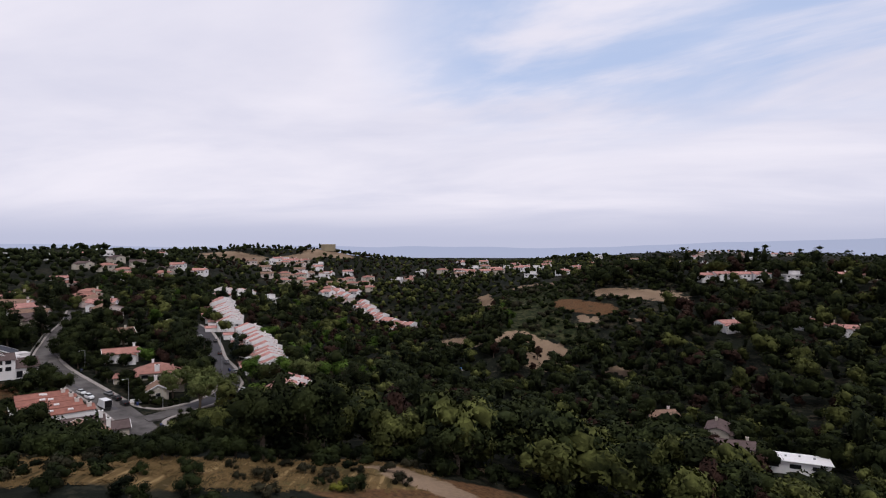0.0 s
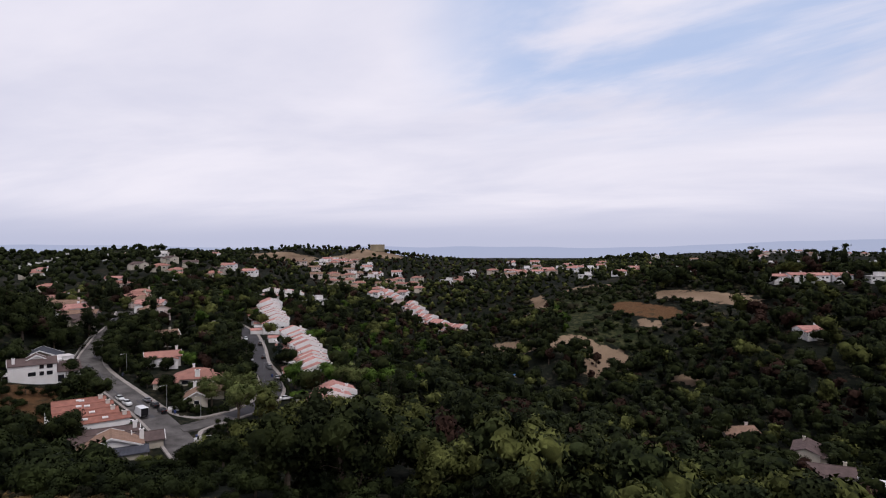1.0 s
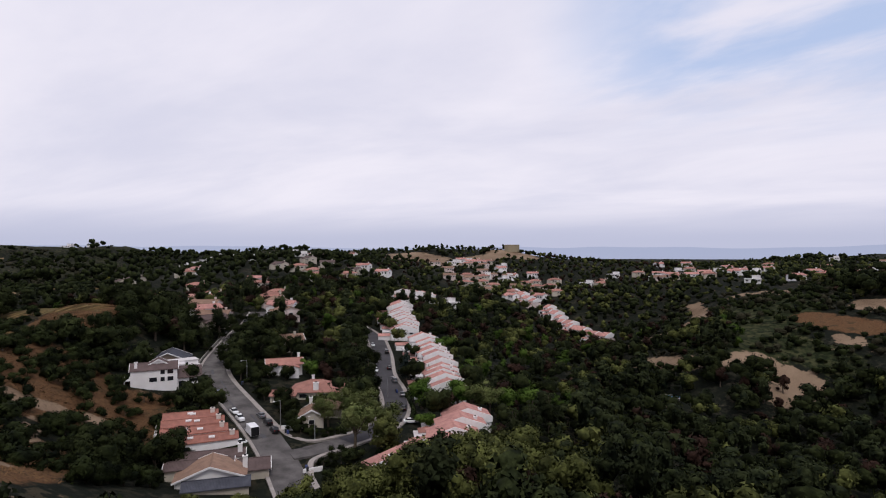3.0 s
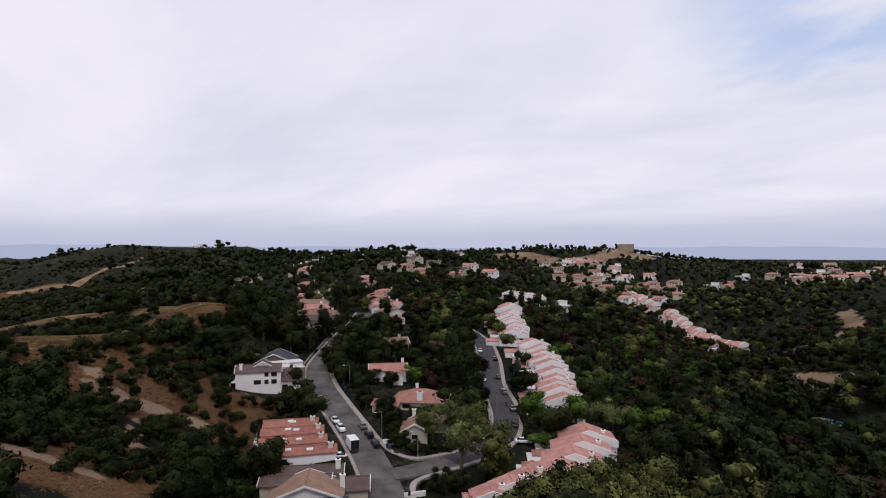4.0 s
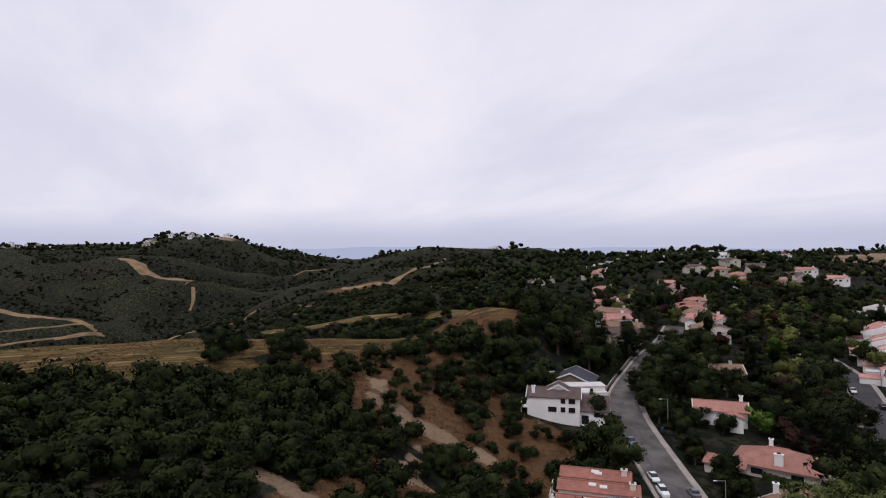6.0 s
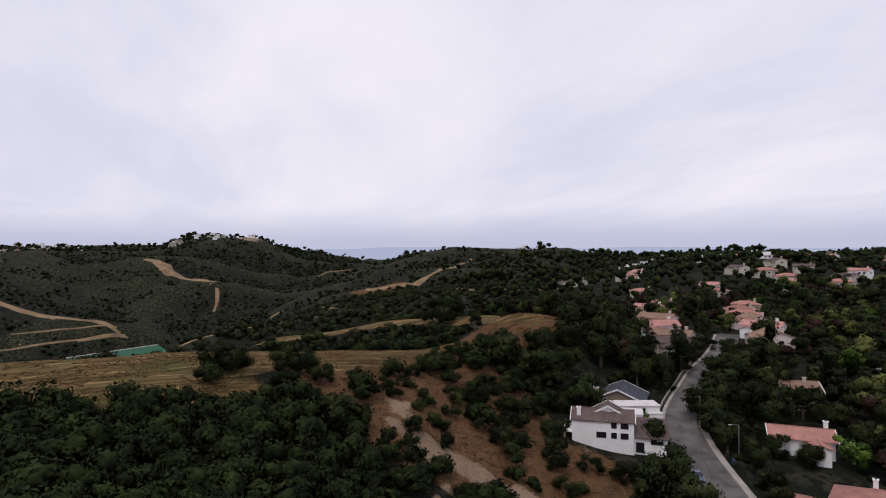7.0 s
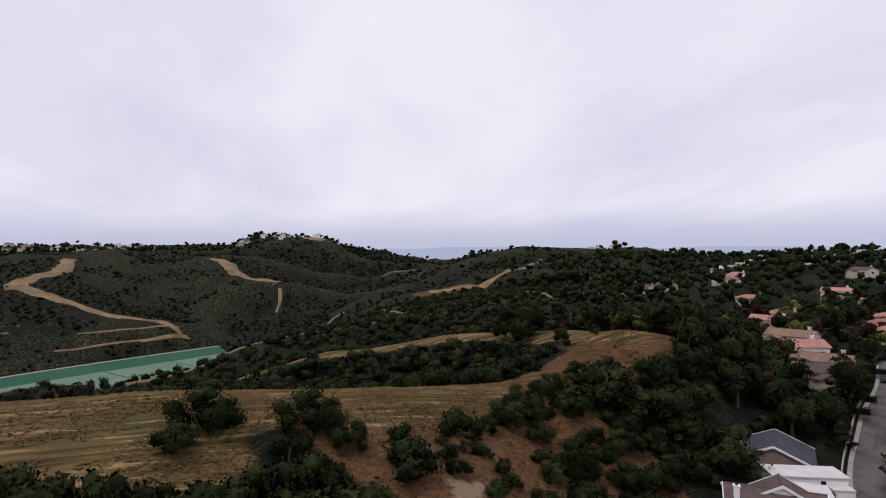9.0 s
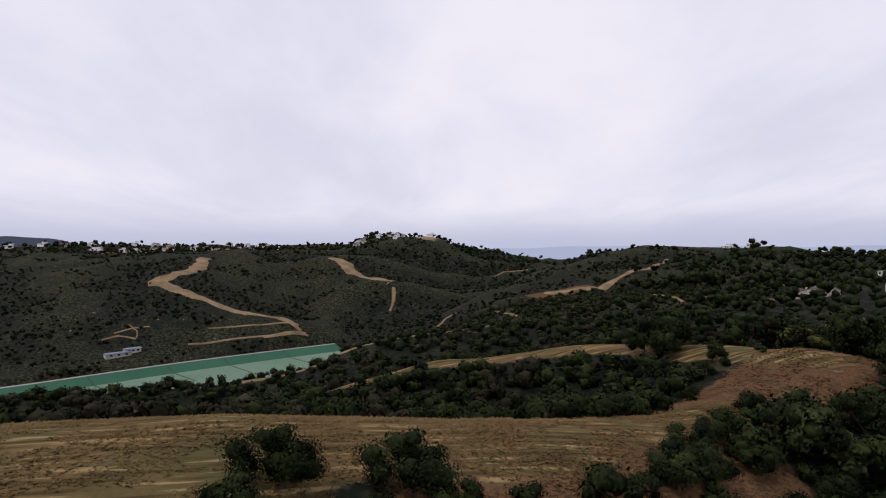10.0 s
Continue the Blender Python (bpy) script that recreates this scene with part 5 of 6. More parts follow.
for x, y, s in ((-155, 258, 1.2), (-165, 263.5, 1.4), (-167.5, 272, 1.45), (-151, 264, 1.2), (-172, 283, 1.4), (-175.5, 279, 1.15), (-180.5, 293, 1.1), (-187, 305, 1.0), (-158, 276, 1.2), (-147, 272, 1.1), (-174, 292, 1.25), (-164, 292, 1.1), (-181, 306, 1.1), (-148, 256, 1.0), (-150, 243.5, 0.6), (-138, 268, 1.1), (-130, 264, 1.0), (-122, 258, 1.0), (-119, 268, 1.2), (-126, 276, 1.2), (-113, 264, 1.1), (-106, 257, 1.0), (-115, 279, 1.1), (-122, 288, 1.2), (-128, 299, 1.1), (-134, 311, 1.2), (-141, 322, 1.1), (-99, 248, 0.9), (-96, 240, 0.7), (-151, 338, 1.1), (-149, 350, 1.2), (-141, 356, 1.0)):
    placed("oak", x, y, s, label="large dark oak with a spreading crown near the street")
for x, y, s in ((-186, 268, 0.8), (-192, 283, 1.15), (-182, 262, 0.6), (-197, 289, 1.1), (-205, 283, 1.0), (-206, 318, 1.0)):
    placed("pine", x, y, s)
for x, y, s in ((-207, 246, 1.5), (-214, 252, 1.6), (-203, 256, 1.5), (-210, 264, 1.7), (-218, 272, 1.6), (-200, 268, 1.4), (-207, 276, 1.5), (-226, 268, 1.5), (-224, 282, 1.6), (-214, 285, 1.5), (-234, 278, 1.5), (-199, 237, 1.2), (-204, 230, 1.2), (-193, 262, 1.2), (-232, 292, 1.6), (-242, 288, 1.5), (-240, 266, 1.3), (-190, 271, 0.85), (-195, 276, 0.95), (-202, 296, 1.0), (-195, 268, 0.9), (-201, 303, 0.9), (-150, 246.5, 0.75), (-137, 233.5, 0.8), (-142, 239, 0.7), (-127, 223.5, 0.55), (-131, 228, 0.6), (-147, 238, 0.9), (-152.5, 243.3, 1.15), (-157, 248, 1.2), (-161, 253, 1.3)):
    placed("oak", x, y, s, label="tall dark oak in a dense grove above the houses")
for x, y, s in ((-39, 228, 1.05), (-40, 240, 1.0), (-43, 222, 1.0), (-36, 248, 1.1)):
    placed("pine", x, y, s)
for x, y, s in ((-68, 164, 0.6), (-62, 168, 0.65), (-57, 165, 0.85), (-66, 160, 0.85), (-75, 160, 0.95), (-60, 156, 1.1), (-52, 161, 1.4), (-48, 165, 1.4), (-42, 163, 1.4), (-37, 172, 1.45), (-57, 157, 1.0), (-34, 160, 1.4), (-82, 152, 0.6), (-88, 158, 0.45), (-49, 172, 1.3), (-55, 149, 1.1), (-93, 149, 0.5), (-72, 150, 0.8), (-46, 154, 1.2), (-78, 165, 0.8),
                (-52, 186, 1.3), (-47, 184, 1.5), (-46, 194, 1.6), (-52, 177, 1.15), (-40, 180, 1.5), (-44, 170, 1.4), (-40, 202, 1.5), (-34, 190, 1.5), (-38, 214, 1.5)):
    placed("olive", x, y, s, label="broad olive green tree in the wood below the junction")
# shrubs on the field and the brown slope
for x, y, s in ((-189, 134, 2.0), (-186.5, 147.5, 2.1), (-185, 130, 1.2), (-182, 151, 1.4), (-181, 143, 1.2), (-189, 182, 1.6), (-193, 186, 1.5), (-187, 175.5, 0.9), (-177, 186, 1.6), (-172, 184, 1.3), (-183, 193, 1.7), (-184, 172, 0.5), (-181, 169, 0.55), (-183, 166, 0.45), (-203, 200, 1.5), (-199, 192, 1.35), (-195, 199, 1.2), (-207, 207, 1.2), (-212, 214, 1.2), (-191, 189, 1.3), (-186, 186, 1.1),
                (-180, 189, 1.2), (-176, 181, 0.9), (-171, 176, 0.8), (-168, 170, 0.7), (-165.5, 164, 0.9), (-161, 160, 1.0), (-176, 165, 0.75), (-172, 169, 0.7), (-178, 197, 1.5), (-171, 191, 1.3), (-165, 185, 1.2), (-187, 202, 1.5), (-180, 208, 1.5), (-193, 210, 1.5), (-199, 217, 1.6),
                (-160, 196, 1.3), (-153, 192, 1.1), (-147, 186, 1.0), (-165, 200, 1.2), (-158, 204, 1.1), (-152, 208, 1.2), (-148, 210, 0.9), (-172, 206, 1.2), (-229, 214, 1.0), (-222, 262, 0.9), (-226, 172, 0.9), (-234, 205, 1.1), (-238, 200, 1.2), (-241, 208, 1.0),
                (-152, 152, 1.1), (-145, 158, 1.1), (-140, 163, 1.2), (-136, 152, 1.0), (-147, 144, 1.3), (-156, 141, 1.2), (-138, 170, 1.1), (-143, 172, 0.9), (-132, 160, 1.0), (-127, 147, 0.8), (-125, 168, 1.2), (-119, 164, 1.2), (-112, 159, 1.2)):
    placed("shrub", x, y, s)
for x, y, s in ((-60, 74, 0.9), (-52, 66, 0.7), (-40, 84, 0.8), (-33, 78, 0.5), (-24, 80, 0.55), (-16, 84, 0.5), (-12, 80, 0.6), (-58, 62, 0.9), (-66, 66, 1.0), (-48, 60, 0.8), (-44, 66, 0.6), (-74, 60, 1.1), (-30, 70, 0.6), (-22, 74, 0.5), (-40, 90, 0.9), (-33, 94, 0.9), (-26, 100, 0.8), (-14, 100, 0.7), (-47, 84, 0.9), (-55, 86, 1.0), (-64, 84, 1.0), (-28, 92, 0.6), (-19, 96, 0.6), (-6, 88, 0.5), (-38, 74, 0.4), (-70, 78, 1.0), (-76, 70, 1.0), (-50, 78, 0.35), (-46, 74, 0.3), (-43, 80, 0.35), (-36, 82, 0.3), (-30, 84, 0.35), (-27, 78, 0.3), (-20, 86, 0.4), (-24, 90, 0.35), (-13, 90, 0.35), (-9, 94, 0.4), (-34, 88, 0.4), (-56, 70, 0.6), (-62, 72, 0.7), (-35, 66, 0.7), (-26, 66, 0.6), (-18, 70, 0.5)):
    placed("shrub" if x < -30 or s > 0.55 else "sage", x, y, s * 1.25)
for x, y, s in ((-169.0, 235.6, 0.5), (-176.5, 230.8, 0.48)):
    placed("bright", x, y, s, label="round clipped bright green bush beside the white house")
placed("yellow", -14, 79, 0.45)
placed("yellow", -522, 527, 1.6, label="yellow-green flowering broom on the far slope")

# woods: jittered stands, kept off streets, houses, fields and bare earth
FOOTS = np.array(FOOT)


def free_ground(x, y, margin):
    ok = np.ones(len(x), bool)
    for line, half in ((STREET_A, HALF_A), (STREET_B, HALF_B)):
        d, _ = away(x, y, line[::2])
        ok &= d > half + 2.2 + margin
    for fx, fy, r in FOOTS:
        ok &= np.hypot(x - fx, y - fy) > r * 0.78 + margin * 0.55
    for bx, by, r in BUILT:
        ok &= np.hypot(x - bx, y - by) > r + margin * 0.25
    for kind in (BARE, GOLD, RUST):
        ok &= band_mask(kind, x, y) < 0.3
    for w0, w1, pts in TRACKS:
        near = (np.abs(x - pts[0][0]) < 300) & (np.abs(y - pts[0][1]) < 300)
        if near.any():
            d, _ = away(x[near], y[near], pts)
            ok[near] &= d > max(w0, w1) * 0.9 + 2.0
    ok &= reservoir_mask(x, y) < 0.5
    return ok


def jitter(x0, x1, y0, y1, step, seed):
    rng = np.random.RandomState(seed)
    X, Y = np.meshgrid(np.arange(x0, x1, step), np.arange(y0, y1, step))
    x, y = X.ravel() + rng.uniform(-0.45, 0.45, X.size) * step, Y.ravel() + rng.uniform(-0.45, 0.45, X.size) * step
    return x, y


def scrub_zone(x, y):
    """True on the chaparral side: west of the upper street and beyond the ridge."""
    left = (x < -118) & (y < 262) & (away(x, y, STREET_A[::2])[0] > 8) & ((y - 150) * 0.77 + (x + 60) * 0.63 < 0)
    return left | ((x < -290) & (y < 330)) | (x < -470) & (y < 560) | (x < -700)


STANDS = []


def stand(x, y, kinds, scales, rng):
    for a, b in zip(x, y):
        k = kinds[rng.randint(len(kinds))]
        STANDS.append((k, a, b, rng.uniform(*scales)))


_r = np.random.RandomState(21)
# wood below the first heading
x, y = jitter(-62, 150, 98, 420, 8.8, 1)
ok = free_ground(x, y, 2.6) & ~((x < -30) & (y > 170)) & ~((x < -48) & (y > 150)) & (np.abs(x) < y * 0.85 + 20) & (x > -0.33 * y)
near_wood = ok & (y < 185)
stand(x[near_wood], y[near_wood], ["olive", "oak", "olive", "pine", "olive", "oak", "plum", "olive"], (0.8, 1.6), _r)
stand(x[ok & ~near_wood], y[ok & ~near_wood], ["oak", "oak", "pine", "oak", "olive", "pine", "plum", "oak"], (0.7, 1.5), _r)
# gardens and groves round the streets
x, y = jitter(-300, 60, 160, 560, 8.6, 2)
ok = free_ground(x, y, 2.8) & ~((x < -0.33 * y) & (y < 190)) & ~scrub_zone(x, y) & ~((x > -62) & (y < 420) & (np.abs(x) < y * 0.85 + 20) & ~((x < -30) & (y > 170)))
stand(x[ok], y[ok], ["oak", "oak", "pine", "olive", "pine", "plum", "oak", "bright", "oak", "plum", "olive"], (0.5, 1.35), _r)
x, y = jitter(-165, -84, 196, 262, 4.6, 12)
ok = free_ground(x, y, 0.2) & ~scrub_zone(x, y) & (np.random.RandomState(5).rand(len(x)) < 0.55)
stand(x[ok], y[ok], ["shrub", "shrub", "sage"], (0.35, 0.7), _r)
x, y = jitter(-84, -40, 170, 262, 5.0, 13)
ok = free_ground(x, y, 0.2) & (np.random.RandomState(6).rand(len(x)) < 0.5)
stand(x[ok], y[ok], ["shrub", "shrub", "bright"], (0.35, 0.65), _r)
x, y = jitter(-75, 45, 90, 112, 4.4, 14)
ok = free_ground(x, y, 0.3)
west_end = x < -20
stand(x[ok & west_end], y[ok & west_end], ["shrub"], (0.5, 0.9), _r)
stand(x[ok & ~west_end], y[ok & ~west_end], ["shrub", "shrub", "shrub", "oak"], (0.6, 1.2), _r)
x, y = jitter(-75, -30, 108, 176, 6.0, 15)
ok = free_ground(x, y, 0.6) & (x < -0.33 * y) & (x > -0.62 * y)
stand(x[ok], y[ok], ["shrub", "shrub", "oak"], (0.4, 0.75), _r)
# low bushes over the grass of the knoll
x, y = jitter(-72, 6, 58, 106, 3.6, 17)
ok = (band_mask(GOLD, x, y) > 0.2) & (band_mask(BARE, x, y) < 0.3) & (hash_noise(x, y, 9, 31) > 0.52)
stand(x[ok], y[ok], ["shrub", "sage", "shrub"], (0.28, 0.62), _r)
# left-hand thicket and gullies
x, y = jitter(-174, -136, 100, 152, 4.4, 18)
ok = (band_mask(GOLD, x, y) < 0.3) & (band_mask(BARE, x, y) < 0.3) & (hash_noise(x, y, 16, 33) > 0.2)
stand(x[ok], y[ok], ["shrub"], (0.8, 1.5), _r)
x, y = jitter(-190, -55, 62, 168, 4.7, 3)
ok = free_ground(x, y, 0.8) & ((y - 60) < (-x - 20) * 1.05) & (x > -178) & ~((x > -112) & (y > 112) & (x < -60)) & (hash_noise(x, y, 22, 8) > 0.1)
stand(x[ok], y[ok], ["shrub", "shrub", "shrub"], (0.8, 1.6), _r)
x, y = jitter(-204, -118, 122, 214, 5.4, 6)
rm = np.random.RandomState(7).rand(len(x))
ok = (band_mask(RUST, x, y) > 0.3) & (band_mask(BARE, x, y) < 0.3) & (band_mask(GOLD, x, y) < 0.3) & (rm < 0.72)
for bx, by, br in BUILT:
    ok &= np.hypot(x - bx, y - by) > br + 0.8
stand(x[ok], y[ok], ["shrub"], (0.65, 1.55), _r)
x, y = jitter(-213, -182, 203, 247, 4.3, 16)
ok = free_ground(x, y, 0.3)
stand(x[ok], y[ok], ["shrub", "shrub", "oak"], (0.7, 1.3), _r)
x, y = jitter(-345, -212, 60, 262, 4.5, 4)
ok = free_ground(x, y, 0.6)
crest = away(x, y, [(-236, 250), (-278, 239), (-295, 220), (-319, 157)])[0] < 17
stand(x[ok & crest], y[ok & crest], ["shrub", "shrub", "sage"], (0.4, 0.75), _r)
stand(x[ok & ~crest], y[ok & ~crest], ["shrub", "shrub", "shrub", "sage"], (0.85, 1.6), _r)
x, y = jitter(-212, -118, 150, 262, 5.2, 5)
ok = free_ground(x, y, 2.0) & scrub_zone(x, y) & (hash_noise(x, y, 20, 9) > 0.1)
stand(x[ok], y[ok], ["shrub", "oak", "shrub", "shrub"], (0.8, 1.3), _r)

# those nearest the middle of the plan stand as trees of their own, the others as woodland
STANDS.sort(key=lambda s: away([s[1]], [s[2]], [(0, 70), (-60, 120), (-150, 170)])[0][0] + (20 if s[0] == "shrub" else 0))
N_SINGLE = max(0, 360 - TREE_COUNT[0])
for k, x, y, s in STANDS[:N_SINGLE]:
    tree(k, x, y, s)
WOODS = STANDS[N_SINGLE:]


def scatter(name, label, items, kind, detail, variants=4):
    """Many trees of one kind joined into one mesh of stuff."""
    if not items:
        return
    tpl = []
    for v in range(variants):
        t, (cv, cf, cn) = species(kind, hash_of(kind) + 900 + v * 13, detail)
        tpl.append((cv, cf, cn))
    rng = np.random.RandomState(len(items))
    Vs, Fs, Ns, base = [], [], [], 0
    P = np.array([(i[1], i[2]) for i in items])
    Z = land_height(P[:, 0], P[:, 1])
    for (k, x, y, s), z in zip(items, Z):
        V, F, N = tpl[rng.randint(variants)]
        a = rng.uniform(0, 6.283)
        c, d = math.cos(a) * s, math.sin(a) * s
        e = rng.uniform(0.75, 1.35)
        R = np.array(((c * e, -d, 0), (d * e, c, 0), (0, 0, s * rng.uniform(0.8, 1.2))))
        Vs.append(V @ R.T + np.array((x, y, z - 0.2)))
        Ns.append(N @ R.T / s)
        Fs.append(F + base)
        base += len(V)
    Ns = np.vstack(Ns)
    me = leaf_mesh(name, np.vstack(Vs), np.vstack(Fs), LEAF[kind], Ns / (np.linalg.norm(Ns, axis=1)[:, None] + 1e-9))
    tagged(new(name, me), label, "woodland", kind="stuff")


for k in ("oak", "olive", "pine", "plum", "bright", "shrub", "sage"):
    scatter("woodland" if k not in ("shrub", "sage") else "chaparral", {"oak": "dense dark green broadleaf woodland between houses", "olive": "olive green broadleaf woodland on the slopes", "pine": "dense dark pines on the valley slopes", "plum": "scattered reddish-brown trees in the woods", "bright": "scattered bright green garden trees", "shrub": "dense dark green chaparral on the hillside", "sage": "grey-green garden shrubs"}[k],
            [s for s in WOODS[:950] if s[0] == k], k, "mid")
    scatter("woodland" if k not in ("shrub", "sage") else "chaparral", "dense dark green woodland further off" if k != "shrub" else "dark chaparral further off", [s for s in WOODS[950:] if s[0] == k], k, "low")

# far woods and scrub
FARSET = {k: [] for k in ("oak", "olive", "pine", "shrub", "sage", "plum")}
MIDSET = {k: [] for k in FARSET}


def far_fill(x0, x1, y0, y1, step, seed, kinds, scales, keep=1.0, clump=0.0, test=None, near=False):
    x, y = jitter(x0, x1, y0, y1, step, seed)
    rng = np.random.RandomState(seed + 50)
    ok = free_ground(x, y, 1.0) & (rng.rand(len(x)) < keep)
    if clump:
        wet = np.where(x < -360, 1 - spurs(x, y), hash_noise(x, y, 60, seed))
        ok &= wet * 0.6 + hash_noise(x, y, 23, seed + 1) * 0.4 > clump
    if test is not None:
        ok &= test(x, y)
    for a, b in zip(x[ok], y[ok]):
        k = kinds[rng.randint(len(kinds))]
        (MIDSET if near else FARSET)[k].append((k, a, b, rng.uniform(*scales)))


wedge = lambda x, y: (np.abs(x) < y * 0.80 + 60)
scrub_hill = lambda x, y: (x > 0) & (x < 130) & (y > 400) & (y < 640)
far_fill(150, 520, 150, 640, 11.5, 31, ["oak", "pine", "olive", "plum", "oak"], (0.6, 2.0), 1, 0, lambda x, y: wedge(x, y) & ~scrub_hill(x, y) & ~((x < 208) & (y > 452) & (y < 535)), True)
far_fill(60, 150, 420, 640, 9.5, 32, ["oak", "olive", "plum"], (0.5, 1.0), 1, 0, lambda x, y: ~((x < 135) & (y > 400)), True)
far_fill(0, 212, 400, 640, 6.8, 33, ["shrub", "sage", "shrub", "shrub"], (0.5, 1.7), 0.9, 0.3, None, True)
far_fill(-300, 60, 560, 1150, 12.5, 34, ["oak", "olive", "pine", "plum"], (0.55, 1.0), 0.92, 0, lambda x, y: ~((x > -5) & (y < 640)))
far_fill(-700, -300, 330, 1000, 13.2, 35, ["oak", "pine", "oak"], (0.6, 1.1), 0.95, 0, lambda x, y: ~scrub_zone(x, y) & (y > -0.9 * (x + 300) * 0.6 + 330))
far_fill(60, 420, 640, 1400, 12.5, 36, ["oak", "olive", "pine"], (0.5, 1.0), 0.8, 0.25, wedge)
far_fill(420, 1100, 560, 1800, 17, 37, ["oak", "oak", "shrub"], (0.5, 1.0), 0.7, 0.35, wedge)
far_fill(-700, -290, -60, 470, 7.4, 38, ["shrub", "shrub", "shrub", "sage"], (0.7, 1.7), 0.97, 0.16, scrub_zone, True)
far_fill(-1250, -700, -330, 640, 8.6, 39, ["shrub", "shrub", "shrub", "sage"], (0.5, 1.35), 0.95, 0.36)
far_fill(-1520, -1250, -420, 700, 11.5, 40, ["shrub", "oak", "shrub"], (0.6, 1.2), 0.95, 0.25)
far_fill(-1300, -640, 480, 1100, 14.0, 41, ["shrub", "oak", "sage", "shrub"], (0.8, 1.3), 0.85, 0.36)
far_fill(-660, -290, 470, 640, 8.4, 43, ["shrub", "oak", "shrub", "sage"], (0.7, 1.7), 0.95, 0.22, scrub_zone)
far_fill(-480, -290, 325, 480, 9.0, 44, ["shrub", "oak", "shrub", "sage"], (0.6, 1.4), 0.95, 0.12, lambda x, y: (y < -0.54 * (x + 300) + 338) & ~scrub_zone(x, y))
far_fill(-160, 60, 600, 780, 11.0, 45, ["oak", "olive", "shrub"], (0.6, 1.2), 0.9)
far_fill(-640, -300, 1000, 1300, 16, 42, ["oak", "pine"], (0.5, 1.0), 0.6, 0.3)
_q = np.random.RandomState(91)
for cx, cy, n, r in ((-1450, 330, 26, 40), (-1440, 480, 18, 36), (-1440, 400, 16, 30), (-1400, 540, 16, 40), (-1400, 20, 14, 40), (-1385, -60, 14, 36), (-1385, -160, 16, 50), (-1385, -260, 16, 50), (-1380, 110, 14, 40), (-1370, 200, 10, 40), (-380, 650, 26, 45), (300, 1270, 30, 40), (-345, 1000, 14, 22), (-205, 1090, 10, 18), (-250, 1060, 6, 14), (-650, 640, 16, 40), (-900, 780, 14, 60), (-480, 620, 16, 40)):
    for _ in range(n):
        FARSET["pine" if _q.rand() < 0.35 else "oak"].append(("oak", cx + _q.normal() * r, cy + _q.normal() * r * 0.7, _q.uniform(0.7, 1.25)))
for k, items in MIDSET.items():
    if items:
        scatter("woodland" if k in ("oak", "olive", "pine", "plum") else "chaparral", {"oak": "dark green broadleaf woodland across the valley", "olive": "olive green woodland across the valley", "pine": "dark pines across the valley", "plum": "reddish-brown trees across the valley", "shrub": "green scrub on the hill across the valley", "sage": "grey-green scrub on the hill across the valley"}[k], items, k, "low", 5)
for k, items in FARSET.items():
    if items:
        scatter("far_woodland" if k in ("oak", "olive", "pine", "plum") else "far_scrub", {"oak": "distant dark green trees on the hills", "olive": "distant olive green trees on the hills", "pine": "distant dark pines on the hills", "plum": "distant reddish-brown trees", "shrub": "distant dark chaparral on dry hills", "sage": "distant grey-green scrub on dry hills"}[k], items, k, "far", 6)


# ---- dry grass: tufts on the field, the knoll and the brown slope ----
STRAW = material("dry_straw", (0.150, 0.098, 0.043), 0.95, 0, 0.03, (0.098, 0.066, 0.028), 0.12, 0.9, 0.2, 1.5, 0, 0.15, 0, "World")
STRAW_RED = material("dry_brush", (0.150, 0.085, 0.042), 0.95, 0, 0.03, (0.105, 0.060, 0.031), 0.12, 0.9, 0.2, 1.5, 0, 0.15, 0, "World")


def tufts(name, label, kind, mat, x0, x1, y0, y1, step, seed, high):
    rp = np.random.RandomState(seed + 5)
    count = int((x1 - x0) * (y1 - y0) / step ** 2)
    x, y = rp.uniform(x0, x1, count), rp.uniform(y0, y1, count)
    ok = (band_mask(kind, x, y) > 0.35) & (band_mask(BARE, x, y) < 0.5) & (hash_noise(x, y, 7, seed) * 0.6 + hash_noise(x, y, 2.5, seed + 1) * 0.4 > 0.36)
    x, y = x[ok], y[ok]
    rng = np.random.RandomState(seed)
    n = len(x)
    z = land_height(x, y)
    parts_v = []
    for k in range(3):
        a = rng.uniform(0, 6.283, n)
        h = high * rng.uniform(0.3, 1.3, n)
        w = 0.35 * step * rng.uniform(0.5, 1.0, n)
        dx, dy = np.cos(a) * w, np.sin(a) * w
        far = h * rng.uniform(3.0, 4.5, n)
        lx, ly = -np.sin(a) * far, np.cos(a) * far
        parts_v.append(np.stack([np.stack([x - dx, y - dy, z - 0.05], 1), np.stack([x + dx, y + dy, z - 0.05], 1), np.stack([x + lx, y + ly, z + h], 1)], 1).reshape(-1, 3))
    V = np.vstack(parts_v)
    up = rng.normal(size=(len(V) // 3, 3)) * 0.25 + np.array((0, 0, 1.0))
    me = leaf_mesh(name, V, np.arange(len(V)).reshape(-1, 3), mat, np.repeat(up, 3, 0))
    tagged(new(name, me), label, "grass", kind="stuff")


tufts("dry_grass", "golden dry grass on the hilltop field", GOLD, STRAW, -245, -170, 55, 215, 0.5, 61, 0.17)
tufts("dry_grass", "golden dry grass on the knoll", GOLD, STRAW, -70, 5, 60, 110, 0.55, 62, 0.2)
tufts("dry_brush", "reddish dry brush on the slope", RUST, STRAW_RED, -245, -110, 110, 262, 0.62, 63, 0.17)


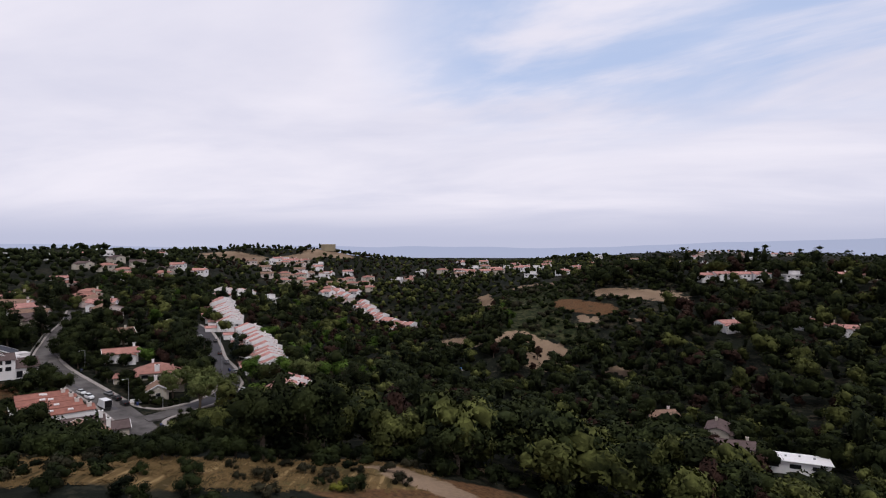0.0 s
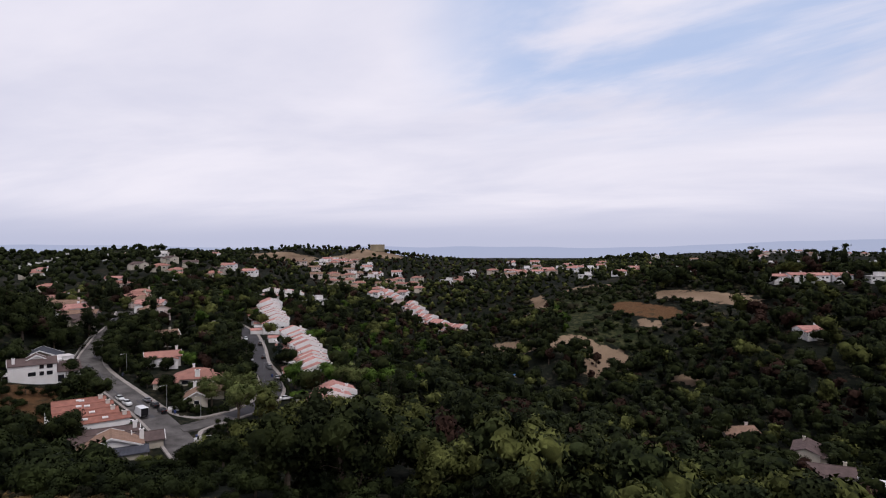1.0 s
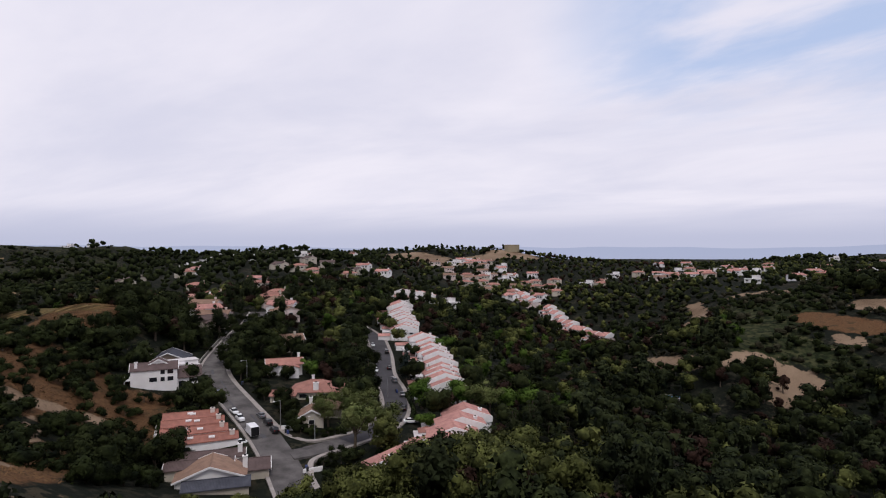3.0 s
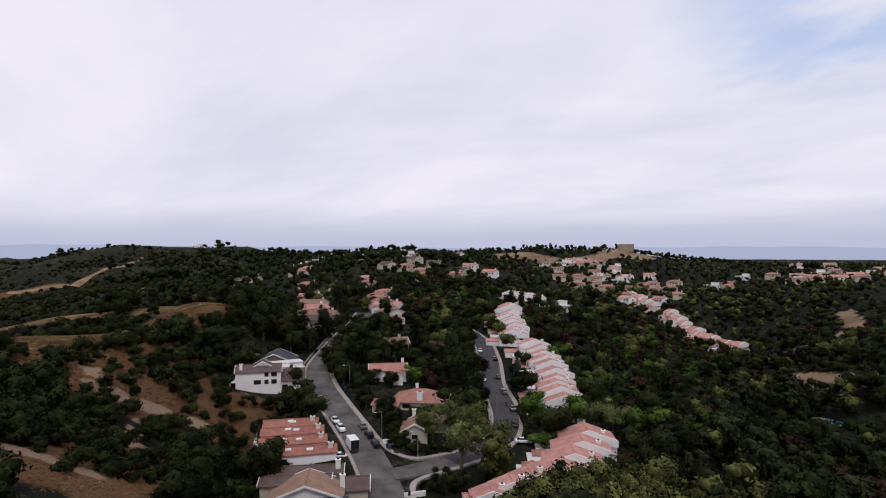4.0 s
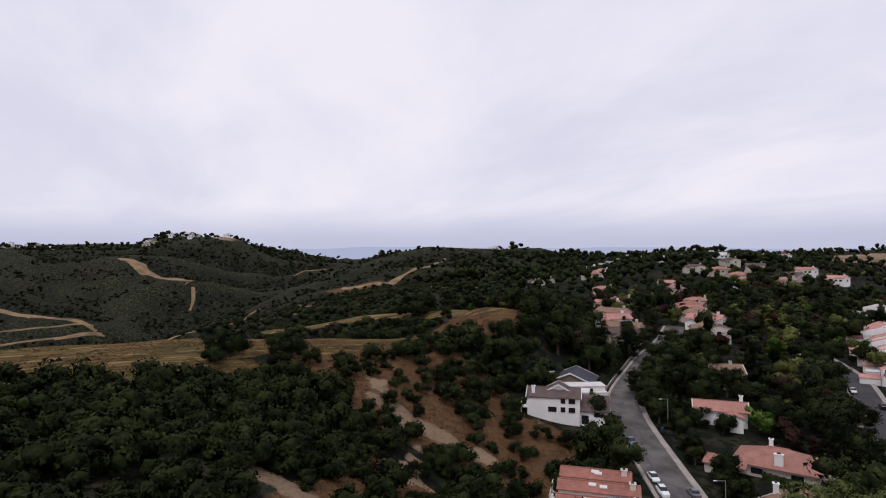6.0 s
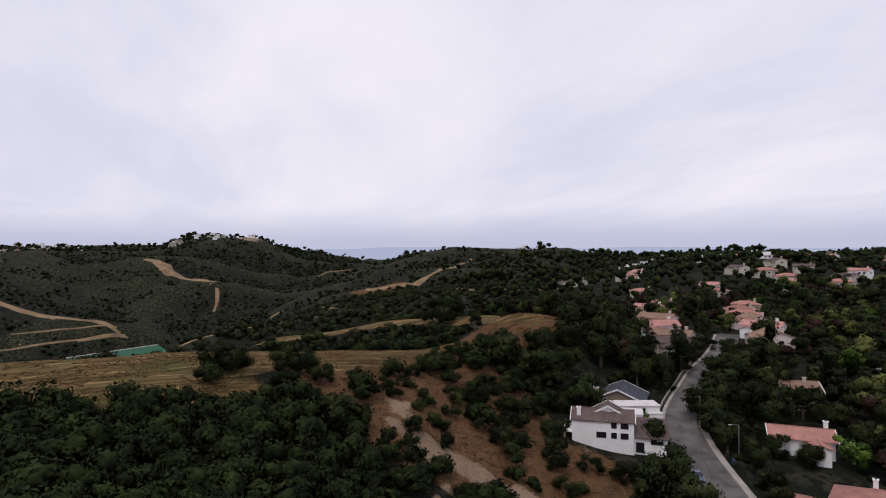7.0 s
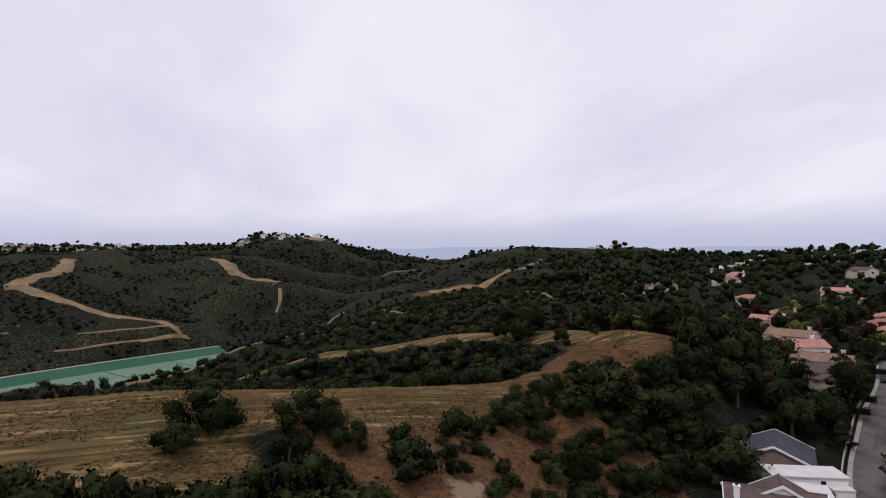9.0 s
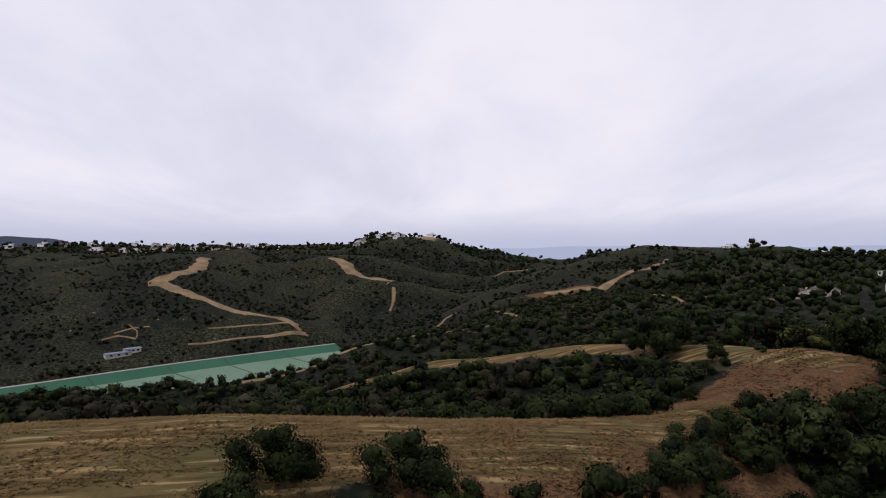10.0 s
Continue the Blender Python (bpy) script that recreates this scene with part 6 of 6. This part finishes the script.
# ---- covered reservoir ----
RES_TOP, RES_LOW = material("green_liner", (0.034, 0.098, 0.062), 0.8, 0, 0.05, (0.042, 0.112, 0.072), 0.03, 0.7, 0.1, 0.4, coords="World"), material("pale_green_cover", (0.120, 0.190, 0.130), 0.8, 0, 0.05, (0.150, 0.22, 0.158), 0.02, 0.8, 0.12, 0.3, coords="World")
RES_LINE = material("dark_seam", (0.03, 0.06, 0.045), 0.8)


def build_reservoir():
    far = smooth_line([(x, y, -42.0) for x, y in RES_FAR], 12)
    res = thing("reservoir", "covered reservoir with green sloping liner and cover", "reservoir", Matrix.Identity(4), kind="structure")
    for nm, prof, mat, label in (("bank_liner", [(0, 0), (16, -5.5), (16, -7.5), (0, -3)], RES_TOP, "dark green sloping liner"), ("floating_cover", [(16, -5.52), (190, -6.6), (190, -9), (16, -7.4)], RES_LOW, "pale green floating cover"), ("shore_track", [(-5, 0.15), (0, 0.2), (0, -3), (-5, -3)], CONCRETE, "pale concrete shore track")):
        V, F = sweep(far, prof)
        ob = mesh_part(nm, V, F, mat, res)
        ob["label"] = label
    for i in (6, 11, 15, 20):
        if i + 1 < len(far):
            a, b = far[i], far[i] + np.array((10.0, -2.0, 0))
            d = offset_line(far, 60)[i] - far[i]
            d /= np.linalg.norm(d)
            line = np.array([far[i] + d * s + np.array((0, 0, -5.5 * min(s, 16) / 16 - 0.006 * max(0, s - 16))) for s in (0.5, 6, 12, 16, 30, 60)])
            V, F = sweep(line, [(-0.5, 0.0), (0.5, 0.0), (0.5, 0.25), (-0.5, 0.25)])
            mesh_part("seam", V, F, RES_LINE, res)


build_reservoir()
BLUE_ROOF = material("blue_grey_metal_roof", (0.16, 0.20, 0.27), 0.6, 0.2, 0.4, (0.12, 0.15, 0.2), 0.3, 0.6)
for dx, L in ((0, 22), (1, 14)):
    s = thing("shed", "long low shed with blue-grey metal roof by the reservoir", "shed", pose(-737 - dx * 10, -16 + dx * 10, ground_z(-737 - dx * 10, -16 + dx * 10), 0, 0, 122), "sheds by the reservoir")
    block(s, (0, 0, 0), (L, 7, 3.2), "gable", 10, CREAM_WALL, BLUE_ROOF, 0.8)
    for u in (-L * 0.3, 0, L * 0.3):
        window(s, Matrix.Identity(4), ("-y", 3.5), u, 1.6, 2.4, 1.6)

# ---- cars, lorry, lamps, bins ----
PAINT = {n: material("car_paint_" + n, c, 0.3, 0.3 if n != "white" else 0.0, 0.5, [v * 0.85 for v in c], 0.4, 0.4) for n, c in (("white", (0.72, 0.72, 0.73)), ("black", (0.012, 0.012, 0.014)), ("grey", (0.16, 0.165, 0.18)), ("blue", (0.10, 0.13, 0.20)), ("silver", (0.42, 0.43, 0.45)))}
RUBBER = material("tyre_rubber", (0.015, 0.015, 0.015), 0.9)
LAMP_WHITE, LAMP_RED = material("headlight_glass", (0.6, 0.6, 0.6), 0.2), material("tail_light_red", (0.3, 0.02, 0.02), 0.3)


def wheel(parent, x, y, r=0.33):
    bm = bmesh.new()
    bmesh.ops.create_cone(bm, cap_ends=True, segments=16, radius1=r, radius2=r, depth=0.22)
    bmesh.ops.rotate(bm, verts=bm.verts, matrix=Matrix.Rotation(radians(90), 3, "X"))
    w = part("wheel", bm, RUBBER, parent, "black tyre")
    w.location = (x, y, r)
    bm = bmesh.new()
    bmesh.ops.create_cone(bm, cap_ends=True, segments=12, radius1=r * 0.6, radius2=r * 0.6, depth=0.25)
    bmesh.ops.rotate(bm, verts=bm.verts, matrix=Matrix.Rotation(radians(90), 3, "X"))
    part("rim", bm, STEEL, w, "alloy rim")


def hull(bm, stations):
    """Loft of rounded cross-sections: x, half width, z low, z high."""
    rings = []
    for x, w, lo, hi in stations:
        ring = [(x, -w * 0.9, lo), (x, -w, lo + (hi - lo) * 0.3), (x, -w * 0.97, lo + (hi - lo) * 0.8), (x, -w * 0.8, hi), (x, w * 0.8, hi), (x, w * 0.97, lo + (hi - lo) * 0.8), (x, w, lo + (hi - lo) * 0.3), (x, w * 0.9, lo)]
        rings.append([bm.verts.new(p) for p in ring])
    fs = [bm.faces.new(rings[0]), bm.faces.new(rings[-1][::-1])]
    for a, b in zip(rings, rings[1:]):
        for i in range(8):
            fs.append(bm.faces.new((a[i], b[i], b[(i + 1) % 8], a[(i + 1) % 8])))
    bmesh.ops.recalc_face_normals(bm, faces=fs)


def build_car(paint, label, suv=False):
    c = thing("car", label, "car", Matrix.Identity(4), "cars parked along the kerbs")
    up = 0.25 if suv else 0.0
    bm = bmesh.new()
    hull(bm, [(-2.3, 0.75, 0.35, 0.85 + up), (-2.2, 0.88, 0.25, 0.98 + up), (-1.2, 0.92, 0.22, 1.0 + up), (0.6, 0.92, 0.22, 0.98 + up), (1.9, 0.88, 0.24, 0.84 + up), (2.3, 0.72, 0.32, 0.66 + up)])
    body = part("body", bm, PAINT[paint], c)
    bm = bmesh.new()
    back = -2.1 if suv else -1.7
    hull(bm, [(back, 0.72, 0.9 + up, 1.02 + up), (back + 0.5, 0.78, 0.9 + up, 1.42 + up), (0.1, 0.78, 0.9 + up, 1.44 + up), (1.0, 0.74, 0.9 + up, 1.0 + up)])
    part("glazing", bm, GLASS, c, "dark car windows")
    bm = bmesh.new()
    add_box(bm, ((back + 0.55 + 0.05) / 2, 0, 1.45 + up), (abs(back) - 0.45, 1.22, 0.06), bevel=0.02)
    part("car_roof", bm, PAINT[paint], c)
    for sx in (-1.4, 1.4):
        for sy in (-0.84, 0.84):
            wheel(c, sx, sy)
    for sy in (-0.6, 0.6):
        box_part("headlight", (2.24, sy, 0.6 + up), (0.14, 0.3, 0.14), LAMP_WHITE, c)
        box_part("tail_light", (-2.28, sy, 0.75 + up), (0.1, 0.28, 0.16), LAMP_RED, c)
    return c


CARS = {}


def car(paint, x, y, yaw, suv=False, z=None):
    key = (paint, suv)
    da, ha = away([x], [y], STREET_A)
    db, hb = away([x], [y], STREET_B)
    z = (ha[0] if da[0] < db[0] else hb[0]) + 0.06 if z is None else z
    m = pose(x, y, z, 0, 0, yaw)
    if key not in CARS:
        CARS[key] = build_car(paint, {"white": "white parked car", "black": "black parked car", "grey": "dark grey parked car", "blue": "blue-grey parked saloon car", "silver": "silver parked car"}[paint] + (", tall body, at the kerb" if suv else " at the kerb of the street"), suv)
        CARS[key].matrix_basis = m
        return CARS[key]
    return copy_thing(CARS[key], m)


def along(street, i, u, half):
    """Place beside the kerb of a street: side u (-1 left, 1 right) at sample i, and the heading."""
    p = offset_line(street, u * (half - 1.15))[i]
    t = street[min(i + 1, len(street) - 1)] - street[i - 1]
    return p, math.degrees(math.atan2(t[1], t[0]))


def nearest(street, x, y):
    return int(np.argmin(np.hypot(street[:, 0] - x, street[:, 1] - y)))


for paint, suv, x, y, side in (("blue", False, -143.5, 221, -1), ("white", False, -128.5, 208, -1), ("white", True, -123, 203.5, -1), ("grey", False, -119.5, 210, 1), ("black", True, -115, 206.5, 1), ("black", True, -110.5, 203, 1), ("black", False, -196, 318, -1)):
    p, a = along(STREET_A, nearest(STREET_A, x, y), side, HALF_A)
    car(paint, p[0], p[1], a if side > 0 else a + 180, suv)
for paint, suv, x, y, side in (("grey", False, -90, 247, 1), ("black", False, -85, 236, 1), ("white", False, -106, 276, -1), ("black", False, -108, 279, 1), ("black", True, -121, 305, 1), ("white", True, -113, 290, -1), ("black", False, -84.5, 222, 1), ("grey", True, -98, 262, 1), ("white", False, -127, 318, -1)):
    p, a = along(STREET_B, nearest(STREET_B, x, y), side, HALF_B)
    car(paint, p[0], p[1], a if side > 0 else a + 180, suv)
car("white", -75.9, 226.4, 25, False, 5.5)
car("white", -113.6, 193.4, 41, False, 5.5)
for dx, p in ((0, "white"), (3.2, "silver"), (6.4, "white")):
    car(p, 104 + dx * 1.4, 357 + dx * 0.3, 8, False, ground_z(104 + dx * 1.4, 357 + dx * 0.3) + 0.1)


def build_truck():
    p, a = along(STREET_A, nearest(STREET_A, -113.8, 196.6), -1, HALF_A)
    t = thing("box_truck", "white box truck with dark rear doors parked at the kerb", "truck", pose(p[0], p[1], p[2] + 0.05, 0, 0, a))
    box_part("cargo_box", (-0.6, 0, 2.0), (5.0, 2.35, 2.5), PAINT["white"], t, "white cargo box", 0.06)
    box_part("rear_door", (-3.14, 0, 2.0), (0.08, 2.2, 2.35), PAINT["black"], t, "dark roller door")
    box_part("chassis", (0, 0, 0.62), (6.6, 1.6, 0.26), DARK, t)
    bm = bmesh.new()
    hull(bm, [(1.95, 1.0, 0.5, 2.3), (2.6, 1.05, 0.5, 2.35), (3.4, 1.05, 0.5, 1.5), (3.9, 0.95, 0.5, 1.3)])
    cab = part("cab", bm, PAINT["white"], t)
    box_part("windscreen", (3.02, 0, 1.95), (0.75, 1.7, 0.5), GLASS, cab, "dark windscreen")
    for x in (-1.9, 2.7):
        for y in (-0.95, 0.95):
            wheel(t, x, y, 0.42)


build_truck()


def street_lamp(x, y, yaw, h=7.6):
    z = ground_z(x, y)
    s = thing("street_lamp", "grey steel street lamp on the pavement", "street lamp", pose(x, y, z, 0, 0, yaw), "street lamps")
    V, F = tube(((0, 0, -0.5), (0, 0, h * 0.6), (0, 0, h)), (0.11, 0.09, 0.06), 8)
    mesh_part("pole", V, F, STEEL, s)
    bm = bmesh.new()
    add_box(bm, (0.9, 0, h + 0.1), (1.9, 0.07, 0.07))
    part("arm", bm, STEEL, s)
    box_part("lamp_head", (1.95, 0, h + 0.06), (0.7, 0.26, 0.14), TRIM, s, "pale lamp head", 0.03)


for x, y, yaw in ((-110.2, 207.2, 230), (-96.2, 203.0, 250), (-143.8, 237.4, 230), (-187.4, 316, 200), (-106.5, 283, 190), (-92, 246, 0)):
    street_lamp(x, y, yaw)
BIN = {"black": material("black_bin_plastic", (0.02, 0.02, 0.022), 0.6), "blue": material("blue_bin_plastic", (0.03, 0.05, 0.16), 0.6)}


def wheelie_bin(x, y, colour, yaw):
    z = ground_z(x, y) + 0.42
    b = thing("wheelie_bin", colour + " plastic wheelie bin standing at the kerb", "bin", pose(x, y, z, 0, 0, yaw), "bins out at the kerb")
    bm = bmesh.new()
    hull(bm, [(-0.3, 0.3, 0.06, 1.0), (0.0, 0.32, 0.04, 1.05), (0.3, 0.3, 0.08, 1.0)])
    part("bin_body", bm, BIN[colour], b)
    box_part("lid", (0.02, 0, 1.07), (0.72, 0.64, 0.07), BIN[colour], b, bevel=0.02)


for x, y, c in ((-105.6, 202.9, "black"), (-104.6, 202.4, "blue"), (-142.0, 232.6, "black"), (-142.6, 233.2, "blue"), (-88.0, 184.6, "blue"), (-87.2, 183.7, "black"), (-91.2, 252, "black"), (-90.6, 251, "blue"), (-79, 226, "black")):
    wheelie_bin(x, y, c, 40)


# ---- hedges, garden walls, pool ----
def hedge(points, w, h, label="clipped dark green hedge"):
    line = smooth_line([(x, y, ground_z(x, y)) for x, y in points], 1.2)
    rng = np.random.RandomState(len(line))
    hd = thing("hedge", label, "hedge", Matrix.Identity(4))
    V, F = sweep(line, [(-w / 2, -0.5), (-w / 2, h * 0.85), (-w * 0.35, h), (w * 0.35, h), (w / 2, h * 0.85), (w / 2, -0.5)])
    mesh_part("hedge_core", V, F, LEAF["shrub"], hd)
    k = len(line) * 70
    i = rng.randint(0, len(line), k)
    side = rng.choice([-1, 0, 1], k)
    u = np.where(side == 0, rng.uniform(-0.5, 0.5, k), side * 0.5) * w
    zz = np.where(side == 0, h, rng.uniform(0, h, k))
    t = np.gradient(line[:, :2], axis=0)
    t /= np.linalg.norm(t, axis=1)[:, None]
    c = line[i] + np.stack([t[i, 1] * u, -t[i, 0] * u, zz], 1) + rng.normal(size=(k, 3)) * 0.14
    n = np.stack([t[i, 1] * side, -t[i, 0] * side, np.where(side == 0, 1.0, 0.2)], 1) + rng.normal(size=(k, 3)) * 0.5
    n /= np.linalg.norm(n, axis=1)[:, None]
    V, F = cards(c, n, 0.26, rng)
    mesh_part("foliage", V, F, LEAF["shrub"], hd)


hedge([(-152.5, 213.2), (-147.5, 216.0), (-143.5, 218.0)], 2.6, 2.6)
hedge([(-119.5, 180.2), (-114, 184.4), (-109.5, 188.2)], 1.8, 2.4)
hedge([(-113, 227.2), (-107, 228.6), (-102, 230.0)], 1.4, 1.6)
hedge([(-76.5, 229), (-79.5, 238), (-87, 251)], 1.2, 1.1, "low clipped hedge behind the pavement")
for i, (x, y, yaw, L, h) in enumerate(((-106.6, 205.6, 15, 4.0, 1.5), (-86.2, 184.6, 45, 5.0, 1.3))):
    w = box_part("garden_wall", (0, 0, h / 2 - 0.3), (L, 0.3, h), WHITE_WALL, None, bevel=0.04)
    w.matrix_basis = pose(x, y, ground_z(x, y) + 0.2, 0, 0, yaw)
    tagged(w, "white rendered garden wall at the street corner", "wall")
POOL = material("blue_pool_cover", (0.03, 0.20, 0.62), 0.3, 0, 0.5, (0.05, 0.27, 0.70), 0.3, 0.6)
POOL2 = material("pool_water", (0.10, 0.33, 0.36), 0.08, 0, 0.5, (0.12, 0.38, 0.40), 0.4, 0.6)
for nm, x, y, yaw, L, W, mat, lab in (("swimming_pool", 10.5, 381.5, 10, 10, 5, POOL, "bright blue swimming pool with pale paving"), ("swimming_pool", -101.5, 242.5, 20, 7, 4, POOL2, "small turquoise pool beside the red-roofed house")):
    p = thing(nm, lab, "pool", pose(x, y, ground_z(x, y) + 0.9, 0, 0, yaw))
    box_part("paving", (0, 0, -0.45), (L + 4, W + 4, 0.9), CONCRETE, p, "pale paving")
    box_part("water", (0, 0, 0.0), (L, W, 0.12), mat, p, "blue water")

# ---- the flat-topped block on the skyline, and the villa on the western hill ----
tk = thing("water_tank", "tan flat-topped block on the bare hilltop", "tank", pose(-208, 1072, ground_z(-208, 1072) - 1, 0, 0, 12))
TANK = material("tan_concrete", (0.30, 0.25, 0.17), 0.9, 0, 0.2, (0.24, 0.2, 0.14), 0.1, 0.7)
bm = bmesh.new()
bmesh.ops.create_cone(bm, cap_ends=True, segments=28, radius1=13, radius2=13, depth=12)
bmesh.ops.translate(bm, verts=bm.verts, vec=(0, 0, 5.5))
part("tank_wall", bm, TANK, tk)
bm = bmesh.new()
bmesh.ops.create_cone(bm, cap_ends=True, segments=28, radius1=13.4, radius2=12.8, depth=0.7)
bmesh.ops.translate(bm, verts=bm.verts, vec=(0, 0, 11.8))
part("tank_rim", bm, TANK, tk)
FOOT.append((-208, 1072, 14))

# ---- blue mountains closing the distance, haze put into their glowing colour ----
HAZE_GLOW = bpy.data.materials.new("hazy_glow")
HAZE_GLOW.use_nodes = True
_nt = HAZE_GLOW.node_tree
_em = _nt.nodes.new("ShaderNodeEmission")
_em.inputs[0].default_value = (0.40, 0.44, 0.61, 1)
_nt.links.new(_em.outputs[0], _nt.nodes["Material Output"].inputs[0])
# the dark ridge glows too: its dim light is put into this blue
RIDGE_GLOW = HAZE_GLOW.copy()
RIDGE_GLOW.node_tree.nodes["Emission"].inputs[0].default_value = (0.055, 0.065, 0.095, 1)


def mountains(name, az0, az1, dist, low, high, seed, mat, label, fade=0.12):
    """A ridge on a far arc: azimuths in degrees left of +y."""
    V, F = [], []
    n = 140
    for i in range(n + 1):
        f = i / n
        a = radians(az0 + (az1 - az0) * f)
        e = min(1, f / fade, (1 - f) / fade)
        h = low + (high - low) * (0.55 * noise.noise((f * 4.0, seed, 0)) + 0.25 * noise.noise((f * 13, seed, 3)) + 0.08 * noise.noise((f * 45, seed, 5)) + 0.5) * (e * e * (3 - 2 * e))
        x, y = -60 - math.sin(a) * dist, 80 + math.cos(a) * dist
        V += [(x, y, -250), (x, y, h), (x * 1.06, y * 1.06, -250)]
        if i:
            k = 3 * i
            F += [(k - 3, k, k + 1, k - 2), (k - 2, k + 1, k + 2, k - 1)]
    ob = mesh_part(name, V, F, mat)
    tagged(ob, label, "mountains", kind="structure")


mountains("backdrop_mountains", -60, 110, 4500, 40, 150, 1.3, HAZE_GLOW, "blue mountain range on the horizon, haze in its glowing colour", 0.06)
mountains("backdrop_ridge", 98, 150, 3800, 30, 240, 4.7, RIDGE_GLOW, "self-lit dark wooded mountain ridge in the distance", 0.25)
